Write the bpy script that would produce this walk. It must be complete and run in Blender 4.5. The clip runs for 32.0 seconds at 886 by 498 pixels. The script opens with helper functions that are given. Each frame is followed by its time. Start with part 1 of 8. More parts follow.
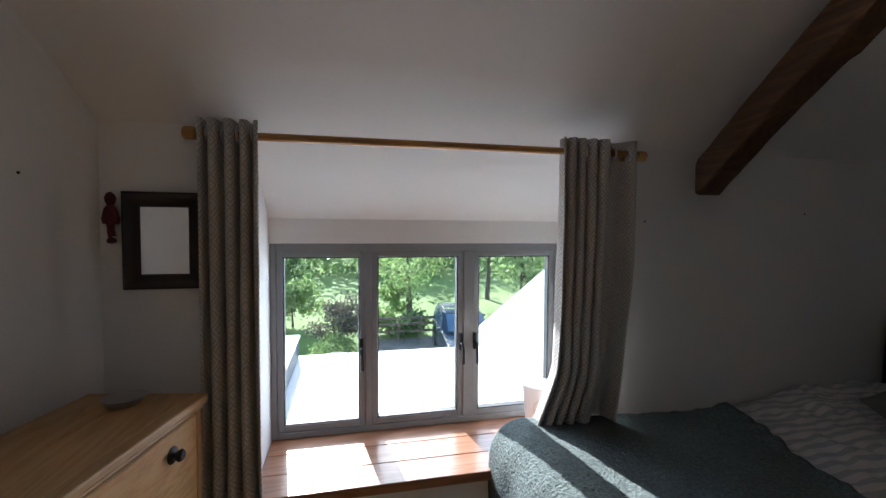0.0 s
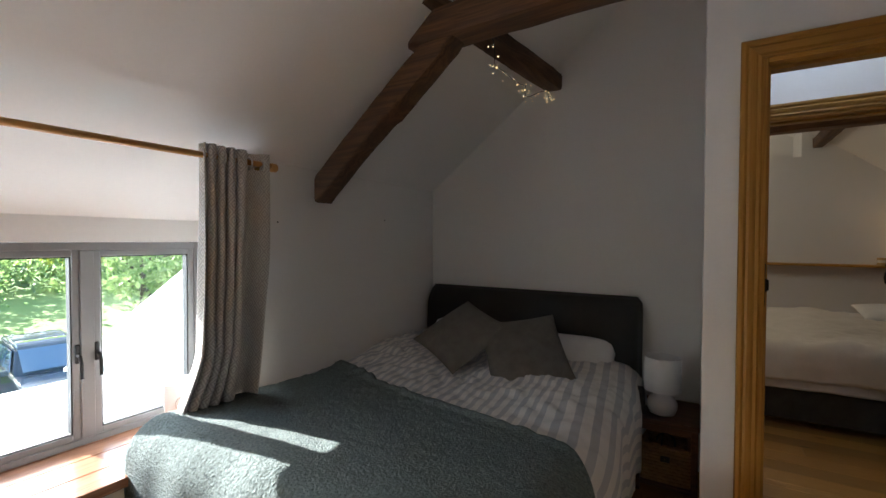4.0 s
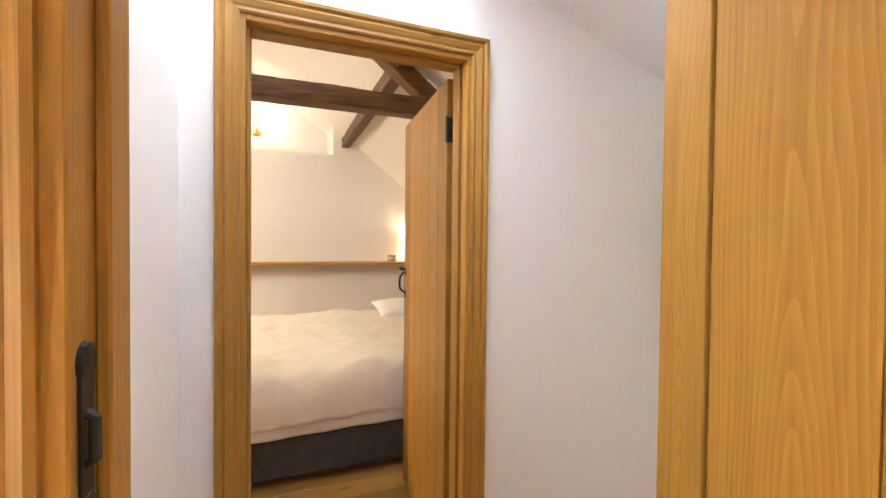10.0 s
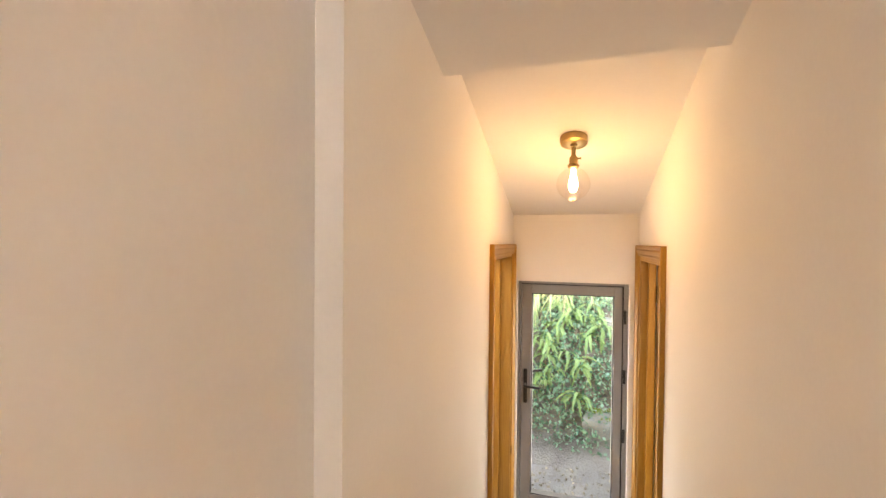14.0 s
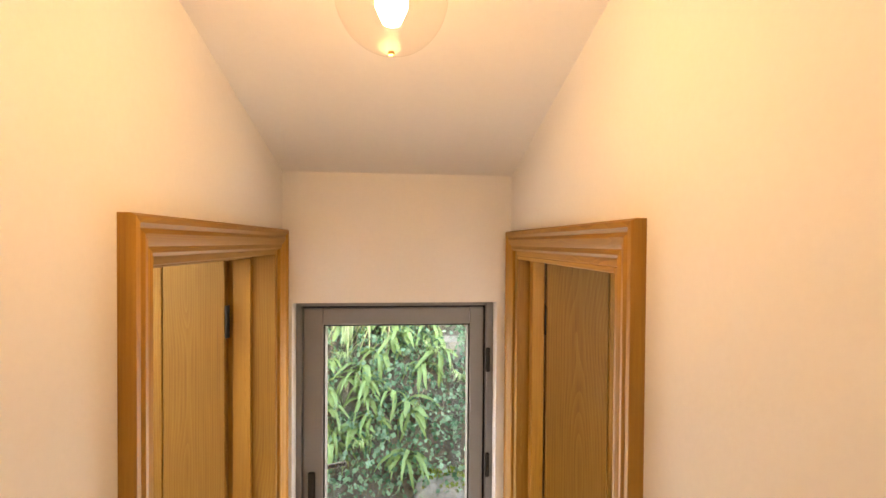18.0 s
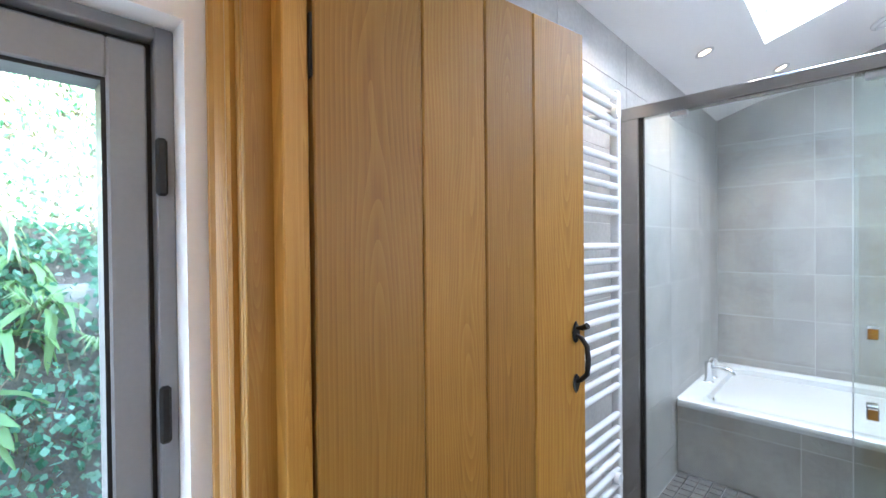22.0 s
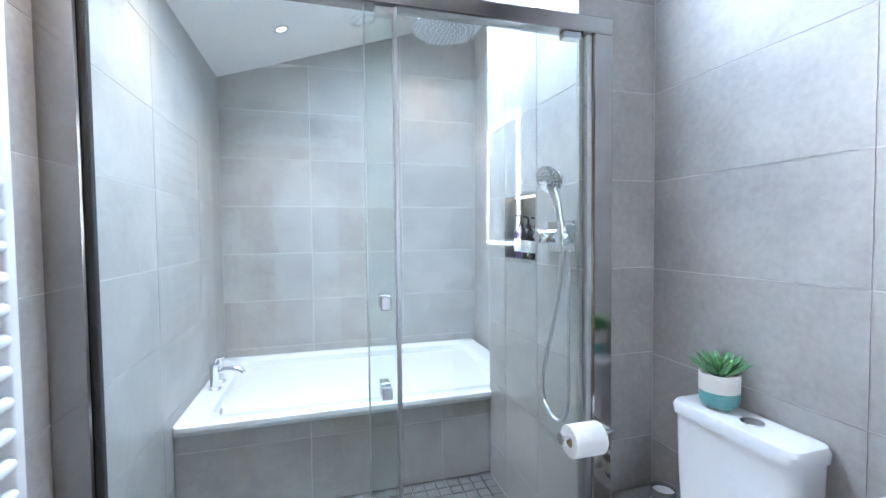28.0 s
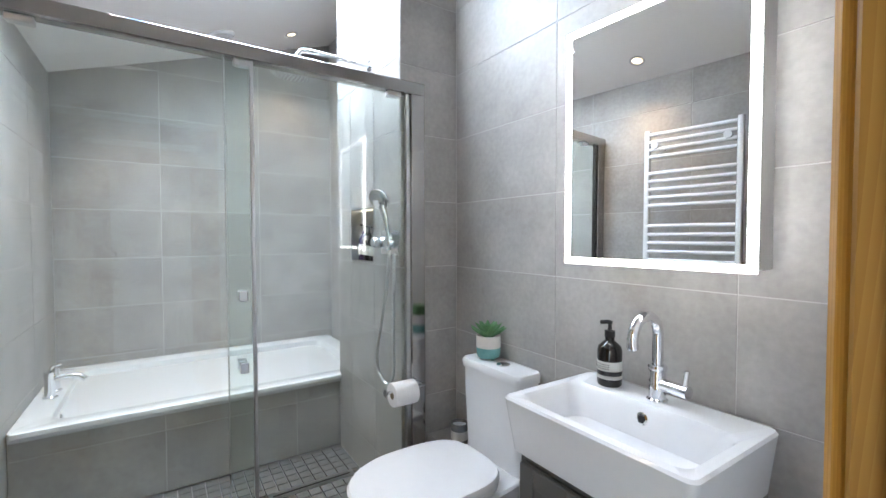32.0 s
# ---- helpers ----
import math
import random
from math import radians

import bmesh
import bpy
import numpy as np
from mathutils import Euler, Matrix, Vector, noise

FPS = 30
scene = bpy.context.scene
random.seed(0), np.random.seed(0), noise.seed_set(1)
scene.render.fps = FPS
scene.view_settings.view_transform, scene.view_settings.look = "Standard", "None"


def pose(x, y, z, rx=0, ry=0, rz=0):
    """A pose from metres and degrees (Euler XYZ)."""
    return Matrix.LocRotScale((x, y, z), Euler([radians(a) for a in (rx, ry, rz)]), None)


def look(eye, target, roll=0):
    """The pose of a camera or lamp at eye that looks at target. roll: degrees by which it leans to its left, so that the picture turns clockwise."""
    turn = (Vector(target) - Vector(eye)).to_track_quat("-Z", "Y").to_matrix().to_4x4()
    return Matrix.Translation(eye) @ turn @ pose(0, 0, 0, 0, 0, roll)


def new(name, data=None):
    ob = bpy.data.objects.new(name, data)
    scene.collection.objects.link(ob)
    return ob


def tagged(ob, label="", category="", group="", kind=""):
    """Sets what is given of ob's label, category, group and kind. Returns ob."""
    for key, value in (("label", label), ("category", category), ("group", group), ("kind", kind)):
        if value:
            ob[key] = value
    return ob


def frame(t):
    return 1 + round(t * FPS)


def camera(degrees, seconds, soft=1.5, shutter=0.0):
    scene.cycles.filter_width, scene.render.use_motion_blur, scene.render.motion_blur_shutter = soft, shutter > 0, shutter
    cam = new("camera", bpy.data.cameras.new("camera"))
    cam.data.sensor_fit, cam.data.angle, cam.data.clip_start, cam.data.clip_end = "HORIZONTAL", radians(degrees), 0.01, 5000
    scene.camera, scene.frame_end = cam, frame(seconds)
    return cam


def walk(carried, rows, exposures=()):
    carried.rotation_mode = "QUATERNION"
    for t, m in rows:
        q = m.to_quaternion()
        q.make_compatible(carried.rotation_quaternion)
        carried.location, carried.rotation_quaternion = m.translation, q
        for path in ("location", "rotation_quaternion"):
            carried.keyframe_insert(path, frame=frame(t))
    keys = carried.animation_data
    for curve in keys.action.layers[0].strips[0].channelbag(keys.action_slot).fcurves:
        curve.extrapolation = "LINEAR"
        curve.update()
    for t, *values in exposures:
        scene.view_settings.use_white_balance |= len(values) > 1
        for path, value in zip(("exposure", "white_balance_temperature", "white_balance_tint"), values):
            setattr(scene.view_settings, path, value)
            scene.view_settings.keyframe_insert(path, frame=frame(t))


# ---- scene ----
cam = camera(92.0, 32.0)
PATH = [
    (0, (0.350, -0.600, 1.385), (0.801, 1.353, 1.309), 0.3),
    (1, (0.267, -0.692, 1.369), (1.071, 1.138, 1.317), 0.2),
    (1.5, (0.219, -0.728, 1.362), (1.197, 1.017, 1.316), 0.4),
    (2, (0.184, -0.760, 1.354), (1.340, 0.873, 1.314), 0.2),
    (2.5, (0.158, -0.791, 1.338), (1.483, 0.707, 1.311), 0.2),
    (3, (0.156, -0.835, 1.352), (1.633, 0.514, 1.311), 0.2),
    (3.5, (0.155, -0.861, 1.357), (1.759, 0.334, 1.311), 0.2),
    (4, (0.159, -0.873, 1.349), (1.870, 0.161, 1.307), 0.2),
    (4.5, (0.164, -0.874, 1.346), (1.961, 0.004, 1.305), 0.1),
    (6.5, (0.415, -0.909, 1.344), (2.395, -0.629, 1.298), 0.4),
    (7, (0.537, -0.933, 1.347), (2.532, -0.801, 1.299), 0.4),
    (7.5, (0.679, -0.952, 1.349), (2.678, -0.957, 1.303), 0.4),
    (8, (0.857, -0.980, 1.352), (2.851, -1.129, 1.306), 0.3),
    (8.5, (1.046, -1.024, 1.356), (3.026, -1.300, 1.305), 0.2),
    (9, (1.246, -1.068, 1.355), (3.199, -1.493, 1.302), 0.3),
    (9.5, (1.462, -1.150, 1.350), (3.386, -1.730, 1.308), 0.7),
    (10, (1.655, -1.208, 1.353), (3.515, -1.962, 1.313), 0.6),
    (11, (2.018, -1.357, 1.344), (3.670, -2.483, 1.293), -0.1),
    (11.5, (2.172, -1.478, 1.312), (3.696, -2.772, 1.284), -0.0),
    (12, (2.332, -1.611, 1.337), (3.682, -3.085, 1.288), 0.2),
    (12.5, (2.446, -1.722, 1.317), (3.621, -3.340, 1.286), 0.1),
    (13, (2.529, -1.876, 1.311), (3.510, -3.618, 1.278), 0.3),
    (13.5, (2.566, -2.045, 1.308), (3.361, -3.880, 1.275), 0.4),
    (14, (2.585, -2.242, 1.316), (3.175, -4.153, 1.282), 0.5),
    (14.5, (2.606, -2.445, 1.316), (3.012, -4.403, 1.282), 0.4),
    (15, (2.617, -2.663, 1.312), (2.881, -4.645, 1.279), 0.5),
    (15.5, (2.624, -2.860, 1.309), (2.791, -4.853, 1.274), 0.5),
    (17.5, (2.608, -3.538, 1.287), (2.501, -5.535, 1.259), 0.3),
    (18, (2.580, -3.688, 1.264), (2.397, -5.679, 1.235), 0.4),
    (18.5, (2.559, -3.813, 1.219), (2.304, -5.796, 1.188), 0.4),
    (19, (2.552, -3.921, 1.160), (2.181, -5.886, 1.126), 0.4),
    (19.5, (2.511, -4.021, 1.088), (2.054, -5.968, 1.065), 0.5),
    (20, (2.519, -4.134, 1.005), (1.876, -6.009, 0.968), 0.5),
    (20.5, (2.524, -4.222, 0.925), (1.695, -6.012, 0.882), 0.2),
    (21, (2.540, -4.314, 0.832), (1.430, -5.958, 0.815), -0.2),
    (21.5, (2.495, -4.372, 0.761), (1.230, -5.921, 0.761), -0.7),
    (22, (2.447, -4.450, 0.710), (1.009, -5.839, 0.691), -0.6),
    (22.5, (2.401, -4.504, 0.691), (0.805, -5.709, 0.659), -0.6),
    (23, (2.329, -4.562, 0.681), (0.588, -5.545, 0.641), -0.7),
    (23.5, (2.252, -4.610, 0.672), (0.407, -5.382, 0.626), -0.7),
    (24, (2.161, -4.640, 0.666), (0.238, -5.186, 0.613), -0.6),
    (24.5, (2.070, -4.653, 0.665), (0.102, -5.006, 0.606), -0.6),
    (25, (1.978, -4.654, 0.663), (-0.013, -4.841, 0.602), -0.6),
    (25.5, (1.901, -4.654, 0.653), (-0.097, -4.705, 0.594), -0.5),
    (27.5, (1.737, -4.587, 0.620), (-0.213, -4.152, 0.547), -0.5),
    (28, (1.762, -4.577, 0.616), (-0.161, -4.033, 0.541), -0.6),
    (28.5, (1.800, -4.574, 0.613), (-0.094, -3.936, 0.540), -0.5),
    (29, (1.851, -4.571, 0.611), (-0.014, -3.852, 0.540), -0.5),
    (29.5, (1.898, -4.574, 0.611), (0.060, -3.787, 0.540), -0.4),
    (30, (1.946, -4.582, 0.616), (0.138, -3.731, 0.545), -0.4),
    (30.5, (1.994, -4.593, 0.622), (0.214, -3.685, 0.553), -0.3),
    (31, (2.052, -4.610, 0.626), (0.306, -3.637, 0.559), -0.3),
    (31.5, (2.113, -4.627, 0.624), (0.404, -3.591, 0.562), -0.1),
    (32, (2.188, -4.642, 0.629), (0.518, -3.543, 0.569), -0.1),
]
EXPOSURES = [(0.0, 1.8, 5700, 9), (2.0, 2.05, 5700, 9), (3.0, 2.3, 5800, 9), (4.0, 2.7, 6100, 9), (4.5, 2.95, 6200, 10), (6.5, 5.45, 6250, 12), (9.0, 5.3, 6500, 13), (10.0, 5.15, 6800, 15), (11.5, 5.1, 7400, 19), (13.0, 5.05, 8900, 22), (15.0, 4.85, 9500, 22), (18.0, 4.65, 9200, 22), (20.0, 5.1, 7300, 15), (21.0, 4.95, 6200, 12), (22.0, 4.85, 5700, 10), (23.0, 5.0, 5500, 10), (25.0, 5.15, 5250, 8), (28.0, 4.97, 5500, 9), (30.0, 4.82, 5900, 9), (32.0, 4.50, 6250, 10)]
walk(cam, [(t, look(eye, target, roll)) for t, eye, target, roll in PATH], EXPOSURES)

# ---- world, sun and large lights ----
SUN_ELEV, SUN_AZ = radians(27.0), radians(8)   # azimuth from +y towards -x
world = bpy.data.worlds.new("world")
scene.world = world
world.use_nodes = True
wn = world.node_tree.nodes
sky = wn.new("ShaderNodeTexSky")
sky.sky_type, sky.sun_disc, sky.sun_elevation, sky.sun_rotation = "NISHITA", False, SUN_ELEV, -SUN_AZ
wn["Background"].inputs["Strength"].default_value = 0.15
world.node_tree.links.new(sky.outputs["Color"], wn["Background"].inputs["Color"])


def lamp(name, kind, m, power, color=(1, 1, 1), size=0.1, size_y=None, angle=None):
    data = bpy.data.lights.new(name, kind)
    data.energy, data.color = power, color
    if kind == "AREA":
        data.shape, data.size, data.size_y = "RECTANGLE", size, size_y or size
    elif kind == "SUN":
        data.angle = angle
    else:
        data.shadow_soft_size = size
    ob = new(name, data)
    ob.matrix_world = m
    return ob


sun_dir = Vector((-math.sin(SUN_AZ) * math.cos(SUN_ELEV), math.cos(SUN_AZ) * math.cos(SUN_ELEV), math.sin(SUN_ELEV)))
lamp("sun", "SUN", look(sun_dir * 30, (0, 0, 0)), 5.0, (1.0, 0.94, 0.85), angle=radians(0.5))
DAY, WARM = (0.86, 0.93, 1.0), (1.0, 0.57, 0.23)
lamp("window_light", "AREA", look((0.72, 1.47, 0.95), (0.72, -1.0, 0.75)), 2.6, DAY, 1.25, 0.78)
lamp("hall_rooflight", "AREA", look((2.62, -1.36, 3.02), (2.62, -2.5, 0.0)), 0.55, DAY, 0.70, 0.70)
lamp("bath_rooflight", "AREA", look((0.17, -4.25, 2.18), (0.75, -4.05, 0.0)), 2.5, DAY, 0.85, 1.0)
lamp("garden_door_light", "AREA", look((2.60, -5.42, 0.25), (2.60, -3.0, 0.2)), 0.55, DAY, 0.6, 1.3)
# fill lamp added below the closed blind to brighten the second bedroom
lamp("far_rooflight", "AREA", look((5.6, 1.08, 2.22), (5.6, -1.3, 0.2)), 2.8, (1.0, 0.86, 0.62), 1.1, 0.8)
# fill lamp added over the side room, so its open door isn't dark
lamp("side_rooflight", "AREA", look((3.9, -4.72, 1.72), (3.9, -4.8, 0.0)), 1.1, DAY, 0.7, 0.4)
HALL_BULB = (2.60, -4.24, 1.50)
lamp("hall_bulb", "POINT", pose(*HALL_BULB), 0.115, WARM, 0.035)


# ---- mesh helpers ----
def bm_new():
    return bmesh.new()


def box(bm, x0, y0, z0, x1, y1, z1, bevel=0.0, seg=1):
    x0, x1 = min(x0, x1), max(x0, x1)
    y0, y1 = min(y0, y1), max(y0, y1)
    z0, z1 = min(z0, z1), max(z0, z1)
    v = [bm.verts.new(c) for c in ((x0, y0, z0), (x1, y0, z0), (x1, y1, z0), (x0, y1, z0),
                                   (x0, y0, z1), (x1, y0, z1), (x1, y1, z1), (x0, y1, z1))]
    f = [bm.faces.new([v[i] for i in q]) for q in ((3, 2, 1, 0), (4, 5, 6, 7), (0, 1, 5, 4), (1, 2, 6, 5), (2, 3, 7, 6), (3, 0, 4, 7))]
    if bevel > 0:
        e = list({e for q in f for e in q.edges})
        bmesh.ops.bevel(bm, geom=e, offset=bevel, segments=seg, affect="EDGES", profile=0.5)
    return bm


def prism(bm, pts, axis, a, b):
    """A polygon of 2D points pulled along an axis from a to b. axis x: points are (y, z); y: (x, z); z: (x, y)."""
    def at(p, c):
        return (c, p[0], p[1]) if axis == "x" else (p[0], c, p[1]) if axis == "y" else (p[0], p[1], c)
    lo = [bm.verts.new(at(p, a)) for p in pts]
    hi = [bm.verts.new(at(p, b)) for p in pts]
    n = len(pts)
    bm.faces.new(lo)
    bm.faces.new(hi[::-1])
    for i in range(n):
        bm.faces.new((lo[i], hi[i], hi[(i + 1) % n], lo[(i + 1) % n]))
    bmesh.ops.recalc_face_normals(bm, faces=bm.faces)
    return bm


def lathe(bm, prof, seg=24, m=None):
    """A turned shape: prof is (radius, height) from bottom to top."""
    m = m or Matrix()
    rings = []
    for r, z in prof:
        if r < 1e-5:
            rings.append([bm.verts.new(m @ Vector((0, 0, z)))])
        else:
            rings.append([bm.verts.new(m @ Vector((r * math.cos(2 * math.pi * i / seg), r * math.sin(2 * math.pi * i / seg), z))) for i in range(seg)])
    for a, b in zip(rings, rings[1:]):
        for i in range(seg):
            j = (i + 1) % seg
            if len(a) == 1 and len(b) > 1:
                bm.faces.new((a[0], b[i], b[j]))
            elif len(b) == 1 and len(a) > 1:
                bm.faces.new((a[i], a[j], b[0]))
            elif len(a) > 1:
                bm.faces.new((a[i], a[j], b[j], b[i]))
    bmesh.ops.recalc_face_normals(bm, faces=bm.faces)
    return bm


def tube(bm, pts, r, seg=10, caps=True, radii=None):
    """A round bar along a line of points."""
    pts = [Vector(p) for p in pts]
    rings, up = [], None
    for i, p in enumerate(pts):
        d = (pts[min(i + 1, len(pts) - 1)] - pts[max(i - 1, 0)]).normalized()
        if up is None:
            up = d.orthogonal().normalized()
        up = (up - d * up.dot(d)).normalized()
        side = d.cross(up)
        rr = radii[i] if radii else r
        rings.append([bm.verts.new(p + rr * (math.cos(2 * math.pi * k / seg) * up + math.sin(2 * math.pi * k / seg) * side)) for k in range(seg)])
    for a, b in zip(rings, rings[1:]):
        for k in range(seg):
            bm.faces.new((a[k], a[(k + 1) % seg], b[(k + 1) % seg], b[k]))
    if caps:
        bm.faces.new(rings[0][::-1])
        bm.faces.new(rings[-1])
    bmesh.ops.recalc_face_normals(bm, faces=bm.faces)
    return bm


def arc(c, r, a0, a1, n, plane="xz"):
    out = []
    for i in range(n + 1):
        a = radians(a0 + (a1 - a0) * i / n)
        u, v = r * math.cos(a), r * math.sin(a)
        out.append((c[0] + u, c[1], c[2] + v) if plane == "xz" else (c[0], c[1] + u, c[2] + v) if plane == "yz" else (c[0] + u, c[1] + v, c[2]))
    return out


def world_of(ob):
    m = ob.matrix_basis.copy()
    return m if ob.parent is None else world_of(ob.parent) @ ob.matrix_parent_inverse @ m


def part(name, bm, material, parent=None, label="", smooth=False, m=None):
    """One mesh object from bm, in world places, under a thing or a part."""
    me = bpy.data.meshes.new(name)
    if m is not None:
        bm.transform(m)
    bm.to_mesh(me)
    bm.free()
    if smooth:
        for p in me.polygons:
            p.use_smooth = True
        if smooth != "all":
            me.set_sharp_from_angle(angle=radians(40))
    if material is not None:
        me.materials.append(material)
    ob = new(name, me)
    if parent is not None:
        ob.parent = parent
        ob.matrix_parent_inverse = world_of(parent).inverted()
    if label:
        tagged(ob, label)
    return ob


def thing(name, label, category, x, y, z, group=""):
    ob = new(name)
    ob.empty_display_size = 0.05
    ob.matrix_basis = pose(x, y, z)
    return tagged(ob, label, category, group)


def setting(name, bm, material, label, category="", smooth=False):
    return tagged(part(name, bm, material, None, "", smooth), label, category or name.split("_")[0], kind="structure")


# ---- materials ----
def material(name):
    mat = bpy.data.materials.new(name)
    mat.use_nodes = True
    nt = mat.node_tree
    return mat, nt, nt.nodes["Principled BSDF"]


def node(nt, kind, **sets):
    n = nt.nodes.new(kind)
    for k, v in sets.items():
        n.inputs[k].default_value = v
    return n


def coords(nt, scale=(1, 1, 1), vary=False):
    tc = nt.nodes.new("ShaderNodeTexCoord")
    mp = nt.nodes.new("ShaderNodeMapping")
    mp.inputs["Scale"].default_value = scale
    nt.links.new(tc.outputs["Object"], mp.inputs["Vector"])
    if vary:
        oi = nt.nodes.new("ShaderNodeObjectInfo")
        mul = nt.nodes.new("ShaderNodeMath")
        mul.operation = "MULTIPLY"
        mul.inputs[1].default_value = 37.0
        nt.links.new(oi.outputs["Random"], mul.inputs[0])
        cb = nt.nodes.new("ShaderNodeCombineXYZ")
        for i in range(3):
            nt.links.new(mul.outputs[0], cb.inputs[i])
        nt.links.new(cb.outputs[0], mp.inputs["Location"])
    return mp.outputs["Vector"]


def ramp(nt, fac, stops):
    r = nt.nodes.new("ShaderNodeValToRGB")
    el = r.color_ramp.elements
    while len(el) < len(stops):
        el.new(0.5)
    for e, (pos, col) in zip(el, stops):
        e.position, e.color = pos, (*col, 1)
    nt.links.new(fac, r.inputs["Fac"])
    return r.outputs["Color"]


def bump(nt, bsdf, height, strength, distance):
    b = nt.nodes.new("ShaderNodeBump")
    b.inputs["Strength"].default_value, b.inputs["Distance"].default_value = strength, distance
    nt.links.new(height, b.inputs["Height"])
    nt.links.new(b.outputs["Normal"], bsdf.inputs["Normal"])


def mottled(name, c0, c1, rough=0.6, scale=3.0, fine=60.0, bump_d=0.0, metallic=0.0, vary=False, stretch=(1, 1, 1), spec=0.5, rough_var=0.0):
    """A surface of two close colours, mottled at two scales, with fine relief."""
    mat, nt, b = material(name)
    v = coords(nt, stretch, vary)
    n1 = node(nt, "ShaderNodeTexNoise", Scale=scale, Detail=5.0, Roughness=0.6)
    n2 = node(nt, "ShaderNodeTexNoise", Scale=fine, Detail=3.0)
    for n in (n1, n2):
        nt.links.new(v, n.inputs["Vector"])
    mix = nt.nodes.new("ShaderNodeMath")
    mix.operation = "MULTIPLY_ADD"
    mix.inputs[1].default_value = 0.3
    nt.links.new(n2.outputs["Fac"], mix.inputs[0])
    sc = nt.nodes.new("ShaderNodeMath")
    sc.operation = "MULTIPLY"
    sc.inputs[1].default_value = 0.7
    nt.links.new(n1.outputs["Fac"], sc.inputs[0])
    nt.links.new(sc.outputs[0], mix.inputs[2])
    nt.links.new(ramp(nt, mix.outputs[0], [(0.3, c0), (0.7, c1)]), b.inputs["Base Color"])
    b.inputs["Roughness"].default_value, b.inputs["Metallic"].default_value = rough, metallic
    b.inputs["Specular IOR Level"].default_value = spec
    if rough_var:
        mr = nt.nodes.new("ShaderNodeMapRange")
        mr.inputs["To Min"].default_value, mr.inputs["To Max"].default_value = rough - rough_var, rough + rough_var
        nt.links.new(n1.outputs["Fac"], mr.inputs["Value"])
        nt.links.new(mr.outputs["Result"], b.inputs["Roughness"])
    if bump_d:
        bump(nt, b, n2.outputs["Fac"], 0.6, bump_d)
    return mat


def calc(nt, op, a, b=None, c=None):
    """One math node; numbers or sockets in, a socket out."""
    n = nt.nodes.new("ShaderNodeMath")
    n.operation = op
    for i, v in enumerate((a, b, c)):
        if isinstance(v, (int, float)):
            n.inputs[i].default_value = v
        elif v is not None:
            nt.links.new(v, n.inputs[i])
    return n.outputs[0]


def cathedral(nt, axis, rings):
    """Year rings of a board sawn off-centre from a wavy trunk: arches up the middle, straight lines at the sides."""
    tc = nt.nodes.new("ShaderNodeTexCoord")
    sep = nt.nodes.new("ShaderNodeSeparateXYZ")
    nt.links.new(tc.outputs["Generated"], sep.inputs[0])
    along, across, deep = {"x": (0, 1, 2), "y": (1, 0, 2), "z": (2, 0, 1)}[axis]
    rand = nt.nodes.new("ShaderNodeObjectInfo").outputs["Random"]
    other = calc(nt, "FRACT", calc(nt, "MULTIPLY", rand, 17.3))
    cb = nt.nodes.new("ShaderNodeCombineXYZ")
    nt.links.new(calc(nt, "MULTIPLY", sep.outputs[along], 2.1), cb.inputs[0])
    nt.links.new(calc(nt, "MULTIPLY", sep.outputs[across], 0.8), cb.inputs[1])
    nt.links.new(calc(nt, "MULTIPLY", rand, 91.0), cb.inputs[2])
    warp = node(nt, "ShaderNodeTexNoise", Scale=1.0, Detail=1.6, Roughness=0.4)
    nt.links.new(cb.outputs[0], warp.inputs["Vector"])
    u = calc(nt, "MULTIPLY_ADD", sep.outputs[across], 0.17, calc(nt, "MULTIPLY_ADD", other, 0.13, -0.15))
    w = calc(nt, "ADD", calc(nt, "MULTIPLY", sep.outputs[deep], 0.02), calc(nt, "MULTIPLY_ADD", warp.outputs["Fac"], 0.25, -0.125))
    w = calc(nt, "ADD", w, calc(nt, "MULTIPLY", rand, 0.03))
    r = calc(nt, "SQRT", calc(nt, "ADD", calc(nt, "MULTIPLY", u, u), calc(nt, "MULTIPLY", w, w)))
    saw = calc(nt, "FRACT", calc(nt, "MULTIPLY", r, 22.0 * rings))
    return calc(nt, "MULTIPLY_ADD", calc(nt, "POWER", saw, 1.8), 0.42, 0.13)


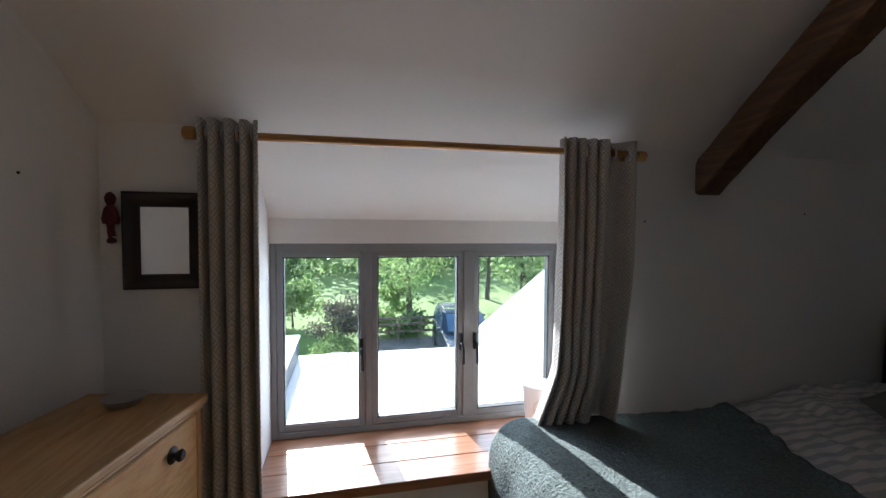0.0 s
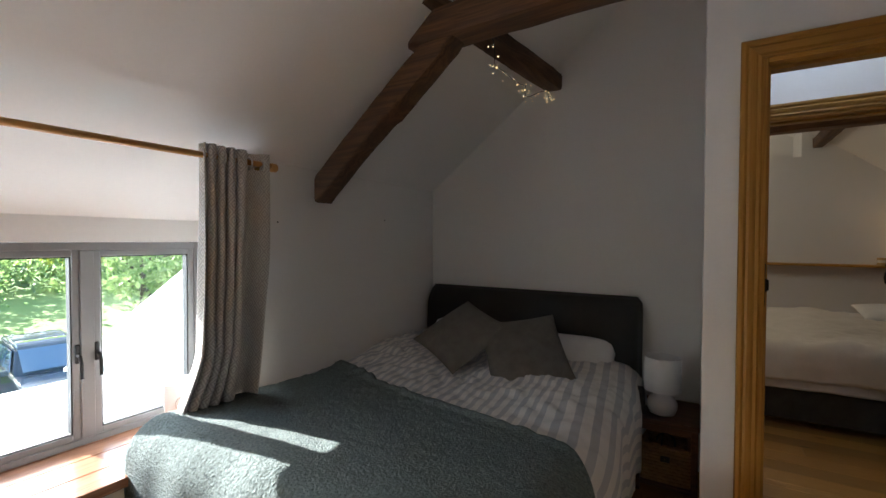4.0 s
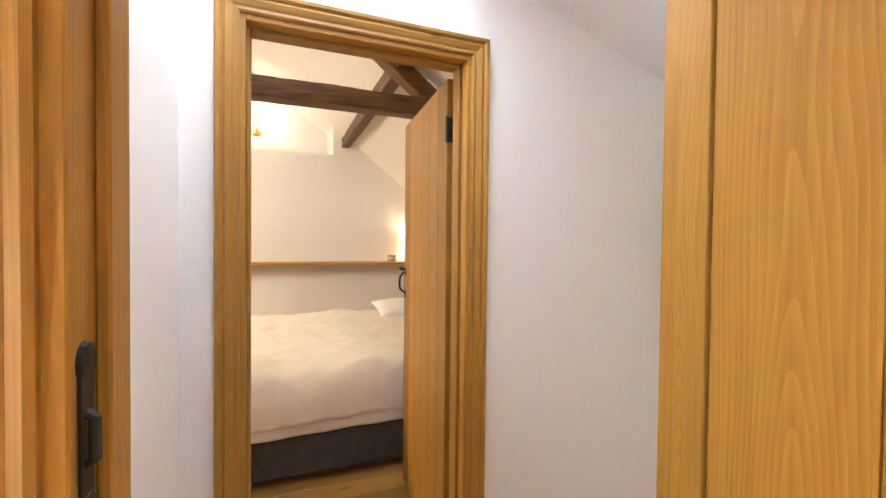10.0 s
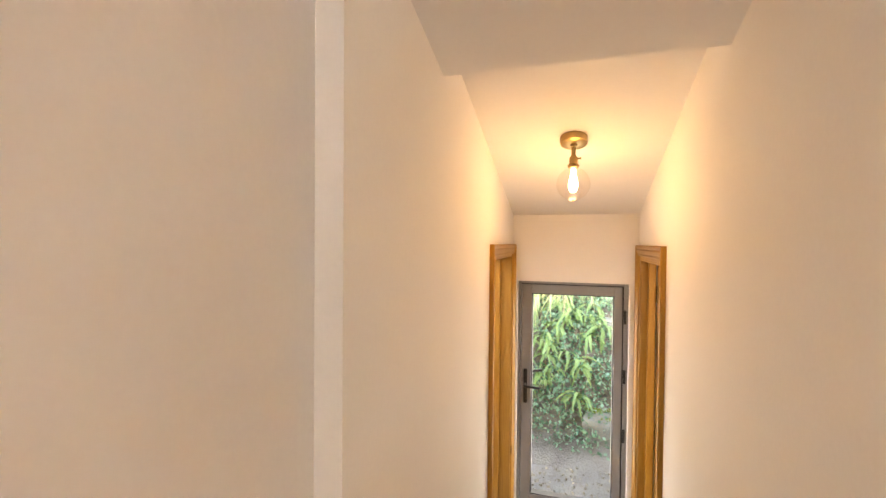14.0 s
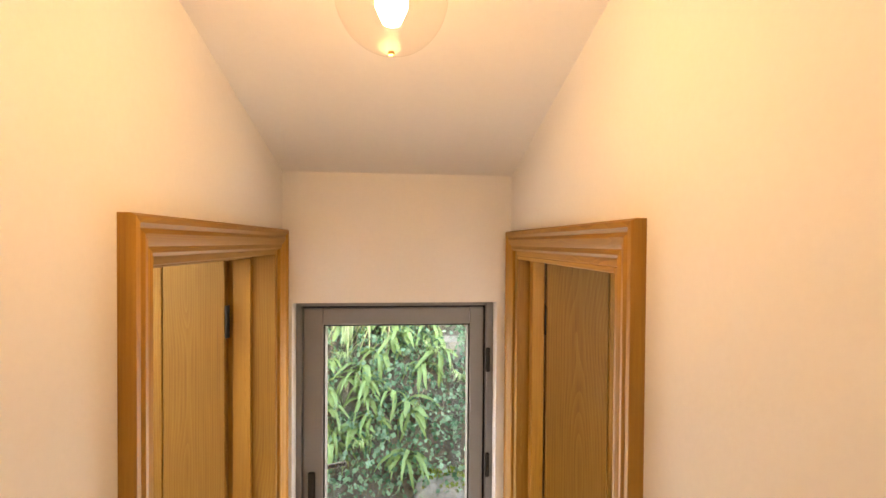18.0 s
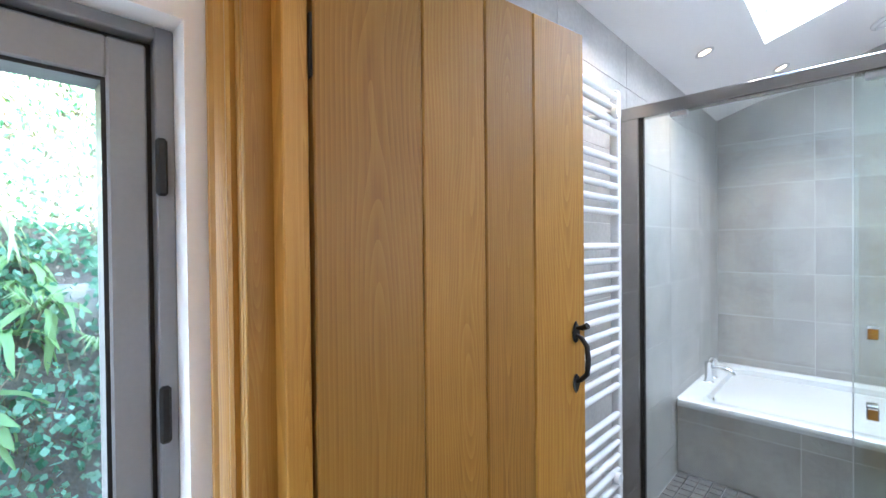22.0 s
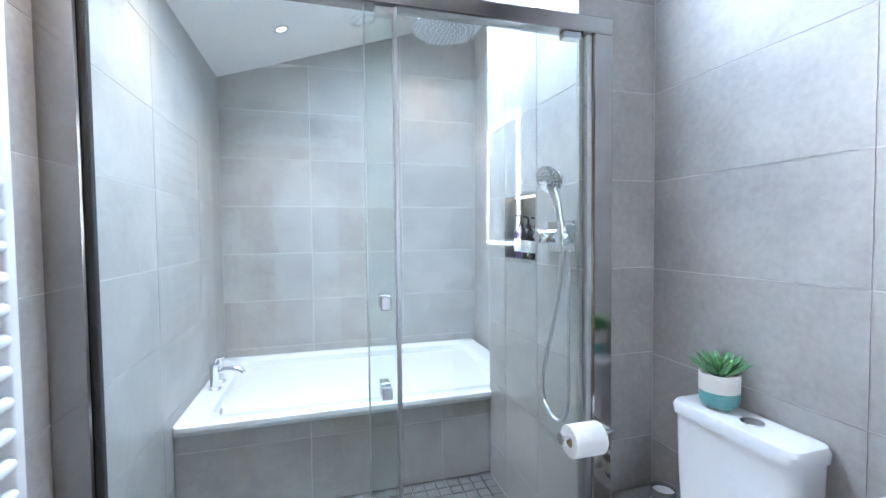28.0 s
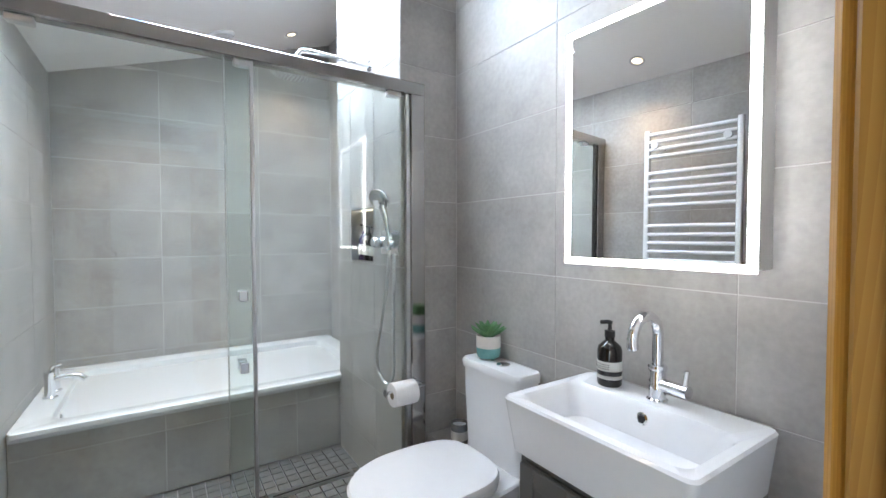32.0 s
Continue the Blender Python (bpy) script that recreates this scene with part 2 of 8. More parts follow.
def wood(name, dark, mid, light, axis="z", rough=0.4, rings=7.0, knots=True, bump_d=0.0006, coat=0.0, figure=False):
    """Timber with the grain along an axis: long streaks, cathedral bands, fine pores and a few knots."""
    mat, nt, b = material(name)
    long, wide = 0.50, 5.0
    st = {"x": (long, wide, wide), "y": (wide, long, wide), "z": (wide, wide, long)}[axis]
    v = coords(nt, st, True)
    if figure:
        ring = cathedral(nt, axis, rings)
    else:
        n1 = node(nt, "ShaderNodeTexNoise", Scale=1.0, Detail=3.0, Roughness=0.55, Distortion=0.6)
        nt.links.new(v, n1.inputs["Vector"])
        ring = calc(nt, "PINGPONG", calc(nt, "MULTIPLY", n1.outputs["Fac"], rings * 2.1), 0.5)
    fine = {"x": (5, 170, 170), "y": (170, 5, 170), "z": (170, 170, 5)}[axis]
    v2 = coords(nt, fine, True)
    n2 = node(nt, "ShaderNodeTexNoise", Scale=1.0, Detail=2.0)
    nt.links.new(v2, n2.inputs["Vector"])
    v3 = coords(nt, (1, 1, 1), True)
    n3 = node(nt, "ShaderNodeTexNoise", Scale=1.3, Detail=2.0)
    nt.links.new(v3, n3.inputs["Vector"])
    add = nt.nodes.new("ShaderNodeMath")
    add.operation = "MULTIPLY_ADD"
    add.inputs[1].default_value = 0.62
    nt.links.new(ring, add.inputs[0])
    m2 = nt.nodes.new("ShaderNodeMath")
    m2.operation = "MULTIPLY"
    m2.inputs[1].default_value = 0.50
    nt.links.new(n2.outputs["Fac"], m2.inputs[0])
    nt.links.new(m2.outputs[0], add.inputs[2])
    add2 = nt.nodes.new("ShaderNodeMath")
    add2.operation = "MULTIPLY_ADD"
    add2.inputs[1].default_value = 0.5
    nt.links.new(n3.outputs["Fac"], add2.inputs[0])
    nt.links.new(add.outputs[0], add2.inputs[2])
    col = ramp(nt, add2.outputs[0], [(0.30, dark), (0.60, mid), (0.95, light)])
    if knots:
        kv = coords(nt, {"x": (1.2, 4, 4), "y": (4, 1.2, 4), "z": (4, 4, 1.2)}[axis], True)
        vo = node(nt, "ShaderNodeTexVoronoi", Scale=1.6)
        nt.links.new(kv, vo.inputs["Vector"])
        kr = ramp(nt, vo.outputs["Distance"], [(0.03, (0.22, 0.22, 0.22)), (0.075, (1, 1, 1))])
        mx = nt.nodes.new("ShaderNodeMix")
        mx.data_type, mx.blend_type = "RGBA", "MULTIPLY"
        mx.inputs["Factor"].default_value = 0.8
        nt.links.new(col, mx.inputs[6])
        nt.links.new(kr, mx.inputs[7])
        col = mx.outputs[2]
    hv = nt.nodes.new("ShaderNodeHueSaturation")
    oi = nt.nodes.new("ShaderNodeObjectInfo")
    mr = nt.nodes.new("ShaderNodeMapRange")
    mr.inputs["To Min"].default_value, mr.inputs["To Max"].default_value = 0.74, 1.22
    nt.links.new(oi.outputs["Random"], mr.inputs["Value"])
    nt.links.new(mr.outputs["Result"], hv.inputs["Value"])
    nt.links.new(col, hv.inputs["Color"])
    nt.links.new(hv.outputs["Color"], b.inputs["Base Color"])
    b.inputs["Roughness"].default_value = rough
    b.inputs["Coat Weight"].default_value, b.inputs["Coat Roughness"].default_value = coat, 0.25
    bump(nt, b, add.outputs[0], 0.35, bump_d)
    return mat


def plain(name, col, rough=0.5, metallic=0.0, spec=0.5):
    mat, nt, b = material(name)
    b.inputs["Base Color"].default_value = (*col, 1)
    b.inputs["Roughness"].default_value, b.inputs["Metallic"].default_value = rough, metallic
    b.inputs["Specular IOR Level"].default_value = spec
    return mat


def glowing(name, col, strength):
    mat, nt, b = material(name)
    b.inputs["Base Color"].default_value = (*col, 1)
    b.inputs["Emission Color"].default_value, b.inputs["Emission Strength"].default_value = (*col, 1), strength
    return mat


def thin_glass(name, tint=(1, 1, 1), k=1.0):
    """A flat pane: clear, with mirror gloss by Fresnel."""
    mat, nt, b = material(name)
    nt.nodes.remove(b)
    tr = nt.nodes.new("ShaderNodeBsdfTransparent")
    tr.inputs["Color"].default_value = (*tint, 1)
    gl = nt.nodes.new("ShaderNodeBsdfGlossy")
    gl.inputs["Roughness"].default_value = 0.0
    lw = nt.nodes.new("ShaderNodeLayerWeight")
    lw.inputs["Blend"].default_value = 0.5
    pw = nt.nodes.new("ShaderNodeMath")
    pw.operation = "POWER"
    pw.inputs[1].default_value = 5.0
    nt.links.new(lw.outputs["Facing"], pw.inputs[0])
    fr = nt.nodes.new("ShaderNodeMath")
    fr.operation = "MULTIPLY_ADD"
    fr.inputs[1].default_value, fr.inputs[2].default_value = 0.9 * k, 0.04 * k
    nt.links.new(pw.outputs[0], fr.inputs[0])
    mx = nt.nodes.new("ShaderNodeMixShader")
    nt.links.new(fr.outputs[0], mx.inputs[0])
    nt.links.new(tr.outputs[0], mx.inputs[1])
    nt.links.new(gl.outputs[0], mx.inputs[2])
    nt.links.new(mx.outputs[0], nt.nodes["Material Output"].inputs["Surface"])
    return mat


M_WALL = mottled("white_wall_paint", (0.77, 0.755, 0.74), (0.82, 0.805, 0.79), 0.75, 1.2, 90, 0.0006)
M_CEIL = mottled("ceiling_paint", (0.78, 0.765, 0.75), (0.82, 0.805, 0.79), 0.8, 1.0, 70, 0.0005)
OAK_D, OAK_M, OAK_L = (0.235, 0.100, 0.012), (0.365, 0.174, 0.022), (0.45, 0.242, 0.040)
M_OAK = wood("oak_upright", OAK_D, OAK_M, OAK_L, "z", 0.52, coat=0.0, figure=True)
M_OAK_X = wood("oak_along_x", OAK_D, OAK_M, OAK_L, "x", 0.52, coat=0.0, figure=True)
M_OAK_Y = wood("oak_along_y", OAK_D, OAK_M, OAK_L, "y", 0.52, coat=0.0, figure=True)
M_FLOOR = wood("oak_floorboard", (0.25, 0.110, 0.022), (0.41, 0.205, 0.048), (0.50, 0.285, 0.085), "y", 0.33, coat=0.25, figure=True)
M_BEAM = wood("old_beam_oak", (0.022, 0.010, 0.005), (0.070, 0.031, 0.012), (0.15, 0.073, 0.028), "y", 0.65, 5, True, 0.004)
M_BEAM_FAR = wood("brown_truss_oak", (0.06, 0.026, 0.009), (0.17, 0.075, 0.024), (0.30, 0.15, 0.05), "y", 0.6, 5, True, 0.004)
M_BEAM_X = wood("old_purlin_oak", (0.022, 0.010, 0.005), (0.070, 0.031, 0.012), (0.15, 0.073, 0.028), "x", 0.65, 5, True, 0.004)
M_PINE = wood("waxed_pine", (0.40, 0.21, 0.075), (0.55, 0.32, 0.13), (0.62, 0.40, 0.19), "y", 0.45, 6)
M_SILL = wood("red_brown_sill_wood", (0.17, 0.07, 0.035), (0.28, 0.125, 0.065), (0.38, 0.19, 0.11), "x", 0.3, 6, False, 0.0004, 0.3)
M_DARKWOOD = wood("dark_bedside_wood", (0.05, 0.02, 0.010), (0.11, 0.042, 0.020), (0.17, 0.07, 0.035), "y", 0.4, 6, False)
M_MIRROR_FRAME = mottled("dark_mirror_frame", (0.012, 0.007, 0.006), (0.03, 0.016, 0.012), 0.35, 12, 90)
M_MIRROR = plain("mirror_silver", (0.92, 0.93, 0.93), 0.0, 1.0)
M_CHROME = plain("chrome", (0.78, 0.79, 0.81), 0.06, 1.0)
M_RAIL = plain("polished_screen_rail", (0.42, 0.405, 0.39), 0.12, 1.0)
M_BRASS = plain("aged_brass", (0.42, 0.30, 0.14), 0.35, 1.0)
M_STEEL = mottled("brushed_steel", (0.5, 0.5, 0.5), (0.62, 0.62, 0.62), 0.28, 8, 200, 0, 1.0)
M_IRON = mottled("black_iron", (0.008, 0.008, 0.008), (0.022, 0.021, 0.02), 0.5, 30, 180, 0.0006, 0.3)
M_ALU = mottled("grey_window_frame", (0.22, 0.225, 0.235), (0.26, 0.265, 0.275), 0.45, 4, 120)
M_SEAL = plain("black_seal", (0.012, 0.012, 0.013), 0.6)
M_PANE = thin_glass("window_glass", (0.97, 0.985, 0.975))
M_CERAMIC = mottled("white_ceramic", (0.72, 0.72, 0.73), (0.76, 0.76, 0.77), 0.08, 3, 50)
M_ACRYLIC = mottled("white_bath_acrylic", (0.68, 0.69, 0.70), (0.72, 0.73, 0.74), 0.12, 3, 50)
M_WHITE_METAL = mottled("white_radiator_enamel", (0.80, 0.81, 0.82), (0.84, 0.85, 0.86), 0.25, 3, 60)
M_TILE = mottled("grey_stone_tile", (0.29, 0.277, 0.26), (0.47, 0.455, 0.435), 0.38, 3.4, 55, 0.0004, vary=True, rough_var=0.08)
M_GROUT = mottled("pale_grout", (0.55, 0.54, 0.53), (0.62, 0.61, 0.60), 0.8, 8, 90)
M_MOSAIC = mottled("dark_floor_mosaic", (0.10, 0.095, 0.092), (0.20, 0.19, 0.185), 0.4, 6, 60, 0.0004)
M_MOSAIC_GROUT = mottled("floor_grout", (0.33, 0.32, 0.31), (0.42, 0.41, 0.40), 0.8, 8, 90)
M_SCREEN = thin_glass("shower_glass", (0.95, 0.98, 0.965), 0.8)
M_BULB = glowing("glowing_bulb", (1.0, 0.78, 0.45), 1.5)
M_SPOT = glowing("spot_lens", (1.0, 0.74, 0.45), 0.25)
M_LED = glowing("mirror_led", (1.0, 0.98, 0.95), 1.2)
M_FAIRY = glowing("fairy_bulb", (1.0, 0.68, 0.32), 0.6)

# ---- the large structure ----
LOW = -0.58                      # floor of the lower level


def ceil_bed(y):
    return 1.737 + 0.784 * (0.97 - y) if y > -1.0 else 1.737 + 0.784 * 1.97 - 0.784 * (-1.0 - y)


def ceil_up(y):                  # hall, upper run
    return 2.385 + 0.305 * (y + 1.755)


def ceil_low(y):                 # hall, lower run
    return 1.502 + 0.30 * (y + 5.18)


def ceil_bath(y):
    return 1.59 + 0.33 * (y + 5.18)


def ceil_far(y):                 # second bedroom
    return 3.75 - 0.78 * abs(y + 0.75)


def strip_wall(name, x0, x1, segs, label, mat=None):
    """A wall across x, in upright strips (y0, y1, bottom, top function or height)."""
    bm = bm_new()
    for y0, y1, zb, top in segs:
        t0, t1 = (top(y0), top(y1)) if callable(top) else (top, top)
        prism(bm, [(y0, zb), (y1, zb), (y1, t1), (y0, t0)], "x", x0, x1)
    return setting(name, bm, mat or M_WALL, label, "wall")


def block_wall(name, blocks, label, mat=None):
    bm = bm_new()
    for b in blocks:
        box(bm, *b)
    return setting(name, bm, mat or M_WALL, label, "wall")


def ceiling(name, x0, x1, runs, label, thick=0.1):
    bm = bm_new()
    for y0, y1, f in runs:
        prism(bm, [(y0, f(y0)), (y1, f(y1)), (y1, f(y1) + thick), (y0, f(y0) + thick)], "x", x0, x1)
    return setting(name, bm, M_CEIL, label, "ceiling")


# bedroom
ww = strip_wall("wall_bedroom_west", -0.60, -0.405, [(-2.2, -1.0, -0.12, lambda y: ceil_bed(y) + 0.35), (-1.0, 1.5, -0.12, lambda y: ceil_bed(y) + 0.35)], "white-painted bedroom side wall with a few nail marks")
SKEW = Matrix.Translation((-0.405, 0.97, 0)) @ Matrix.Rotation(radians(-11.5), 4, "Z") @ Matrix.Translation((0.405, -0.97, 0))   # this wall stands askew
ww.data.transform(SKEW)
block_wall("wall_bedroom_north", [(-0.80, 0.97, -0.12, 0.035, 1.45, 1.78), (1.405, 0.97, -0.12, 3.25, 1.45, 1.78), (0.035, 0.97, -0.12, 1.405, 1.45, 0.43)], "thick white bedroom wall round the window recess")
bm = bm_new()
prism(bm, [(0.97, 1.745), (1.345, 1.447), (1.352, 1.335), (1.45, 1.335), (1.45, 1.78), (0.97, 1.78)], "x", 0.035, 1.405)
setting("trim_window_soffit", bm, M_WALL, "white splayed soffit above the bedroom window", "soffit")
strip_wall("wall_bedroom_east", 3.075, 3.20, [(-0.97, 1.5, -0.12, lambda y: ceil_bed(y) + 0.05)], "white-painted wall behind the headboard")
block_wall("wall_bedroom_south", [(-1.30, -1.98, -0.12, 2.06, -1.885, 2.66)], "white-painted bedroom wall behind the open door")
block_wall("wall_alcove_south", [(2.06, -0.97, -0.12, 3.20, -0.880, 3.28)], "white partition end beside the bed alcove")
ceiling("ceiling_bedroom", -1.3, 3.20, [(-1.0, 1.5, ceil_bed)], "white sloping bedroom ceiling")
ceiling("ceiling_bedroom_back", -1.3, 2.13, [(-2.0, -1.0, ceil_bed)], "white sloping bedroom ceiling behind the ridge")
block_wall("wall_ridge_end", [(2.06, -1.02, 3.2, 3.2, -0.9, 3.4)], "plain wall above the partition")

# hall
HW0, HW1 = 2.06, 2.20
HB = 2.138                                     # bathroom face of the hall wall
D1 = (-1.862, -1.046, 2.003)
D2 = (-1.880, -1.120, 2.016)
D3 = (-5.118, -4.402, 1.245)
D4 = (-5.110, -4.388, 1.245)
strip_wall("wall_hall_west", HW0, HW1, [(-0.97, D1[1], -0.12, 3.3), (D1[0], D1[1], D1[2], 3.3), (-1.98, D1[0], -0.12, 3.3),
                                        (-3.545, -1.98, LOW - 0.1, 2.6)], "cream-white hallway wall with a doorway")
strip_wall("wall_hall_west_lower", HB, HW1, [(D4[1], -3.545, LOW - 0.1, lambda y: ceil_bath(y) + 0.14), (D4[0], D4[1], D4[2], lambda y: ceil_bath(y) + 0.14), (-5.18, D4[0], LOW - 0.1, lambda y: ceil_bath(y) + 0.14)],
           "cream-white hallway wall round the bathroom door")
strip_wall("wall_hall_east_upper", 3.05, 3.17, [(D2[1], -0.892, -0.12, 3.3), (D2[0], D2[1], D2[2], 3.3), (-2.935, D2[0], LOW - 0.1, 3.3)], "cream-white hallway wall beside the bedroom door")
strip_wall("wall_hall_east_lower", 2.99, 3.17, [(D3[1], -2.935, LOW - 0.1, 2.4), (D3[0], D3[1], D3[2], lambda y: ceil_low(y) + 0.1), (-5.18, D3[0], LOW - 0.1, lambda y: ceil_low(y) + 0.1)], "cream-white hallway wall standing slightly forward")
GX0, GX1, GTOP = 2.25, 2.957, 1.055
block_wall("wall_hall_end", [(2.06, -5.55, LOW - 0.15, GX0, -5.18, 1.60), (GX1, -5.55, LOW - 0.15, 3.17, -5.18, 1.60), (GX0, -5.55, GTOP, GX1, -5.18, 1.60)], "pale end wall above the glazed garden door")
ceiling("ceiling_hall_upper", 2.10, 3.12, [(-3.545, -1.755, ceil_up)], "white sloping ceiling over the landing")
ceiling("ceiling_hall_lower", 2.10, 3.12, [(-5.3, -3.50, ceil_low)], "white sloping ceiling over the lower hallway", 0.12)
block_wall("wall_rooflight_shaft", [(2.20, -1.85, 2.386, 3.05, -1.755, 3.2), (2.06, -3.56, 1.95, 3.17, -3.547, 2.3)], "white rooflight shaft over the landing")
bm = bm_new()
for b in ((2.19, -1.02, 3.14, 3.06, -0.96, 3.2), (2.19, -1.79, 3.14, 3.06, -1.73, 3.2), (2.19, -1.73, 3.14, 2.25, -1.02, 3.2), (3.0, -1.73, 3.14, 3.06, -1.02, 3.2)):
    box(bm, *b)
w1 = setting("window_landing_rooflight", bm, M_ALU, "rooflight frame high over the landing", "window")
part("pane", box(bm_new(), 2.25, -1.73, 3.165, 3.0, -1.02, 3.171), M_PANE, w1).visible_shadow = False

# bathroom shell
BX0, BX1, BS, BN = -1.19, 2.138, -5.18, -3.50
WET = -3.79
SCR = 0.56
NX0, NX1, NZ0, NZ1 = 0.004, 0.284, 0.505, 0.765      # shower niche
strip_wall("wall_bath_west", BX0 - 0.14, BX0 - 0.002, [(-5.3, -3.4, LOW - 0.1, lambda y: ceil_bath(y) + 0.05)], "grouted backing wall of the bathroom", M_GROUT)
block_wall("wall_bath_south", [(BX0 - 0.14, -5.32, LOW - 0.1, BX1, BS - 0.002, 1.66)], "grouted backing wall of the bathroom", M_GROUT)
block_wall("wall_bath_north", [(BX0 - 0.14, BN + 0.002, LOW - 0.1, BX1, BN + 0.14, 2.25), (-0.1998, WET + 0.002, LOW - 0.1, NX0 - 0.009, BN + 0.002, 2.2), (NX1 + 0.009, WET + 0.002, LOW - 0.1, SCR + 0.004, BN + 0.002, 2.2),
            (NX0 - 0.009, WET + 0.002, LOW - 0.1, NX1 + 0.009, BN + 0.002, NZ0 - 0.009), (NX0 - 0.009, WET + 0.002, NZ1 + 0.009, NX1 + 0.009, BN + 0.002, 2.2), (NX0 - 0.009, WET + 0.091, NZ0 - 0.009, NX1 + 0.009, BN + 0.002, NZ1 + 0.009)], "grouted backing wall of the bathroom with the boxed shower wall", M_GROUT)
# bathroom ceiling with the rooflight opening
RX0, RX1, RY0, RY1 = -0.284, 0.62, -4.785, -3.80
bm = bm_new()
for x0, x1, y0, y1 in ((BX0 - 0.1, RX0, BS - 0.1, BN + 0.1), (RX1, BX1 + 0.02, BS - 0.1, BN + 0.1), (RX0, RX1, BS - 0.1, RY0), (RX0, RX1, RY1, BN + 0.1)):
    prism(bm, [(y0, ceil_bath(y0)), (y1, ceil_bath(y1)), (y1, ceil_bath(y1) + 0.16), (y0, ceil_bath(y0) + 0.16)], "x", x0, x1)
setting("ceiling_bathroom", bm, M_CEIL, "white sloping bathroom ceiling round a rooflight", "ceiling")
bm = bm_new()
for x0, x1, y0, y1 in ((RX0 - 0.05, RX0 + 0.03, RY0, RY1), (RX1 - 0.03, RX1 + 0.05, RY0, RY1), (RX0, RX1, RY0 - 0.05, RY0 + 0.03), (RX0, RX1, RY1 - 0.03, RY1 + 0.05)):
    prism(bm, [(y0, ceil_bath(y0) + 0.16), (y1, ceil_bath(y1) + 0.16), (y1, ceil_bath(y1) + 0.22), (y0, ceil_bath(y0) + 0.22)], "x", x0, x1)
w2 = setting("window_bath_rooflight", bm, M_WHITE_METAL, "white rooflight frame in the bathroom ceiling", "window")
part("pane", prism(bm_new(), [(RY0 + 0.03, ceil_bath(RY0 + 0.03) + 0.185), (RY1 - 0.03, ceil_bath(RY1 - 0.03) + 0.185), (RY1 - 0.03, ceil_bath(RY1 - 0.03) + 0.191), (RY0 + 0.03, ceil_bath(RY0 + 0.03) + 0.191)], "x", RX0 + 0.03, RX1 - 0.03), M_PANE, w2).visible_shadow = False

# second bedroom shell
strip_wall("wall_far_east", 7.9, 8.0, [(-4.2, -0.75, -0.12, ceil_far), (-0.75, 2.6, -0.12, ceil_far)], "cream gable wall of the second bedroom")
strip_wall("wall_far_boxing", 7.3, 7.9, [(-1.96, -0.48, -0.12, lambda y: 2.44), (-4.2, -1.96, -0.12, ceil_far)], "cream boxed-out wall with a ledge above the bed")
strip_wall("wall_far_west", 3.05, 3.17, [(-0.892, 2.6, -0.12, ceil_far), (-4.2, -2.935, LOW - 0.1, ceil_far)], "cream wall of the second bedroom")
block_wall("wall_far_sides", [(3.05, 2.5, -0.12, 8.0, 2.6, 1.9), (3.17, -4.2, -0.12, 8.0, -4.1, 1.9)], "cream side walls of the second bedroom")
ceiling("ceiling_far", 3.12, 8.0, [(-4.2, -0.75, ceil_far), (-0.75, 0.75, ceil_far), (1.55, 2.6, ceil_far)], "cream sloping ceiling of the second bedroom")
ceiling("ceiling_far_sides", 3.12, 5.0, [(0.75, 1.55, ceil_far)], "cream sloping ceiling beside the added rooflight")
ceiling("ceiling_far_sides", 6.2, 8.0, [(0.75, 1.55, ceil_far)], "cream sloping ceiling beside the added rooflight")
# unseen rooflight, added for the fill lamp; its blind blocks the sun
w3 = setting("window_far_rooflight", prism(bm_new(), [(0.75, ceil_far(0.75) + 0.02), (0.80, ceil_far(0.80) + 0.02), (0.80, ceil_far(0.80) + 0.09), (0.75, ceil_far(0.75) + 0.09)], "x", 5.0, 6.2), M_WHITE_METAL, "unseen rooflight with a white blind, added to the second bedroom slope", "window")
part("blind", prism(bm_new(), [(0.80, ceil_far(0.80) + 0.06), (1.55, ceil_far(1.55) + 0.06), (1.55, ceil_far(1.55) + 0.066), (0.80, ceil_far(0.80) + 0.066)], "x", 5.0, 6.2), M_CERAMIC, w3, "closed white blind added to keep the sun out")

# room behind the lower east door
block_wall("wall_side_room", [(3.17, -5.55, LOW - 0.1, 4.8, -5.3, 1.6), (4.7, -5.3, LOW - 0.1, 4.8, -4.3, 1.6), (3.17, -4.3, LOW - 0.1, 4.8, -4.2, 1.6), (3.17, -5.3, 1.55, 3.5, -4.3, 1.65), (4.3, -5.3, 1.55, 4.7, -4.3, 1.65), (3.5, -5.3, 1.55, 4.3, -4.95, 1.65), (3.5, -4.5, 1.55, 4.3, -4.3, 1.65)], "plain white walls of the room behind the lower door")

# unseen opening, added to let the side room's fill lamp in
w4 = setting("window_side_rooflight", box(bm_new(), 3.48, -4.97, 1.652, 4.32, -4.93, 1.70), M_ALU, "small unseen rooflight added over the room behind the lower door", "window")
part("pane", box(bm_new(), 3.48, -4.93, 1.66, 4.32, -4.48, 1.666), M_PANE, w4).visible_shadow = False

# floors
block_wall("floor_base_upper", [(-1.30, -1.98, -0.14, 3.05, 1.0, -0.022), (2.06, -3.45, -0.14, 3.05, -1.98, -0.022), (3.05, -4.2, -0.14, 8.0, 2.6, -0.022)], "timber subfloor of the upper level", M_FLOOR)
block_wall("floor_base_lower", [(2.06, -5.55, LOW - 0.16, 4.8, -3.45, LOW - 0.02), (BX0 - 0.1, -5.3, LOW - 0.16, 2.06, -3.4, LOW - 0.012)], "solid floor of the lower level", M_MOSAIC_GROUT)

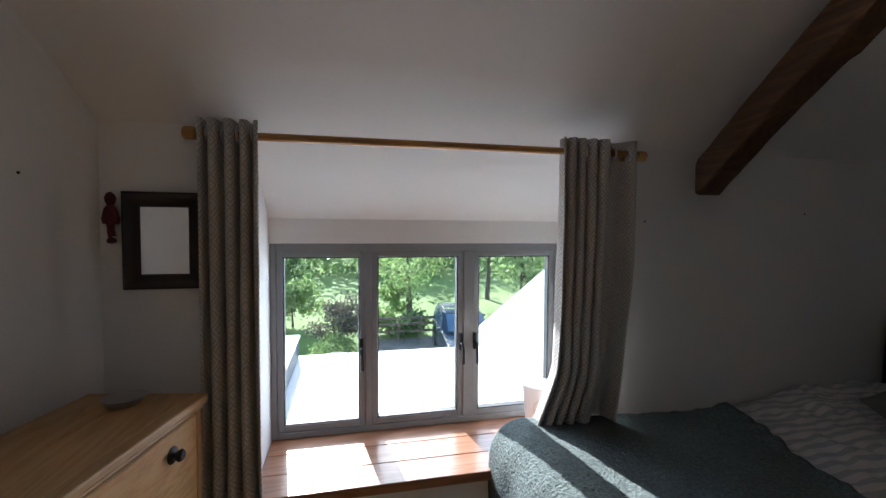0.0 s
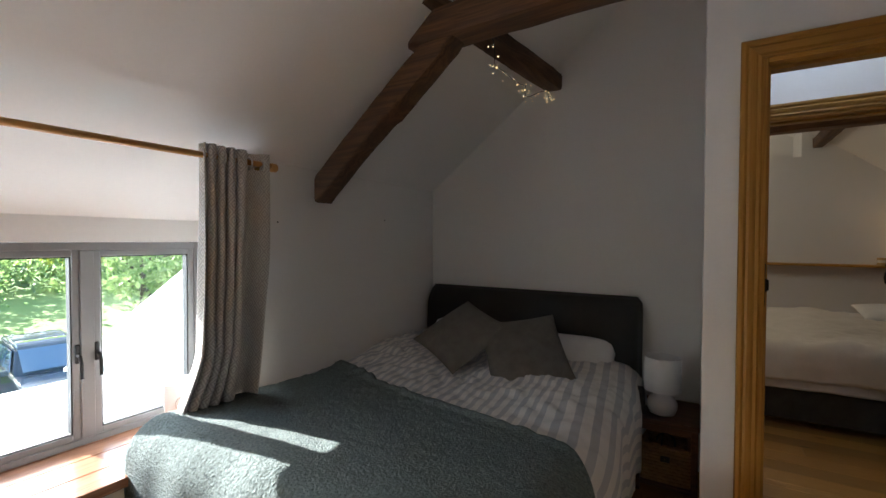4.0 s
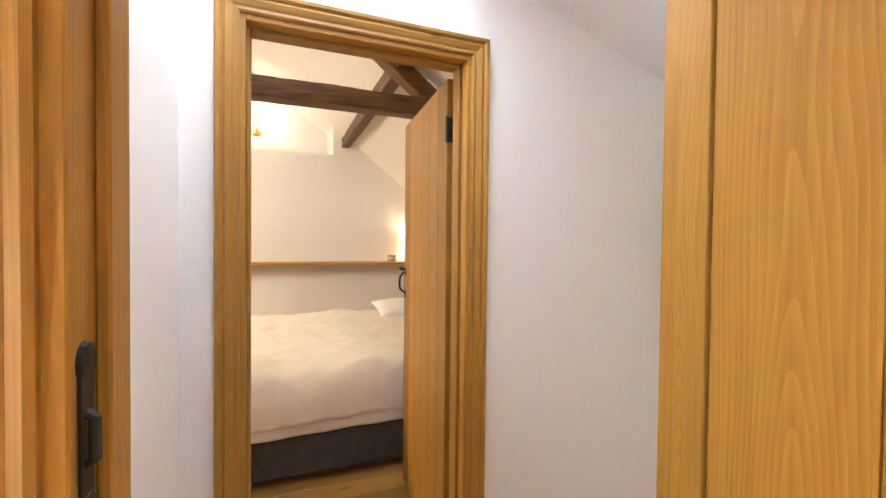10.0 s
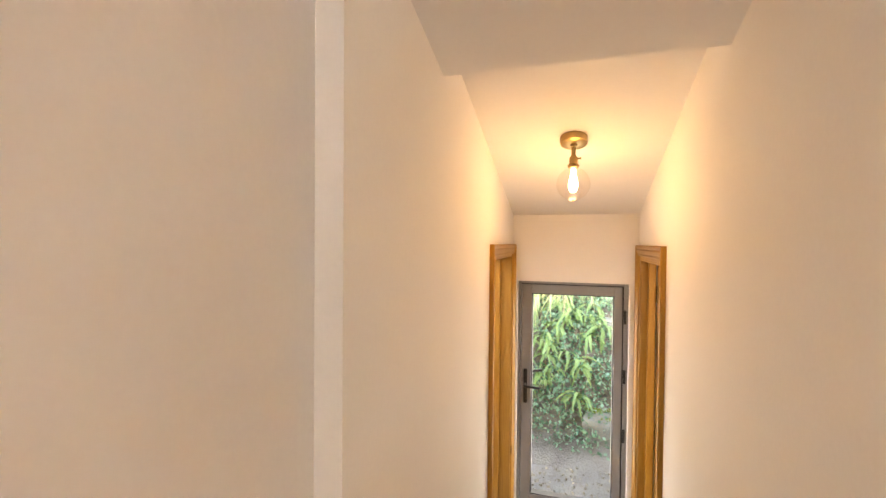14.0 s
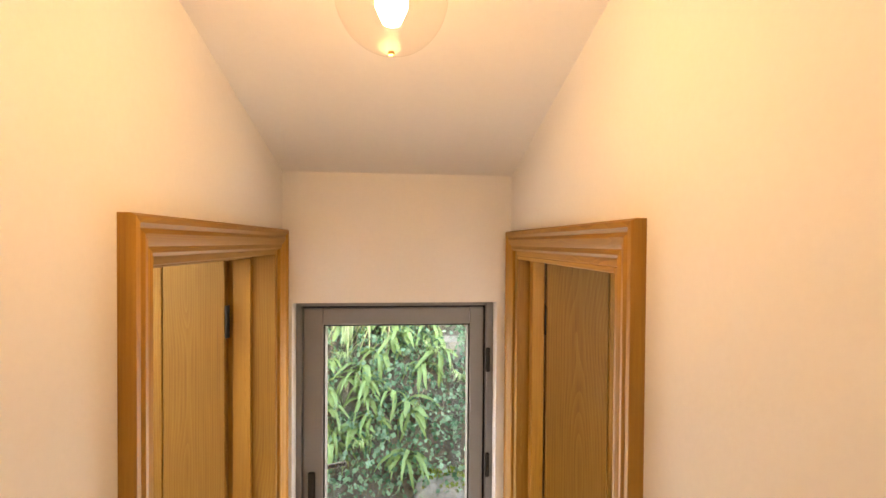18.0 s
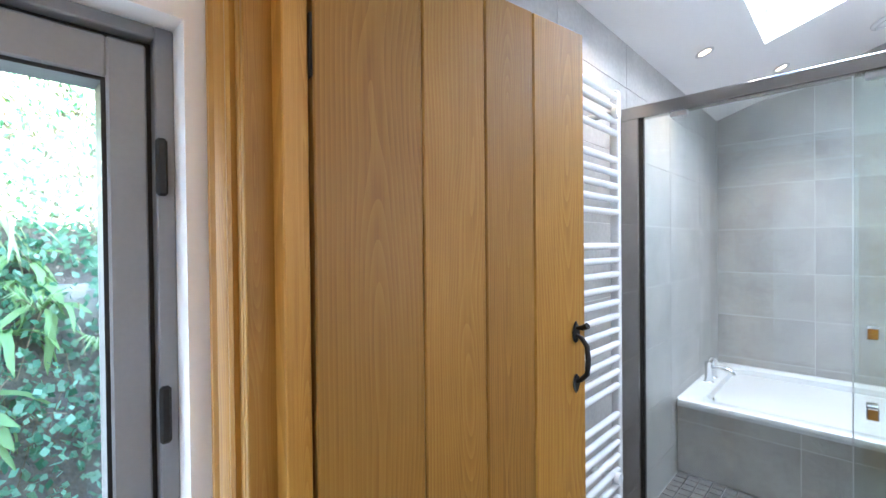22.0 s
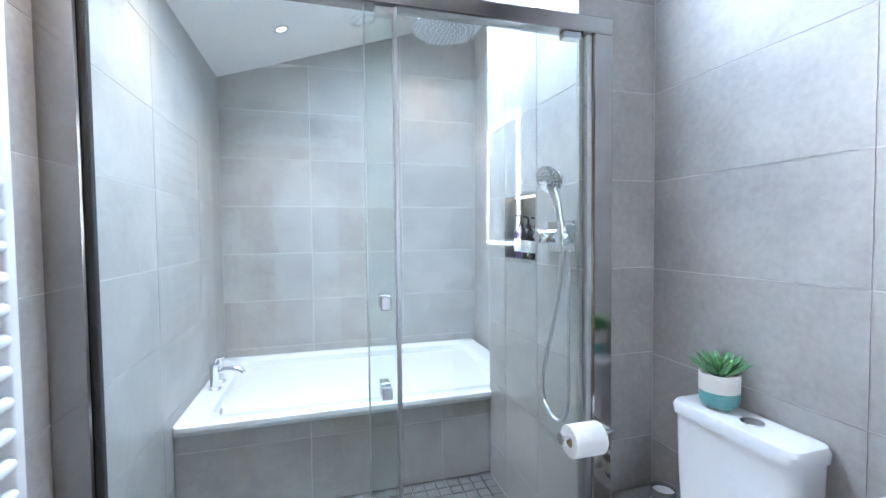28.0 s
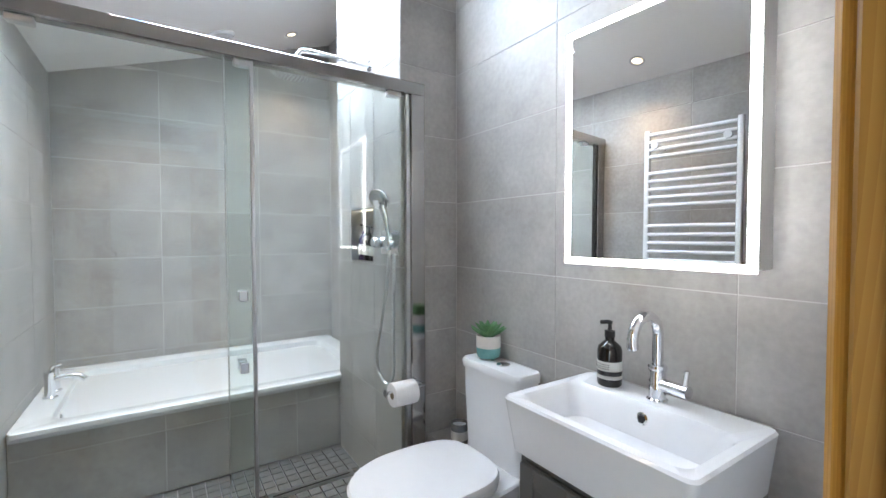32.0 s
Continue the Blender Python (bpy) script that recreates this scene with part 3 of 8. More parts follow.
# ---- doors and frames ----
ARCH = [(0.0, 0.0), (0.0, 0.012), (0.006, 0.016), (0.016, 0.014), (0.024, 0.019), (0.036, 0.022), (0.044, 0.017), (0.052, 0.024), (0.062, 0.024), (0.066, 0.018), (0.066, 0.0)]


def door_frame(name, y0, y1, top, floor, xa, xb, label):
    """Oak lining, stops and moulded architraves of an opening from y0 to y1 in a wall between xa and xb."""
    f = tagged(new(name), label, "door frame", kind="structure")
    f.matrix_basis = pose((xa + xb) / 2, (y0 + y1) / 2, floor)
    t = 0.022
    for a, b in ((y0, y0 + t), (y1 - t, y1)):
        part("lining", box(bm_new(), xa - 0.004, a, floor, xb + 0.004, b, top, 0.002), M_OAK, f)
    part("lining", box(bm_new(), xa - 0.004, y0 + t, top - t, xb + 0.004, y1 - t, top, 0.002), M_OAK_Y, f)
    xm = (xa + xb) / 2
    for a, b in ((y0 + t, y0 + t + 0.012), (y1 - t - 0.012, y1 - t)):
        part("stop", box(bm_new(), xm - 0.02, a, floor, xm + 0.035, b, top - t, 0.002), M_OAK, f)
    part("stop", box(bm_new(), xm - 0.02, y0 + t + 0.012, top - t - 0.012, xm + 0.035, y1 - t - 0.012, top - t, 0.002), M_OAK_Y, f)
    L, R, T = y0 + 0.006, y1 - 0.006, top - 0.006
    for x, s in ((xa, -1), (xb, 1)):
        lines = []
        for u, v in ARCH:
            lines.append([(x + s * v, L - u, floor), (x + s * v, L - u, T + u), (x + s * v, R + u, T + u), (x + s * v, R + u, floor)])
        for k in range(3):
            bm = bm_new()
            a = [bm.verts.new(l[k]) for l in lines]
            b = [bm.verts.new(l[k + 1]) for l in lines]
            for i in range(len(ARCH) - 1):
                bm.faces.new((a[i], a[i + 1], b[i + 1], b[i]))
            bm.faces.new(a)
            bm.faces.new(b[::-1])
            bm.faces.new((a[0], b[0], b[-1], a[-1]))
            bmesh.ops.recalc_face_normals(bm, faces=bm.faces)
            part("architrave", bm, M_OAK_Y if k == 1 else M_OAK, f, smooth=True)
    return f


door_frame("door_1", *D1, 0.0, HW0, HW1, "moulded golden oak door frame of the bedroom")
door_frame("door_2", *D2, 0.0, 3.05, 3.17, "moulded golden oak door frame of the second bedroom")
door_frame("door_3", *D3, LOW, 2.99, 3.17, "moulded golden oak door frame beside the garden door")
df4 = door_frame("door_4", *D4, LOW, HB, HW1, "moulded golden oak door frame of the bathroom")
part("hinge_lining", box(bm_new(), HB - 0.017, D4[0] + 0.0225, LOW, HB + 0.024, -5.043, D4[2] - 0.023, 0.002), M_OAK, df4)


def spade(bm, u, z, h, w, y, up):
    """A forged leaf-shaped plate on a door face."""
    pts = []
    for i in range(17):
        a = math.pi * 2 * i / 16
        r = 1.0 + 0.0 * a
        pts.append((u + w * math.sin(a) * (1 - 0.35 * max(0, math.cos(a) * up)), z + h * math.cos(a) * r))
    lo = [bm.verts.new((p[0], y, p[1])) for p in pts[:-1]]
    hi = [bm.verts.new((u + (p[0] - u) * 0.8, y + math.copysign(0.004, y), z + (p[1] - z) * 0.85)) for p in pts[:-1]]
    n = len(lo)
    for i in range(n):
        bm.faces.new((lo[i], lo[(i + 1) % n], hi[(i + 1) % n], hi[i]))
    bm.faces.new(hi)


def thumb_latch(parent, u, z, side, m):
    """Black iron pull handle with a thumb press, on the face at y = side * 0.02."""
    y = side * 0.02
    m = m @ Matrix.Translation((u, y, z)) @ Matrix.Scale(0.72, 4) @ Matrix.Translation((-u, -y, -z))
    bm = bm_new()
    spade(bm, u, z + 0.085, 0.036, 0.02, y, 1)
    spade(bm, u, z - 0.085, 0.032, 0.018, y, -1)
    pts = [(u, y + side * 0.002, z + 0.075), (u, y + side * 0.022, z + 0.068), (u, y + side * 0.042, z + 0.045), (u, y + side * 0.047, z), (u, y + side * 0.042, z - 0.045), (u, y + side * 0.02, z - 0.068), (u, y + side * 0.002, z - 0.078)]
    tube(bm, pts, 0.007, 10, radii=[0.006, 0.008, 0.0085, 0.009, 0.0085, 0.008, 0.006])
    ob = part("handle", bm, M_IRON, parent, "black forged iron pull handle", True, m)
    bm = bm_new()
    tube(bm, [(u, y, z + 0.098), (u, y + side * 0.025, z + 0.102), (u, y + side * 0.045, z + 0.112)], 0.006, 8, radii=[0.005, 0.009, 0.011])
    part("thumb_press", bm, M_IRON, ob, "", True, m)


def plank_door(name, hx, hy, angle, z0, z1, widths, label, handle_side=(1,), hand_z=None, ledge_side=-1, hinge_side=1):
    """An oak plank door hung at (hx, hy), lying along local x, which is turned by angle degrees."""
    m = pose(hx, hy, 0, 0, 0, angle)
    d = thing(name, label, "door", hx, hy, z0)
    x = 0.0
    for w in widths:
        bm = box(bm_new(), x + 0.001, -0.018, z0, x + w - 0.001, 0.018, z1, 0.003)
        part("plank", bm, M_OAK, d, m=m)
        x += w
    W = x
    for z in (z0 + 0.22, (z0 + z1) / 2, z1 - 0.22):
        part("ledge", box(bm_new(), 0.04, ledge_side * 0.018, z - 0.06, W - 0.04, ledge_side * 0.04, z + 0.06, 0.004), M_OAK_X, d, m=m)
    hz = hand_z or z0 + 1.05
    for s in handle_side:
        thumb_latch(d, W - 0.040, hz, s, m)
    for z in (z0 + 0.24, z1 - 0.20):
        bm = bm_new()
        tube(bm, [(-0.006, hinge_side * 0.02, z - 0.05), (-0.006, hinge_side * 0.02, z + 0.05)], 0.007, 8)
        box(bm, -0.003, -0.016, z - 0.048, 0.0005, 0.016, z + 0.048)
        part("hinge", bm, M_IRON, d, "black iron butt hinge", m=m)
    return d


plank_door("bedroom_door", 2.046, -1.766, 176.5, 0.012, 1.978, (0.179, 0.166, 0.173, 0.197), "open golden oak plank door hinged on the bedroom side", (-1, 1), 1.11, 1)
plank_door("far_bedroom_door", 3.20, -1.865, -4.5, 0.012, 1.983, (0.12, 0.13, 0.125, 0.13, 0.125, 0.12), "open golden oak plank door leading to the second bedroom", (1, -1), 1.12, -1)
plank_door("side_room_door", 3.13, -5.085, 4.0, LOW + 0.01, 1.215, (0.18, 0.19, 0.17, 0.17), "open golden oak plank door beside the garden door", (1,), 0.45)
plank_door("bathroom_door", 2.115, -5.053, 170.4, LOW + 0.01, 1.214, (0.198, 0.149, 0.141, 0.179), "open golden oak plank door with black iron latch in the bathroom", (-1,), 0.439, 1)

# ---- bedroom ----
def surf(bm, nu, nv, f, uv=None):
    """A sheet of (nu x nv) faces through the places f(u, v), with u and v from 0 to 1; uv: its size in metres."""
    layer = bm.loops.layers.uv.new("UVMap") if uv else None
    vs = [[bm.verts.new(f(i / nu, j / nv)) for j in range(nv + 1)] for i in range(nu + 1)]
    for i in range(nu):
        for j in range(nv):
            face = bm.faces.new((vs[i][j], vs[i + 1][j], vs[i + 1][j + 1], vs[i][j + 1]))
            if uv:
                for loop, (a, b) in zip(face.loops, ((i, j), (i + 1, j), (i + 1, j + 1), (i, j + 1))):
                    loop[layer].uv = (a / nu * uv[0], b / nv * uv[1])
    return bm


def thicken(ob, t):
    mod = ob.modifiers.new("thickness", "SOLIDIFY")
    mod.thickness, mod.offset = t, -1
    return ob


def wob(x, y, z=0.0):
    return noise.noise(Vector((x, y, z)))


def uv_cloth(name, c0, c1, kind, size, rough=0.9, bump_d=0.001):
    """Cloth with a woven pattern laid out on the sheet itself: nested diamonds or stripes."""
    mat, nt, b = material(name)
    uvn = nt.nodes.new("ShaderNodeUVMap")
    uvn.uv_map = "UVMap"
    sep = nt.nodes.new("ShaderNodeSeparateXYZ")
    nt.links.new(uvn.outputs[0], sep.inputs[0])

    def m(op, a, b_=None, c=None):
        n = nt.nodes.new("ShaderNodeMath")
        n.operation = op
        for i, v in enumerate((a, b_, c)):
            if v is None:
                continue
            if isinstance(v, (int, float)):
                n.inputs[i].default_value = v
            else:
                nt.links.new(v, n.inputs[i])
        return n.outputs[0]
    if kind == "diamond":
        a = m("PINGPONG", m("DIVIDE", sep.outputs[0], size), 0.5)
        c = m("PINGPONG", m("DIVIDE", sep.outputs[1], size * 1.5), 0.5)
        d = m("ADD", a, c)
        fac = m("GREATER_THAN", m("PINGPONG", m("MULTIPLY", d, 4.0), 0.5), 0.27)
    else:
        nz = node(nt, "ShaderNodeTexNoise", Scale=2.0)
        nt.links.new(uvn.outputs[0], nz.inputs["Vector"])
        along = m("ADD", sep.outputs[0], m("MULTIPLY", nz.outputs["Fac"], 0.03))
        p = m("PINGPONG", m("DIVIDE", along, size), 0.5)
        fac = m("GREATER_THAN", p, 0.27)
    mx = nt.nodes.new("ShaderNodeMix")
    mx.data_type = "RGBA"
    mx.inputs[6].default_value, mx.inputs[7].default_value = (*c0, 1), (*c1, 1)
    nt.links.new(fac, mx.inputs[0])
    v = coords(nt)
    n2 = node(nt, "ShaderNodeTexNoise", Scale=420.0, Detail=2.0)
    n3 = node(nt, "ShaderNodeTexNoise", Scale=16.0, Detail=4.0)
    for n in (n2, n3):
        nt.links.new(v, n.inputs["Vector"])
    hv = nt.nodes.new("ShaderNodeHueSaturation")
    nt.links.new(m("ADD", m("MULTIPLY", n2.outputs["Fac"], 0.35), m("ADD", m("MULTIPLY", n3.outputs["Fac"], 0.2), 0.72)), hv.inputs["Value"])
    nt.links.new(mx.outputs[2], hv.inputs["Color"])
    nt.links.new(hv.outputs["Color"], b.inputs["Base Color"])
    b.inputs["Roughness"].default_value = rough
    b.inputs["Sheen Weight"].default_value = 0.2
    bump(nt, b, m("ADD", n2.outputs["Fac"], m("MULTIPLY", fac, 0.6)), 0.7, bump_d)
    return mat


M_CURTAIN = uv_cloth("grey_diamond_curtain", (0.41, 0.385, 0.355), (0.57, 0.54, 0.505), "diamond", 0.046)
M_STRIPE = uv_cloth("striped_cotton", (0.72, 0.70, 0.68), (0.47, 0.48, 0.51), "stripe", 0.078, 0.85, 0.0006)
M_THROW = mottled("dark_teal_fleece", (0.050, 0.069, 0.070), (0.185, 0.226, 0.222), 1.0, 95, 120, 0.016)
M_COTTON = mottled("white_cotton", (0.68, 0.67, 0.66), (0.78, 0.77, 0.76), 0.9, 8, 300, 0.0008)
M_CUSHION = mottled("grey_wool_cushion", (0.125, 0.113, 0.098), (0.19, 0.175, 0.155), 0.95, 18, 420, 0.0015)
M_LEATHER = mottled("black_brown_leather", (0.012, 0.010, 0.010), (0.022, 0.019, 0.018), 0.52, 6, 220, 0.0008)
M_WICKER = mottled("woven_wicker", (0.24, 0.12, 0.04), (0.50, 0.29, 0.11), 0.7, 25, 140, 0.004)
M_SHADE = mottled("pale_lampshade", (0.66, 0.65, 0.64), (0.74, 0.73, 0.72), 0.85, 8, 300)
M_ROD = wood("golden_rod", (0.34, 0.15, 0.035), (0.50, 0.25, 0.07), (0.6, 0.33, 0.11), "x", 0.35, 5, False)

# window: outer frame, three lights, handles
w = tagged(new("window_bedroom"), "grey aluminium casement window with three lights above a timber sill", "window", kind="structure")
w.matrix_basis = pose(0.72, 1.39, 0.47)
WX0, WX1, WZ0, WZ1, WY = 0.036, 1.404, 0.472, 1.334, 1.36
for b in ((WX0, WZ0, WX0 + 0.026, WZ1), (WX1 - 0.026, WZ0, WX1, WZ1)):
    part("frame", box(bm_new(), b[0], WY, b[1], b[2], WY + 0.07, b[3], 0.003), M_ALU, w)
for z0, z1 in ((WZ0, WZ0 + 0.028), (WZ1 - 0.034, WZ1)):
    part("frame", box(bm_new(), WX0 + 0.026, WY, z0, WX1 - 0.026, WY + 0.07, z1, 0.003), M_ALU, w)
for a, b in ((0.443, 0.472), (0.905, 0.955)):
    part("mullion", box(bm_new(), a, WY - 0.002, WZ0 + 0.028, b, WY + 0.068, WZ1 - 0.034, 0.003), M_ALU, w)
for a, b, hxp in ((0.062, 0.443, 0.424), (0.472, 0.905, 0.893), (0.955, 1.378, 0.962)):
    z0, z1, s = WZ0 + 0.028, WZ1 - 0.034, 0.026
    sash = part("sash", box(bm_new(), a, WY + 0.006, z0, a + s, WY + 0.06, z1, 0.003), M_ALU, w)
    for q in ((b - s, z0, b, z1), (a + s, z0, b - s, z0 + s), (a + s, z1 - s, b - s, z1)):
        part("sash_rail", box(bm_new(), q[0], WY + 0.006, q[1], q[2], WY + 0.06, q[3], 0.003), M_ALU, sash)
    bm = bm_new()
    for q in ((a + s, z0 + s, a + s + 0.005, z1 - s), (b - s - 0.005, z0 + s, b - s, z1 - s), (a + s + 0.005, z0 + s, b - s - 0.005, z0 + s + 0.005), (a + s + 0.005, z1 - s - 0.005, b - s - 0.005, z1 - s)):
        box(bm, q[0], WY + 0.012, q[1], q[2], WY + 0.05, q[3])
    part("seal", bm, M_SEAL, sash)
    part("pane", box(bm_new(), a + s, WY + 0.028, z0 + s, b - s, WY + 0.034, z1 - s), M_PANE, w).visible_shadow = False
    bm = bm_new()
    box(bm, hxp - 0.009, WY - 0.008, 0.825, hxp + 0.009, WY + 0.006, 0.905, 0.004)
    tube(bm, [(hxp, WY - 0.008, 0.86), (hxp, WY - 0.03, 0.858), (hxp + 0.002, WY - 0.036, 0.83), (hxp + 0.004, WY - 0.034, 0.765)], 0.007, 8)
    part("handle", bm, M_IRON, w, "black espagnolette handle", True)

sill = setting("sill_bedroom_window", box(bm_new(), 0.037, 1.36, 0.43, 1.403, 1.44, 0.472), M_SILL, "polished red-brown timber window sill in sunlight", "window sill")
for y0, y1 in ((0.93, 1.075), (1.0765, 1.222), (1.2235, 1.3595)):
    part("plank", box(bm_new(), 0.037, y0, 0.432, 1.403, y1, 0.470, 0.003), M_SILL, sill)

# curtain pole
pole = thing("curtain_pole", "golden wooden curtain pole with dark round ends over the window", "curtain pole", 0.7, 0.88, 1.69)
part("rod", tube(bm_new(), [(-0.10, 0.88, 1.688), (1.475, 0.88, 1.696)], 0.013, 14), M_ROD, pole, smooth=True)
for x, d in ((-0.10, -1), (1.475, 1)):
    part("finial", lathe(bm_new(), [(0, 0), (0.019, 0), (0.021, 0.006), (0.021, 0.028), (0.016, 0.034), (0, 0.034)], 16, pose(x, 0.88, 1.69, 0, 90 * d, 0)), M_ROD, pole, smooth=True)
for x in (-0.085, 1.415):
    part("bracket", tube(bm_new(), [(x, 0.88, 1.675), (x, 0.97, 1.675)], 0.009, 8), M_BRASS, pole)


def curtain(name, x0, x1, bx0, bx1, z1, z0, folds, label, sway=0.0, loose=False):
    c = thing(name, label, "curtain", (bx0 + bx1) / 2, 0.88, z0)

    def f(u, v):
        z = z1 + (z0 - z1) * v
        k = v ** 3.2 if not loose else max(0.0, (v - 0.45) / 0.55) ** 1.6 * 0.9 + 0.1 * v
        ka = max(0.0, (v - 0.78) / 0.22) ** 1.3 if loose else k      # the inner edge kicks out over the bed
        a, b = x0 + (bx0 - x0) * ka, x1 + (bx1 - x1) * k
        g = u
        if loose:                                # tight folds, then one broad loose panel
            g = u * 0.55 / 0.72 if u < 0.72 else 0.55 + (u - 0.72) / 0.28 * 0.45
            ph = 2 * math.pi * (folds - 1) * u / 0.72 if u < 0.72 else 2 * math.pi * (folds - 1 + 0.96 * (u - 0.72) / 0.28)
            ph += 0.3 * math.sin(5 * v + 7 * u) * min(1, 4 * v)
        else:
            ph = 2 * math.pi * folds * u + 0.35 * math.sin(5 * v + 7 * u)
        amp = 0.030 + 0.014 * v
        x = a + (b - a) * (g + 0.018 * math.sin(2 * ph))
        y = 0.882 - amp * math.cos(ph) + sway * v * v + 0.012 * wob(u * 9, v * 3, x0)
        return (x, min(y, 0.962), z)
    ob = part("cloth", surf(bm_new(), folds * 14, 36, f, ((x1 - x0) * 2.3, z1 - z0)), M_CURTAIN, c, smooth="all")
    thicken(ob, 0.004)
    for i in range(folds):
        u = (i + 0.5) / folds
        x = x0 + (x1 - x0) * u
        part("eyelet", tube(bm_new(), [(x + 0.004, 0.88 + 0.026 * math.cos(t), 1.692 + 0.026 * math.sin(t)) for t in [2 * math.pi * q / 14 for q in range(15)]], 0.004, 6), M_STEEL, c, smooth=True)
    return c


curtain("curtain", -0.088, 0.085, -0.105, 0.105, 1.735, 0.03, 4, "full-length grey curtain with a woven diamond pattern, drawn open")
curtain("curtain", 1.142, 1.452, 1.06, 1.418, 1.742, 0.628, 5, "grey diamond-woven curtain with its hem gathered on the bed", 0.05, True)

# wall mirror
mi = thing("wall_mirror", "small rectangular wall mirror in a dark moulded frame", "mirror", -0.22, 0.965, 1.195)
mx0, mx1, mz0, mz1, wd = -0.338, -0.098, 1.196, 1.513, 0.050
PROF = [(0.0, 0.004), (0.004, 0.012), (0.014, 0.016), (0.024, 0.024), (0.040, 0.027), (0.048, 0.022), (wd, 0.0)]
ring = []
for u, v in PROF:
    d = wd - u
    ring.append([(mx0 + d, 0.969 - v, mz0 + d), (mx1 - d, 0.969 - v, mz0 + d), (mx1 - d, 0.969 - v, mz1 - d), (mx0 + d, 0.969 - v, mz1 - d)])
for k in range(4):
    bm = bm_new()
    a, b = [bm.verts.new(r[k]) for r in ring], [bm.verts.new(r[(k + 1) % 4]) for r in ring]
    for i in range(len(ring) - 1):
        bm.faces.new((a[i], b[i], b[i + 1], a[i + 1]))
    bm.faces.new((a[0], a[-1], b[-1], b[0]))
    bm.faces.new(a[::-1])
    bm.faces.new(b)
    bmesh.ops.recalc_face_normals(bm, faces=bm.faces)
    part("frame", bm, M_MIRROR_FRAME, mi, smooth=True)
part("glass", box(bm_new(), mx0 + wd, 0.960, mz0 + wd, mx1 - wd, 0.966, mz1 - wd), M_MIRROR, mi, "bevelled mirror glass")

# hanging felt ornament beside the mirror: one plain shape
bm = bm_new()
lathe(bm, [(0, 0), (0.021, 0.002), (0.024, 0.02), (0.017, 0.05), (0.009, 0.062), (0.013, 0.07), (0.016, 0.084), (0.010, 0.098), (0, 0.104)], 12, pose(-0.352, 0.945, 1.405))
tube(bm, [(-0.358, 0.945, 1.41), (-0.356, 0.944, 1.38), (-0.352, 0.942, 1.36)], 0.006, 6)
tube(bm, [(-0.348, 0.945, 1.41), (-0.346, 0.944, 1.385), (-0.340, 0.94, 1.37)], 0.006, 6)
lathe(bm, [(0, 0), (0.012, 0.003), (0.014, 0.012), (0.006, 0.02), (0, 0.021)], 10, pose(-0.348, 0.94, 1.345))
bm.transform(pose(-0.012, 0, 0))
M_FELT = mottled("dark_red_felt", (0.05, 0.008, 0.010), (0.13, 0.025, 0.03), 0.95, 60, 300, 0.002)
tagged(part("hanging_ornament", bm, M_FELT, None, "", True), "small dark red felt doll ornament hung beside the mirror", "ornament")

# chest of drawers
ch = thing("chest_of_drawers", "waxed pine chest of drawers with dark round knobs beside the window", "chest of drawers", -0.19, 0.44, 0.0)
cx0, cx1, cy0, cy1, cz = -0.405, -0.062, -0.25, 0.775, 0.90
M_PINE_Z = wood("waxed_pine_upright", (0.40, 0.21, 0.075), (0.55, 0.32, 0.13), (0.62, 0.40, 0.19), "z", 0.45, 6)
for i in range(2):
    a = cx0 + i * 0.1575
    part("top_board", box(bm_new(), a + 0.0005, cy0 - 0.02, cz - 0.022, a + 0.157, cy1 + 0.02, cz, 0.003), M_PINE, ch)
part("top_edging", box(bm_new(), cx1 - 0.0275, cy0 - 0.02, cz - 0.024, cx1 + 0.012, cy1 + 0.02, cz + 0.001, 0.006, 2), M_PINE, ch)
part("moulding", box(bm_new(), cx1 - 0.005, cy0 - 0.012, cz - 0.036, cx1 + 0.006, cy1 + 0.012, cz - 0.0245, 0.005, 2), M_PINE, ch)
for y in (cy0, cy1 - 0.022):
    part("side", box(bm_new(), cx0, y, 0.06, cx1, y + 0.022, cz - 0.0225, 0.002), M_PINE_Z, ch)
part("back", box(bm_new(), cx0, cy0 + 0.022, 0.06, cx0 + 0.012, cy1 - 0.022, cz - 0.0225), M_PINE, ch)
part("plinth", box(bm_new(), cx0, cy0 - 0.006, 0.0, cx1 + 0.006, cy1 + 0.006, 0.085, 0.004), M_PINE, ch)
zs = [0.095, 0.345, 0.600, 0.862]
for k in range(3):
    z0, z1 = zs[k] + 0.005, zs[k + 1] - 0.005
    dr = part("drawer", box(bm_new(), cx1 - 0.02, cy0 + 0.026, z0, cx1 + 0.001, cy1 - 0.026, z1, 0.004), M_PINE, ch)
    for y in (0.02, 0.63):
        part("knob_plate", lathe(bm_new(), [(0, 0), (0.023, 0), (0.023, 0.002), (0.019, 0.005), (0, 0.005)], 18, pose(cx1 + 0.001, y, (z0 + z1) / 2 + 0.065, 0, 90, 0)), M_IRON, dr, "black round knob plate", True)
        bm = lathe(bm_new(), [(0, 0), (0.008, 0), (0.0065, 0.008), (0.014, 0.016), (0.017, 0.022), (0.012, 0.029), (0, 0.031)], 14, pose(cx1 + 0.001, y, (z0 + z1) / 2 + 0.065, 0, 90, 0))
        part("knob", bm, M_IRON, dr, "dark round knob", True)
    part("keyhole", lathe(bm_new(), [(0, 0), (0.006, 0), (0.006, 0.001), (0, 0.001)], 10, pose(cx1 + 0.001, 0.33, z1 - 0.06, 0, 90, 0)), M_IRON, dr)
    part("rail", box(bm_new(), cx1 - 0.02, cy0 + 0.022, zs[k] - 0.004, cx1 - 0.004, cy1 - 0.022, zs[k] + 0.004), M_PINE, ch)
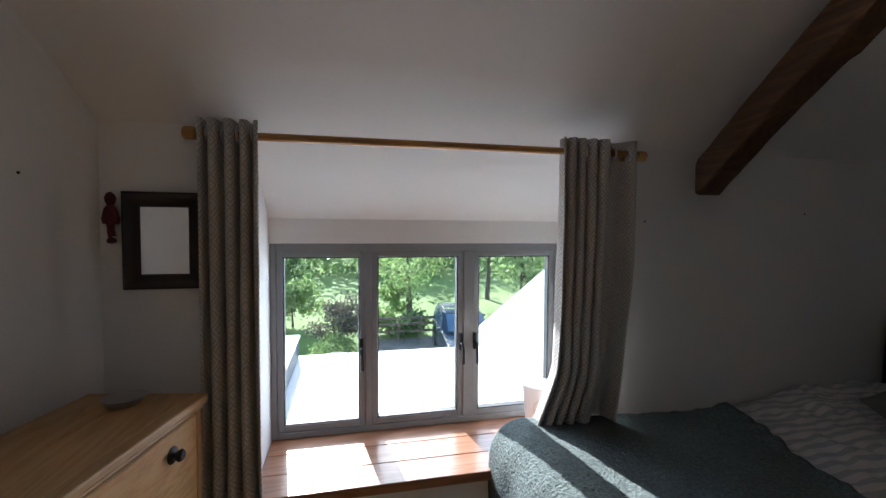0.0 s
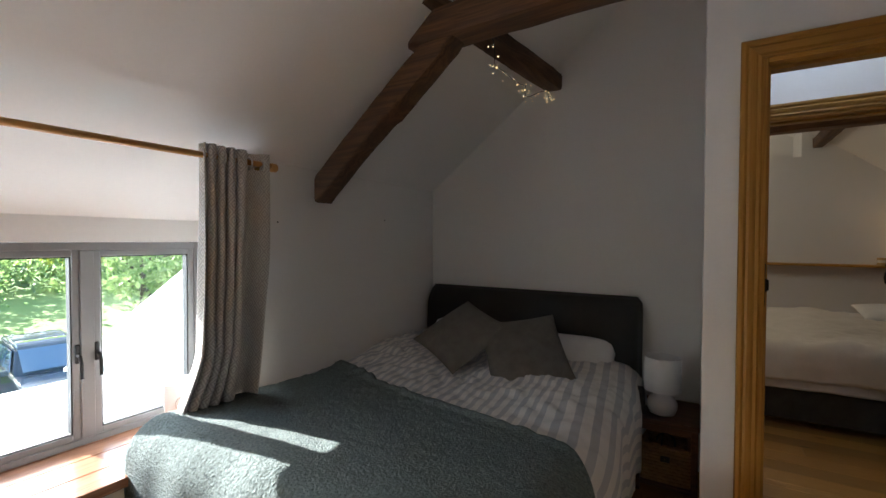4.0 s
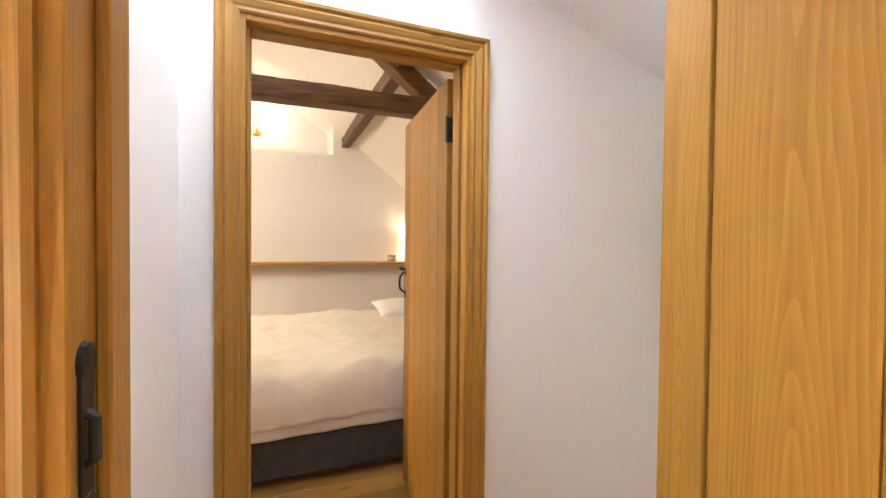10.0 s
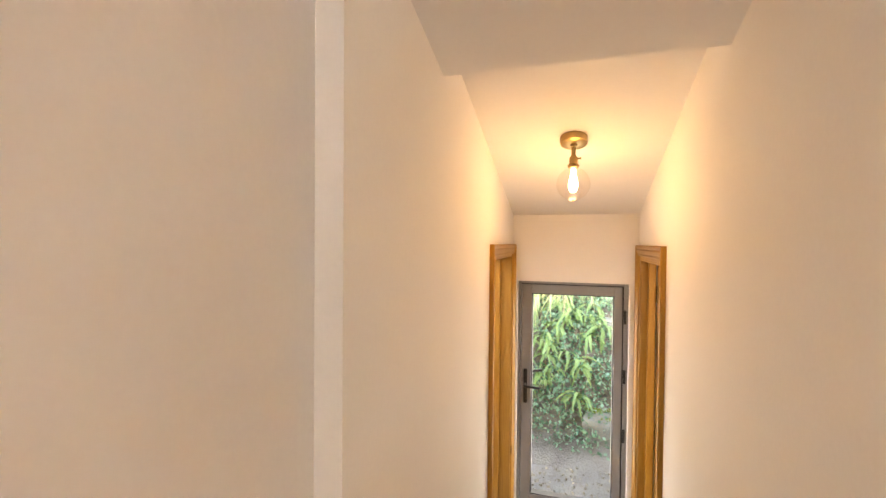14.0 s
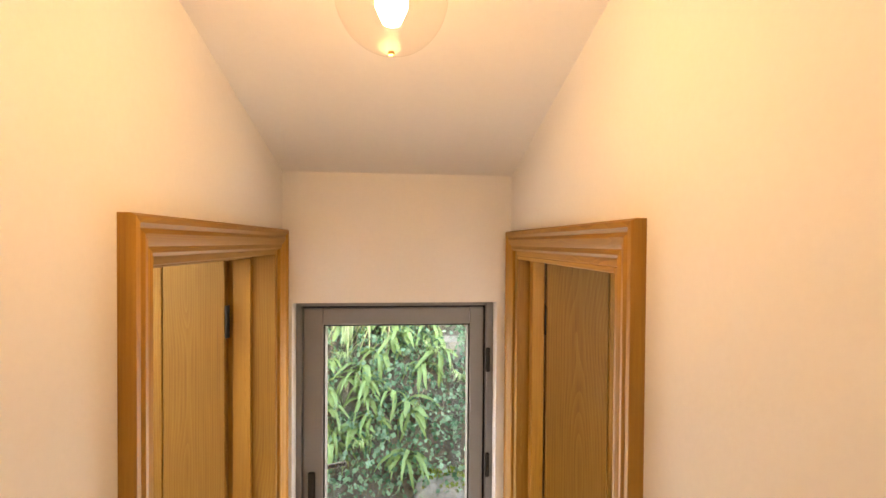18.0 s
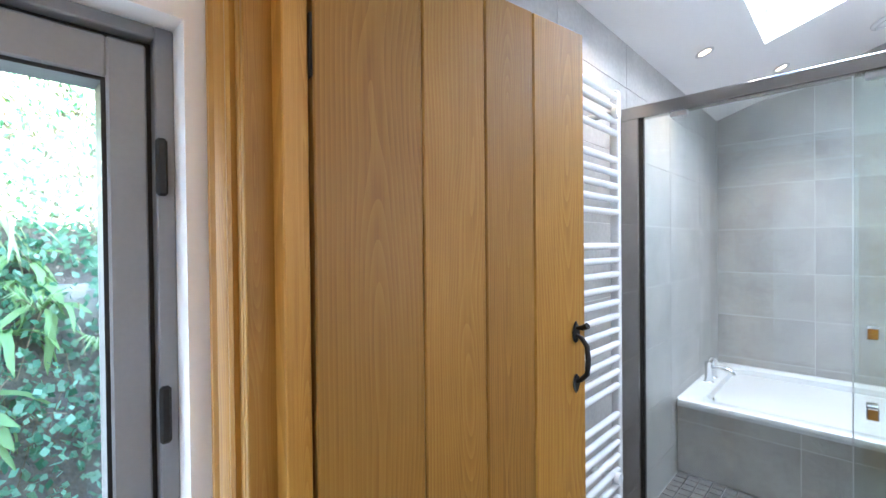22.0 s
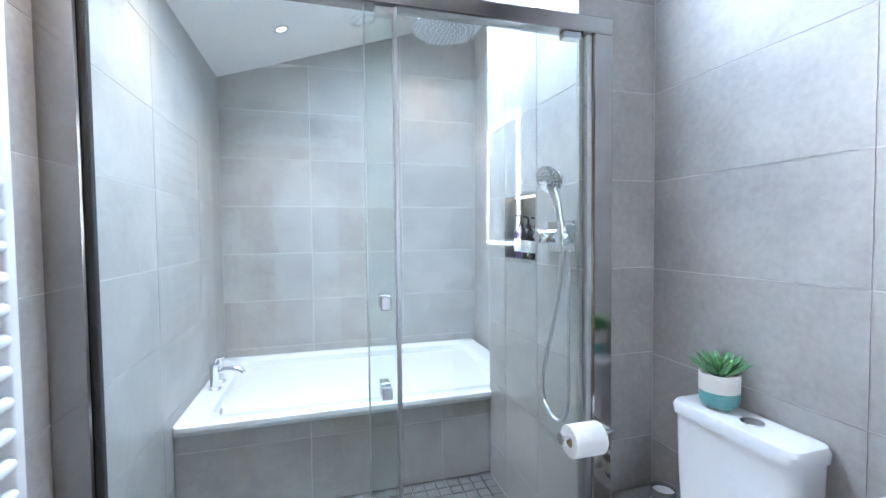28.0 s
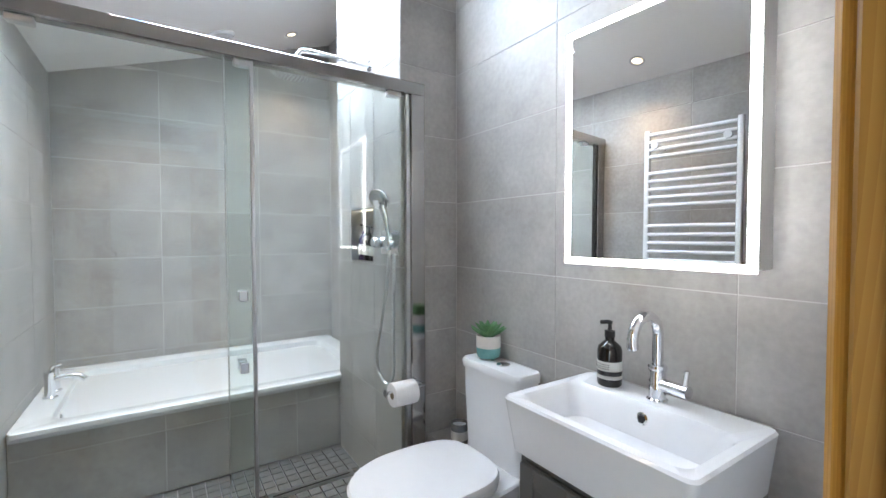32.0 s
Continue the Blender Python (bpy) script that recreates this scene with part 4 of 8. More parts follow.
for ob in ch.children_recursive:
    ob.data.transform(Matrix.Translation((-0.05, 0.79, 0)) @ Matrix.Rotation(radians(-11.5), 4, "Z") @ Matrix.Translation((0.05, -0.79, 0)))
tr = thing("glass_dish", "small clear dish on the pine chest", "dish", -0.25, 0.75, 0.90)
part("bowl", lathe(bm_new(), [(0, 0), (0.03, 0), (0.045, 0.012), (0.055, 0.024), (0.052, 0.024), (0.042, 0.014), (0, 0.006)], 20, pose(-0.25, 0.75, 0.90)), M_STEEL, tr, smooth=True)

# white bucket on the sill
bk = thing("bucket", "white enamelled bucket standing on the window sill", "bucket", 1.235, 1.225, 0.470)
part("body", lathe(bm_new(), [(0, 0), (0.052, 0), (0.056, 0.004), (0.078, 0.208), (0.082, 0.212), (0.080, 0.216), (0.074, 0.210), (0.053, 0.01), (0, 0.008)], 28, pose(1.235, 1.225, 0.470)), M_WHITE_METAL, bk, smooth=True)
part("mark", tube(bm_new(), [(1.2 - 0.004 + 0.018 * math.cos(t), 1.1565 - 0.004 * math.sin(t), 0.60 + 0.026 * math.sin(t)) for t in [0.6 + 5.0 * q / 12 for q in range(13)]], 0.0022, 6), M_STEEL, bk)

# bed
bed = thing("bed", "double bed with a black leather headboard, made up in striped cotton", "bed", 1.95, 0.19, 0.0)


def head_shape(u, v):
    """Padded headboard, curling back at the top."""
    y = -0.543 + 1.488 * u
    z = 0.10 + 0.890 * v
    e = min(1.0, min(u, 1 - u) * 26)
    bulge = math.sqrt(max(0.0, 1 - (1 - e) ** 2))
    roll = max(0.0, (v - 0.82) / 0.18)
    x = 3.02 - 0.075 * bulge - 0.018 * math.sin(math.pi * min(1, v * 1.3)) + 0.085 * roll ** 2.2
    return (x, y + (0.5 - u) * 0.02 * (roll ** 3), z - 0.012 * roll ** 6)


hb = part("headboard", surf(bm_new(), 48, 30, head_shape), M_LEATHER, bed, "black leather padded headboard", "all")
thicken(hb, 0.035)
part("base", box(bm_new(), 0.95, -0.52, 0.08, 2.93, 0.92, 0.34, 0.02, 2), M_LEATHER, bed)
for x, y in ((1.02, -0.46), (1.02, 0.86), (2.86, -0.46), (2.86, 0.86)):
    part("leg", tube(bm_new(), [(x, y, 0), (x, y, 0.085)], 0.025, 10), M_IRON, bed)
part("mattress", box(bm_new(), 0.96, -0.51, 0.34, 2.93, 0.91, 0.54, 0.05, 3), M_COTTON, bed)


def bed_top(x, y):
    """Height of the quilt over the mattress, sagging over its edges."""
    rough = max(0.12, min(1.0, (x - 1.6) * 2))   # flat under the throw, rumpled beyond it
    h = 0.612 + 0.05 * max(0.0, (y - 0.35) / 0.6) * max(0.0, min(1.0, (x - 1.9) / 0.5)) + 0.030 * math.sin(1.9 * x + 0.8) + 0.022 * wob(x * 2.2, y * 2.6, 1) * rough + 0.035 * max(0.0, 1 - abs(x - 2.35) / 0.5)
    h += 0.012 * wob(x * 7 + 3 * y, y * 6, 4) * rough + (0.034 * abs(wob(x * 9 + 7 * y, y * 8 - x * 5, 7)) + 0.013 * wob(x * 22 + 6 * y, y * 20, 13)) * rough + 0.004 * wob(x * 40, y * 40, 2)
    return h


def quilt_long(u, v):
    x = 1.02 + 1.86 * u
    s = -0.98 + 1.94 * v
    edge, r = -0.44, 0.15
    y, drop = s, 0.0
    if s < edge:
        k = edge - s
        a = min(k / r, math.pi / 2)
        y, drop = edge - r * math.sin(a), r * (1 - math.cos(a)) + max(0.0, k - r * math.pi / 2)
    out = 0.03 * math.sin(9 * x + 2 * wob(x * 2, 0)) * min(1.0, drop / 0.2)
    return (x, min(y - abs(out), 0.955), bed_top(x, y) - drop)


q = part("quilt", surf(bm_new(), 120, 96, quilt_long, (1.86, 1.94)), M_STRIPE, bed, "white and grey striped cotton quilt", "all")
thicken(q, 0.02)
# stripes run along the bed's slant
uvl = q.data.uv_layers[0]
for loop in uvl.data:
    a, b = loop.uv
    loop.uv = (b - a * (0.13 - 0.50 * max(0.0, b - 0.68)), a)


THROW_EDGE = ((0.97, 2.02), (0.87, 2.0), (0.60, 1.905), (0.32, 1.82), (0.10, 1.79), (-0.106, 1.755), (-0.30, 1.735), (-0.483, 1.67), (-0.60, 1.60), (-0.70, 1.55), (-1.1, 1.45))


def throw_end(s):
    pts = THROW_EDGE
    for (a, xa), (b, xb) in zip(pts, pts[1:]):
        if b <= s <= a:
            return xb + (xa - xb) * (s - b) / (a - b)
    return pts[0][1] if s > pts[0][0] else pts[-1][1]


def throw(u, v):
    s = -0.92 + 1.88 * v
    end = throw_end(s)
    t = 0.62 + (end - 0.62) * u               # way along the bed, over the foot
    edge, r = 1.03, 0.13
    x, drop = t, 0.0
    if t < edge:
        k = edge - t
        a = min(k / r, math.pi / 2)
        x, drop = edge - r * math.sin(a), r * (1 - math.cos(a)) + max(0.0, k - r * math.pi / 2)
    y = s
    if s < -0.44:
        k = -0.44 - s
        a = min(k / 0.165, math.pi / 2)
        y, d2 = -0.44 - 0.175 * math.sin(a), 0.165 * (1 - math.cos(a)) + max(0.0, k - 0.165 * math.pi / 2)
        drop = max(drop, d2) + 0.15 * min(drop, d2)
    z = bed_top(max(x, 1.0), max(y, -0.55)) + 0.030 + 0.005 * wob(t * 4, s * 5, 9) - drop
    ridge = max(0.0, 1 - abs(u - 0.985) / 0.03)
    z += 0.012 * ridge
    return (x + 0.015 * wob(s * 6, t * 3, 5), min(y, 0.955) - 0.02 * min(1, drop / 0.2) * math.sin(11 * x), z)


th = part("throw", surf(bm_new(), 110, 110, throw), M_THROW, None, "", "all")
thicken(th, 0.022)
tagged(th, "dark teal fleece throw spread over the foot of the bed", "blanket")


def pillow(name, m, w, h, d, mat, label, cat, pinch=0.06, seed=0):
    bm = bm_new()
    n = 20
    rows = []
    for sgn in (1, -1):
        grid = []
        for i in range(n + 1):
            row = []
            for j in range(n + 1):
                a, b = 2 * i / n - 1, 2 * j / n - 1
                k = (1 - abs(a) ** 2.6) * (1 - abs(b) ** 2.6)
                x = a * w / 2 * (1 - pinch * (1 - b * b))
                y = b * h / 2 * (1 - pinch * (1 - a * a))
                z = sgn * (d / 2 * max(0.0, k) ** 0.55 + 0.003) + 0.010 * wob(a * 2.3 + seed, b * 2.3, sgn) * k
                row.append(bm.verts.new((x, y, z)))
            grid.append(row)
        rows.append(grid)
        for i in range(n):
            for j in range(n):
                q4 = (grid[i][j], grid[i + 1][j], grid[i + 1][j + 1], grid[i][j + 1])
                bm.faces.new(q4 if sgn > 0 else q4[::-1])
    t, b = rows
    rim = [(i, 0) for i in range(n)] + [(n, j) for j in range(n)] + [(n - i, n) for i in range(n)] + [(0, n - j) for j in range(n)]
    for k in range(len(rim)):
        (i0, j0), (i1, j1) = rim[k], rim[(k + 1) % len(rim)]
        bm.faces.new((t[i0][j0], b[i0][j0], b[i1][j1], t[i1][j1]))
    bmesh.ops.recalc_face_normals(bm, faces=bm.faces)
    ob = part(name, bm, mat, None, "", "all", m)
    return tagged(ob, label, cat)


pillow("pillow", pose(2.86, -0.12, 0.615, 0, -48, 0), 0.36, 0.70, 0.17, M_COTTON, "white cotton pillow against the headboard", "pillow", 0.11, 1)
pillow("pillow", pose(2.86, 0.56, 0.65, 0, -48, 0), 0.32, 0.62, 0.15, M_COTTON, "white cotton pillow against the headboard", "pillow", 0.05, 2)


def cushion(c, tilt, turn, roll, seed, size=0.455):
    m = Matrix.Translation(c) @ pose(0, 0, 0, 0, 0, turn) @ pose(0, 0, 0, 0, tilt, 0) @ pose(0, 0, 0, 0, 0, roll)
    return pillow("cushion", m, size, size - 0.01, 0.13, M_CUSHION, "square grey woollen cushion with a covered button", "cushion", 0.06, seed)


cushion((2.421, 0.365, 0.781), -32.6, -4.5, 64.6, 3)
cushion((2.455, -0.030, 0.712), -43, 28.3, 9, 5, 0.475)

# bedside table, lamp, basket
nt_ = thing("bedside_table", "small dark wooden bedside table with an open shelf", "bedside table", 2.87, -0.72, 0.0)
part("top", box(bm_new(), 2.66, -0.878, 0.375, 3.06, -0.565, 0.40, 0.004), M_DARKWOOD, nt_)
part("apron", box(bm_new(), 2.68, -0.86, 0.335, 3.04, -0.585, 0.3745, 0.002), M_DARKWOOD, nt_)
part("shelf", box(bm_new(), 2.68, -0.86, 0.035, 3.04, -0.585, 0.055, 0.002), M_DARKWOOD, nt_)
for x in (2.672, 3.016):
    for y in (-0.872, -0.602):
        part("leg", box(bm_new(), x, y, 0, x + 0.03, y + 0.03, 0.3745, 0.002), M_DARKWOOD, nt_)
la = thing("table_lamp", "unlit table lamp with pale drum shade and white ceramic base", "lamp", 2.775, -0.70, 0.40)
part("base", lathe(bm_new(), [(0, 0), (0.045, 0), (0.064, 0.010), (0.076, 0.040), (0.075, 0.070), (0.062, 0.092), (0.050, 0.104), (0.048, 0.118), (0.040, 0.126), (0, 0.128)], 28, pose(2.775, -0.70, 0.40)), M_CERAMIC, la, smooth=True)
part("stem", tube(bm_new(), [(2.775, -0.70, 0.528), (2.775, -0.70, 0.60)], 0.008, 8), M_STEEL, la)
part("shade", lathe(bm_new(), [(0.094, 0), (0.090, 0.180), (0.087, 0.180), (0.091, 0)], 32, pose(2.775, -0.70, 0.535)), M_SHADE, la, smooth=True)
ba = thing("wicker_basket", "brown woven wicker basket on the shelf of the bedside table", "basket", 2.84, -0.72, 0.055)
for k in range(11):
    z = 0.055 + 0.013 + k * 0.0178
    bm = bm_new()
    loop = []
    for i in range(41):
        a = i / 40 * 4
        side, f = int(a) % 4, a - int(a)
        xs, ys = ((2.70, 2.98, 2.98, 2.70), (-0.835, -0.835, -0.61, -0.61))
        x = xs[side] + (xs[(side + 1) % 4] - xs[side]) * f
        y = ys[side] + (ys[(side + 1) % 4] - ys[side]) * f
        o = 0.004 * (1 if (i + k) % 2 else -1)
        loop.append((x + (o if side in (1, 3) else 0), y + (o if side in (0, 2) else 0), z))
    tube(bm, loop, 0.0095, 6)
    part("willow_strand", bm, M_WICKER, ba, smooth=True)
part("floor", box(bm_new(), 2.70, -0.835, 0.056, 2.98, -0.61, 0.066), M_WICKER, ba)
part("label_plate", box(bm_new(), 2.688, -0.745, 0.175, 2.694, -0.70, 0.205), M_IRON, ba)
bm = bm_new()
tube(bm, arc((2.80, -0.72, 0.24), 0.045, 0, 200, 10, "yz"), 0.004, 6)
tube(bm, arc((2.84, -0.70, 0.235), 0.05, 20, 250, 10, "xz"), 0.004, 6)
cbl = tagged(part("charger_cable", bm, M_IRON, None), "loops of black charger cable in the wicker basket", "cable")
rm = thing("remote_control", "dark remote control leaning beside the lamp", "remote control", 2.74, -0.59, 0.40)
mr_ = pose(2.72, -0.600, 0.475, 0, -58, 10)
part("case", box(bm_new(), -0.075, -0.02, -0.009, 0.075, 0.02, 0.009, 0.005, 2), M_IRON, rm, m=mr_)
bm = bm_new()
for i in range(6):
    for j in range(3):
        box(bm, -0.055 + i * 0.018, -0.014 + j * 0.011, -0.011, -0.044 + i * 0.018, -0.008 + j * 0.011, -0.0088)
part("keys", bm, M_STEEL, rm, m=mr_)

# roof truss: principal, tie piece, purlin stubs
def rough_beam(name, p0, p1, w, h, mat, label, seed=0.0, up=(0, 0, 1), bow=0.0, parent=None):
    p0, p1 = Vector(p0), Vector(p1)
    d = (p1 - p0)
    L = d.length
    d.normalize()
    side = d.cross(Vector(up)).normalized()
    top = side.cross(d)
    bm = bm_new()
    n = max(8, int(L * 26))
    rings = []
    for i in range(n + 1):
        t = i / n
        c = p0 + d * L * t + top * bow * math.sin(math.pi * t)
        ring_ = []
        for k in range(16):
            a = 2 * math.pi * (k + 0.5) / 16
            ca, sa = math.cos(a), math.sin(a)
            e = 0.26
            x = math.copysign(abs(ca) ** e, ca) * w / 2
            z = math.copysign(abs(sa) ** e, sa) * h / 2
            g = 1 + 0.10 * wob(t * L * 3.2 + seed, ca * 1.3, sa * 1.3) + 0.05 * wob(t * L * 13 + seed, ca * 3, sa * 3)
            ring_.append(bm.verts.new(c + side * x * g + top * z * g))
        rings.append(ring_)
    for a, b in zip(rings, rings[1:]):
        for k in range(16):
            bm.faces.new((a[k], a[(k + 1) % 16], b[(k + 1) % 16], b[k]))
    bm.faces.new(rings[0][::-1])
    bm.faces.new(rings[-1])
    bmesh.ops.recalc_face_normals(bm, faces=bm.faces)
    return part(name, bm, mat, parent, label, True)


truss = tagged(new("roof_truss"), "old dark oak roof truss under the bedroom ceiling", "beam", kind="structure")
truss.matrix_basis = pose(1.78, 0.9, 1.6)
pr_ = rough_beam("principal", (1.78, 0.98, 1.503), (1.78, -0.06, 2.345), 0.11, 0.122, M_BEAM, "gnarled dark oak principal", 2.0, (1, 0, 0), -0.012, truss)
for v in pr_.data.vertices:                       # foot cut upright; a swelling half way up
    if v.co.y > 0.845:
        v.co.z += (v.co.y - 0.845) * 0.81
        v.co.y = 0.845 + 0.004 * wob(v.co.x * 20, v.co.z * 20)
    if 0.06 < v.co.y < 0.37 and v.co.z < 1.612 + (0.845 - v.co.y) * 0.81:
        v.co.z -= 0.014
ti_ = rough_beam("tie", (1.775, 0.29, 2.262), (1.775, -1.5, 2.30), 0.125, 0.165, M_BEAM, "dark oak tie piece", 8.0, (1, 0, 0), 0.0, truss)
for v in ti_.data.vertices:
    v.co.y = min(v.co.y, 0.27 - (v.co.z - 2.18) / 0.84)
pur = rough_beam("purlin", (1.7, 0.17, 2.42), (3.073, -0.005, 2.415), 0.11, 0.11, M_BEAM_X, "", 5.0)
tagged(pur, "dark oak purlin running into the end wall", "beam", kind="structure")

# fairy lights wound along the purlin
fl = thing("fairy_lights", "string of warm fairy lights draped from the roof beams", "string lights", 2.6, 0.0, 2.2)
path_ = []
for i in range(61):
    t = i / 60
    x = 1.74 + 1.28 * t
    y = 0.06 - 0.07 * t + 0.035 * math.sin(21 * t)
    z = 2.39 - 0.13 * math.sin(math.pi * min(1, t * 1.02)) ** 1.3 - 0.10 * t + 0.018 * math.sin(33 * t + 1)
    path_.append((x, y - 0.02, z))
part("wire", tube(bm_new(), path_, 0.0022, 5), M_IRON, fl)
for i in range(3, 60):
    bx = Vector(path_[i]) + Vector((0.018 * math.sin(i * 2.4), 0.024 * math.cos(i * 1.7), -0.016 + 0.014 * math.sin(i * 3.1)))
    part("bulb", lathe(bm_new(), [(0, -0.0035), (0.0015, -0.0015), (0.0016, 0.001), (0.001, 0.003), (0, 0.004)], 6, Matrix.Translation(bx)), M_FAIRY, fl)
for i in range(8):
    bx = Vector((1.70, 0.15 - i * 0.20, 2.30 + 0.02 * i + 0.03 * math.sin(i * 2.2)))
    part("bulb", lathe(bm_new(), [(0, -0.0035), (0.0015, -0.0015), (0.0016, 0.001), (0.001, 0.003), (0, 0.004)], 6, Matrix.Translation(bx)), M_FAIRY, fl)

# nails left in the plaster
for x, y, z, ax in ((2.44, 0.969, 1.48, "y"), (1.584, 0.969, 1.437, "y"), (-0.456, 0.705, 1.532, "x")):
    bm = lathe(bm_new(), [(0, 0), (0.004, 0), (0.004, 0.003), (0, 0.004)], 8, pose(x, y, z, 90, 0, 0) if ax == "y" else pose(x, y, z, 0, 90, 0))
    tagged(part("wall_nail", bm, M_IRON, None), "small dark nail stuck in the painted plaster", "nail", "nails in the wall")

# ---- hallway ----
hl = thing("ceiling_light", "lit glass globe light on an aged brass ceiling mount", "ceiling light", 2.597, -4.24, 1.50)
tilt = math.degrees(math.atan(0.30))
part("mount", lathe(bm_new(), [(0, -0.042), (0.014, -0.042), (0.016, -0.034), (0.046, -0.032), (0.057, -0.027), (0.059, -0.020), (0.059, 0.004), (0, 0.004)], 28, pose(2.597, -4.24, ceil_low(-4.24) - 0.002, tilt, 0, 0)), M_BRASS, hl, smooth=True)
part("stem", lathe(bm_new(), [(0, 0), (0.022, 0), (0.026, 0.012), (0.018, 0.02), (0.018, 0.045), (0.010, 0.055), (0.010, 0.10), (0, 0.10)], 20, pose(2.597, -4.24, 1.650)), M_BRASS, hl, smooth=True)
part("switch", tube(bm_new(), [(2.597, -4.24, 1.69), (2.565, -4.235, 1.69)], 0.004, 8), M_BRASS, hl)
prof = []
for i in range(17):
    a = -math.pi / 2 + i / 16 * math.radians(158)
    prof.append((0.0725 * math.cos(a), 0.0725 * math.sin(a)))
prof[0] = (0.0, -0.0725)
gp = part("globe", lathe(bm_new(), prof, 32, pose(2.597, -4.24, 1.578)), thin_glass("globe_glass", (0.985, 0.97, 0.95), 0.5), hl, "clear blown glass globe", "all")
gp.visible_shadow = False
part("pip", lathe(bm_new(), [(0, -0.0765), (0.004, -0.0755), (0.004, -0.0715), (0, -0.0715)], 10, pose(2.597, -4.24, 1.578)), M_BRASS, hl)
part("bulb", lathe(bm_new(), [(0, -0.045), (0.012, -0.042), (0.021, -0.022), (0.020, 0.0), (0.012, 0.03), (0.010, 0.06), (0, 0.06)], 20, pose(2.597, -4.24, 1.585)), M_BULB, hl, "glowing filament bulb", "all").visible_shadow = False

# glazed garden door
gd = tagged(new("door_garden"), "grey aluminium glazed door to the garden bank", "door", kind="structure")
gd.matrix_basis = pose(2.6, -5.28, LOW)
GB = LOW + 0.03
for x0, x1 in ((GX0, GX0 + 0.026), (GX1 - 0.018, GX1)):
    part("frame", box(bm_new(), x0, -5.34, GB, x1, -5.235, GTOP, 0.002), M_ALU, gd)
part("frame", box(bm_new(), GX0 + 0.026, -5.34, GTOP - 0.02, GX1 - 0.018, -5.235, GTOP, 0.002), M_ALU, gd)
part("threshold", box(bm_new(), GX0, -5.36, LOW - 0.02, GX1, -5.20, GB, 0.003), M_ALU, gd)
lx0, lx1, lz0, lz1 = GX0 + 0.034, GX1 - 0.022, GB + 0.006, GTOP - 0.028
part("seal", box(bm_new(), GX0 + 0.026, -5.30, GB, lx0, -5.262, GTOP - 0.02), M_SEAL, gd)
part("seal", box(bm_new(), lx0, -5.30, lz1, GX1 - 0.018, -5.262, GTOP - 0.0202), M_SEAL, gd)
gx0, gx1, gz0, gz1 = 2.334, 2.866, -0.44, 0.966
for b in ((lx0, lz0, gx0, lz1), (gx1, lz0, lx1, lz1), (gx0, lz0, gx1, gz0), (gx0, gz1, gx1, lz1)):
    part("stile", box(bm_new(), b[0], -5.32, b[1], b[2], -5.25, b[3], 0.003), M_ALU, gd)
bm = bm_new()
for b in ((gx0, gz0, gx0 + 0.006, gz1), (gx1 - 0.006, gz0, gx1, gz1), (gx0 + 0.006, gz0, gx1 - 0.006, gz0 + 0.006), (gx0 + 0.006, gz1 - 0.006, gx1 - 0.006, gz1)):
    box(bm, b[0], -5.312, b[1], b[2], -5.258, b[3])
part("glazing_seal", bm, M_SEAL, gd)
part("pane", box(bm_new(), gx0 + 0.002, -5.288, gz0 + 0.002, gx1 - 0.002, -5.282, gz1 - 0.002), M_PANE, gd).visible_shadow = False
bm = box(bm_new(), 2.891, -5.25, 0.20, 2.917, -5.238, 0.44, 0.006, 2)
ph = part("handle_plate", bm, M_IRON, gd, "black lever handle plate")
part("lever", tube(bm_new(), [(2.904, -5.24, 0.335), (2.904, -5.195, 0.335), (2.890, -5.185, 0.333), (2.80, -5.183, 0.330)], 0.009, 10), M_IRON, ph, smooth=True)
part("lock_cylinder", lathe(bm_new(), [(0, 0), (0.008, 0), (0.008, 0.012), (0, 0.012)], 12, pose(2.904, -5.238, 0.235, 90, 0, 0)), M_CHROME, ph)
part("lever", tube(bm_new(), [(2.904, -5.30, 0.385), (2.904, -5.37, 0.385), (2.80, -5.375, 0.40)], 0.009, 10), M_IRON, ph, smooth=True)
for z in (0.836, 0.448, 0.06):
    part("hinge", box(bm_new(), GX0 + 0.012, -5.236, z - 0.045, GX0 + 0.028, -5.224, z + 0.045, 0.004), M_IRON, gd)

# latch keeps on the linings
for x, y, z, s, nm in ((2.085, D1[1] - 0.022, 1.19, -1, "latch_keep"), (2.112, D4[1] - 0.022, 0.42, -1, "latch_keep")):
    k = thing(nm, "black iron latch keep screwed to the oak door lining", "latch", x, y, z)
    bm = bm_new()
    box(bm, x - 0.014, y, z - 0.055, x + 0.014, y - 0.003, z + 0.055, 0.001)
    for e in (-1, 1):
        lathe(bm, [(0, 0), (0.017, 0), (0.015, 0.004), (0, 0.006)], 12, pose(x, y, z + e * 0.062, 90, 0, 0))
    part("plate", bm, M_IRON, k)
    part("catch", tube(bm_new(), [(x - 0.004, y - 0.003, z + 0.02), (x - 0.006, y - 0.009, z + 0.017), (x - 0.006, y - 0.009, z - 0.017), (x - 0.004, y - 0.003, z - 0.02)], 0.005, 8), M_IRON, k, smooth=True)

# skirtings
for nm, b in (("baseboard_hall_east", (3.034, -2.934, 0.0, 3.05, -1.952, 0.125)), ("baseboard_hall_north", (2.205, -0.985, 0.0, 3.045, -0.972, 0.125)),
              ("baseboard_hall_west", (2.20, -3.40, 0.0, 2.214, -1.885, 0.125))):
    bm = box(bm_new(), *b, 0.004)
    setting(nm, bm, M_OAK_Y, "oak skirting board along the hallway wall", "skirting")

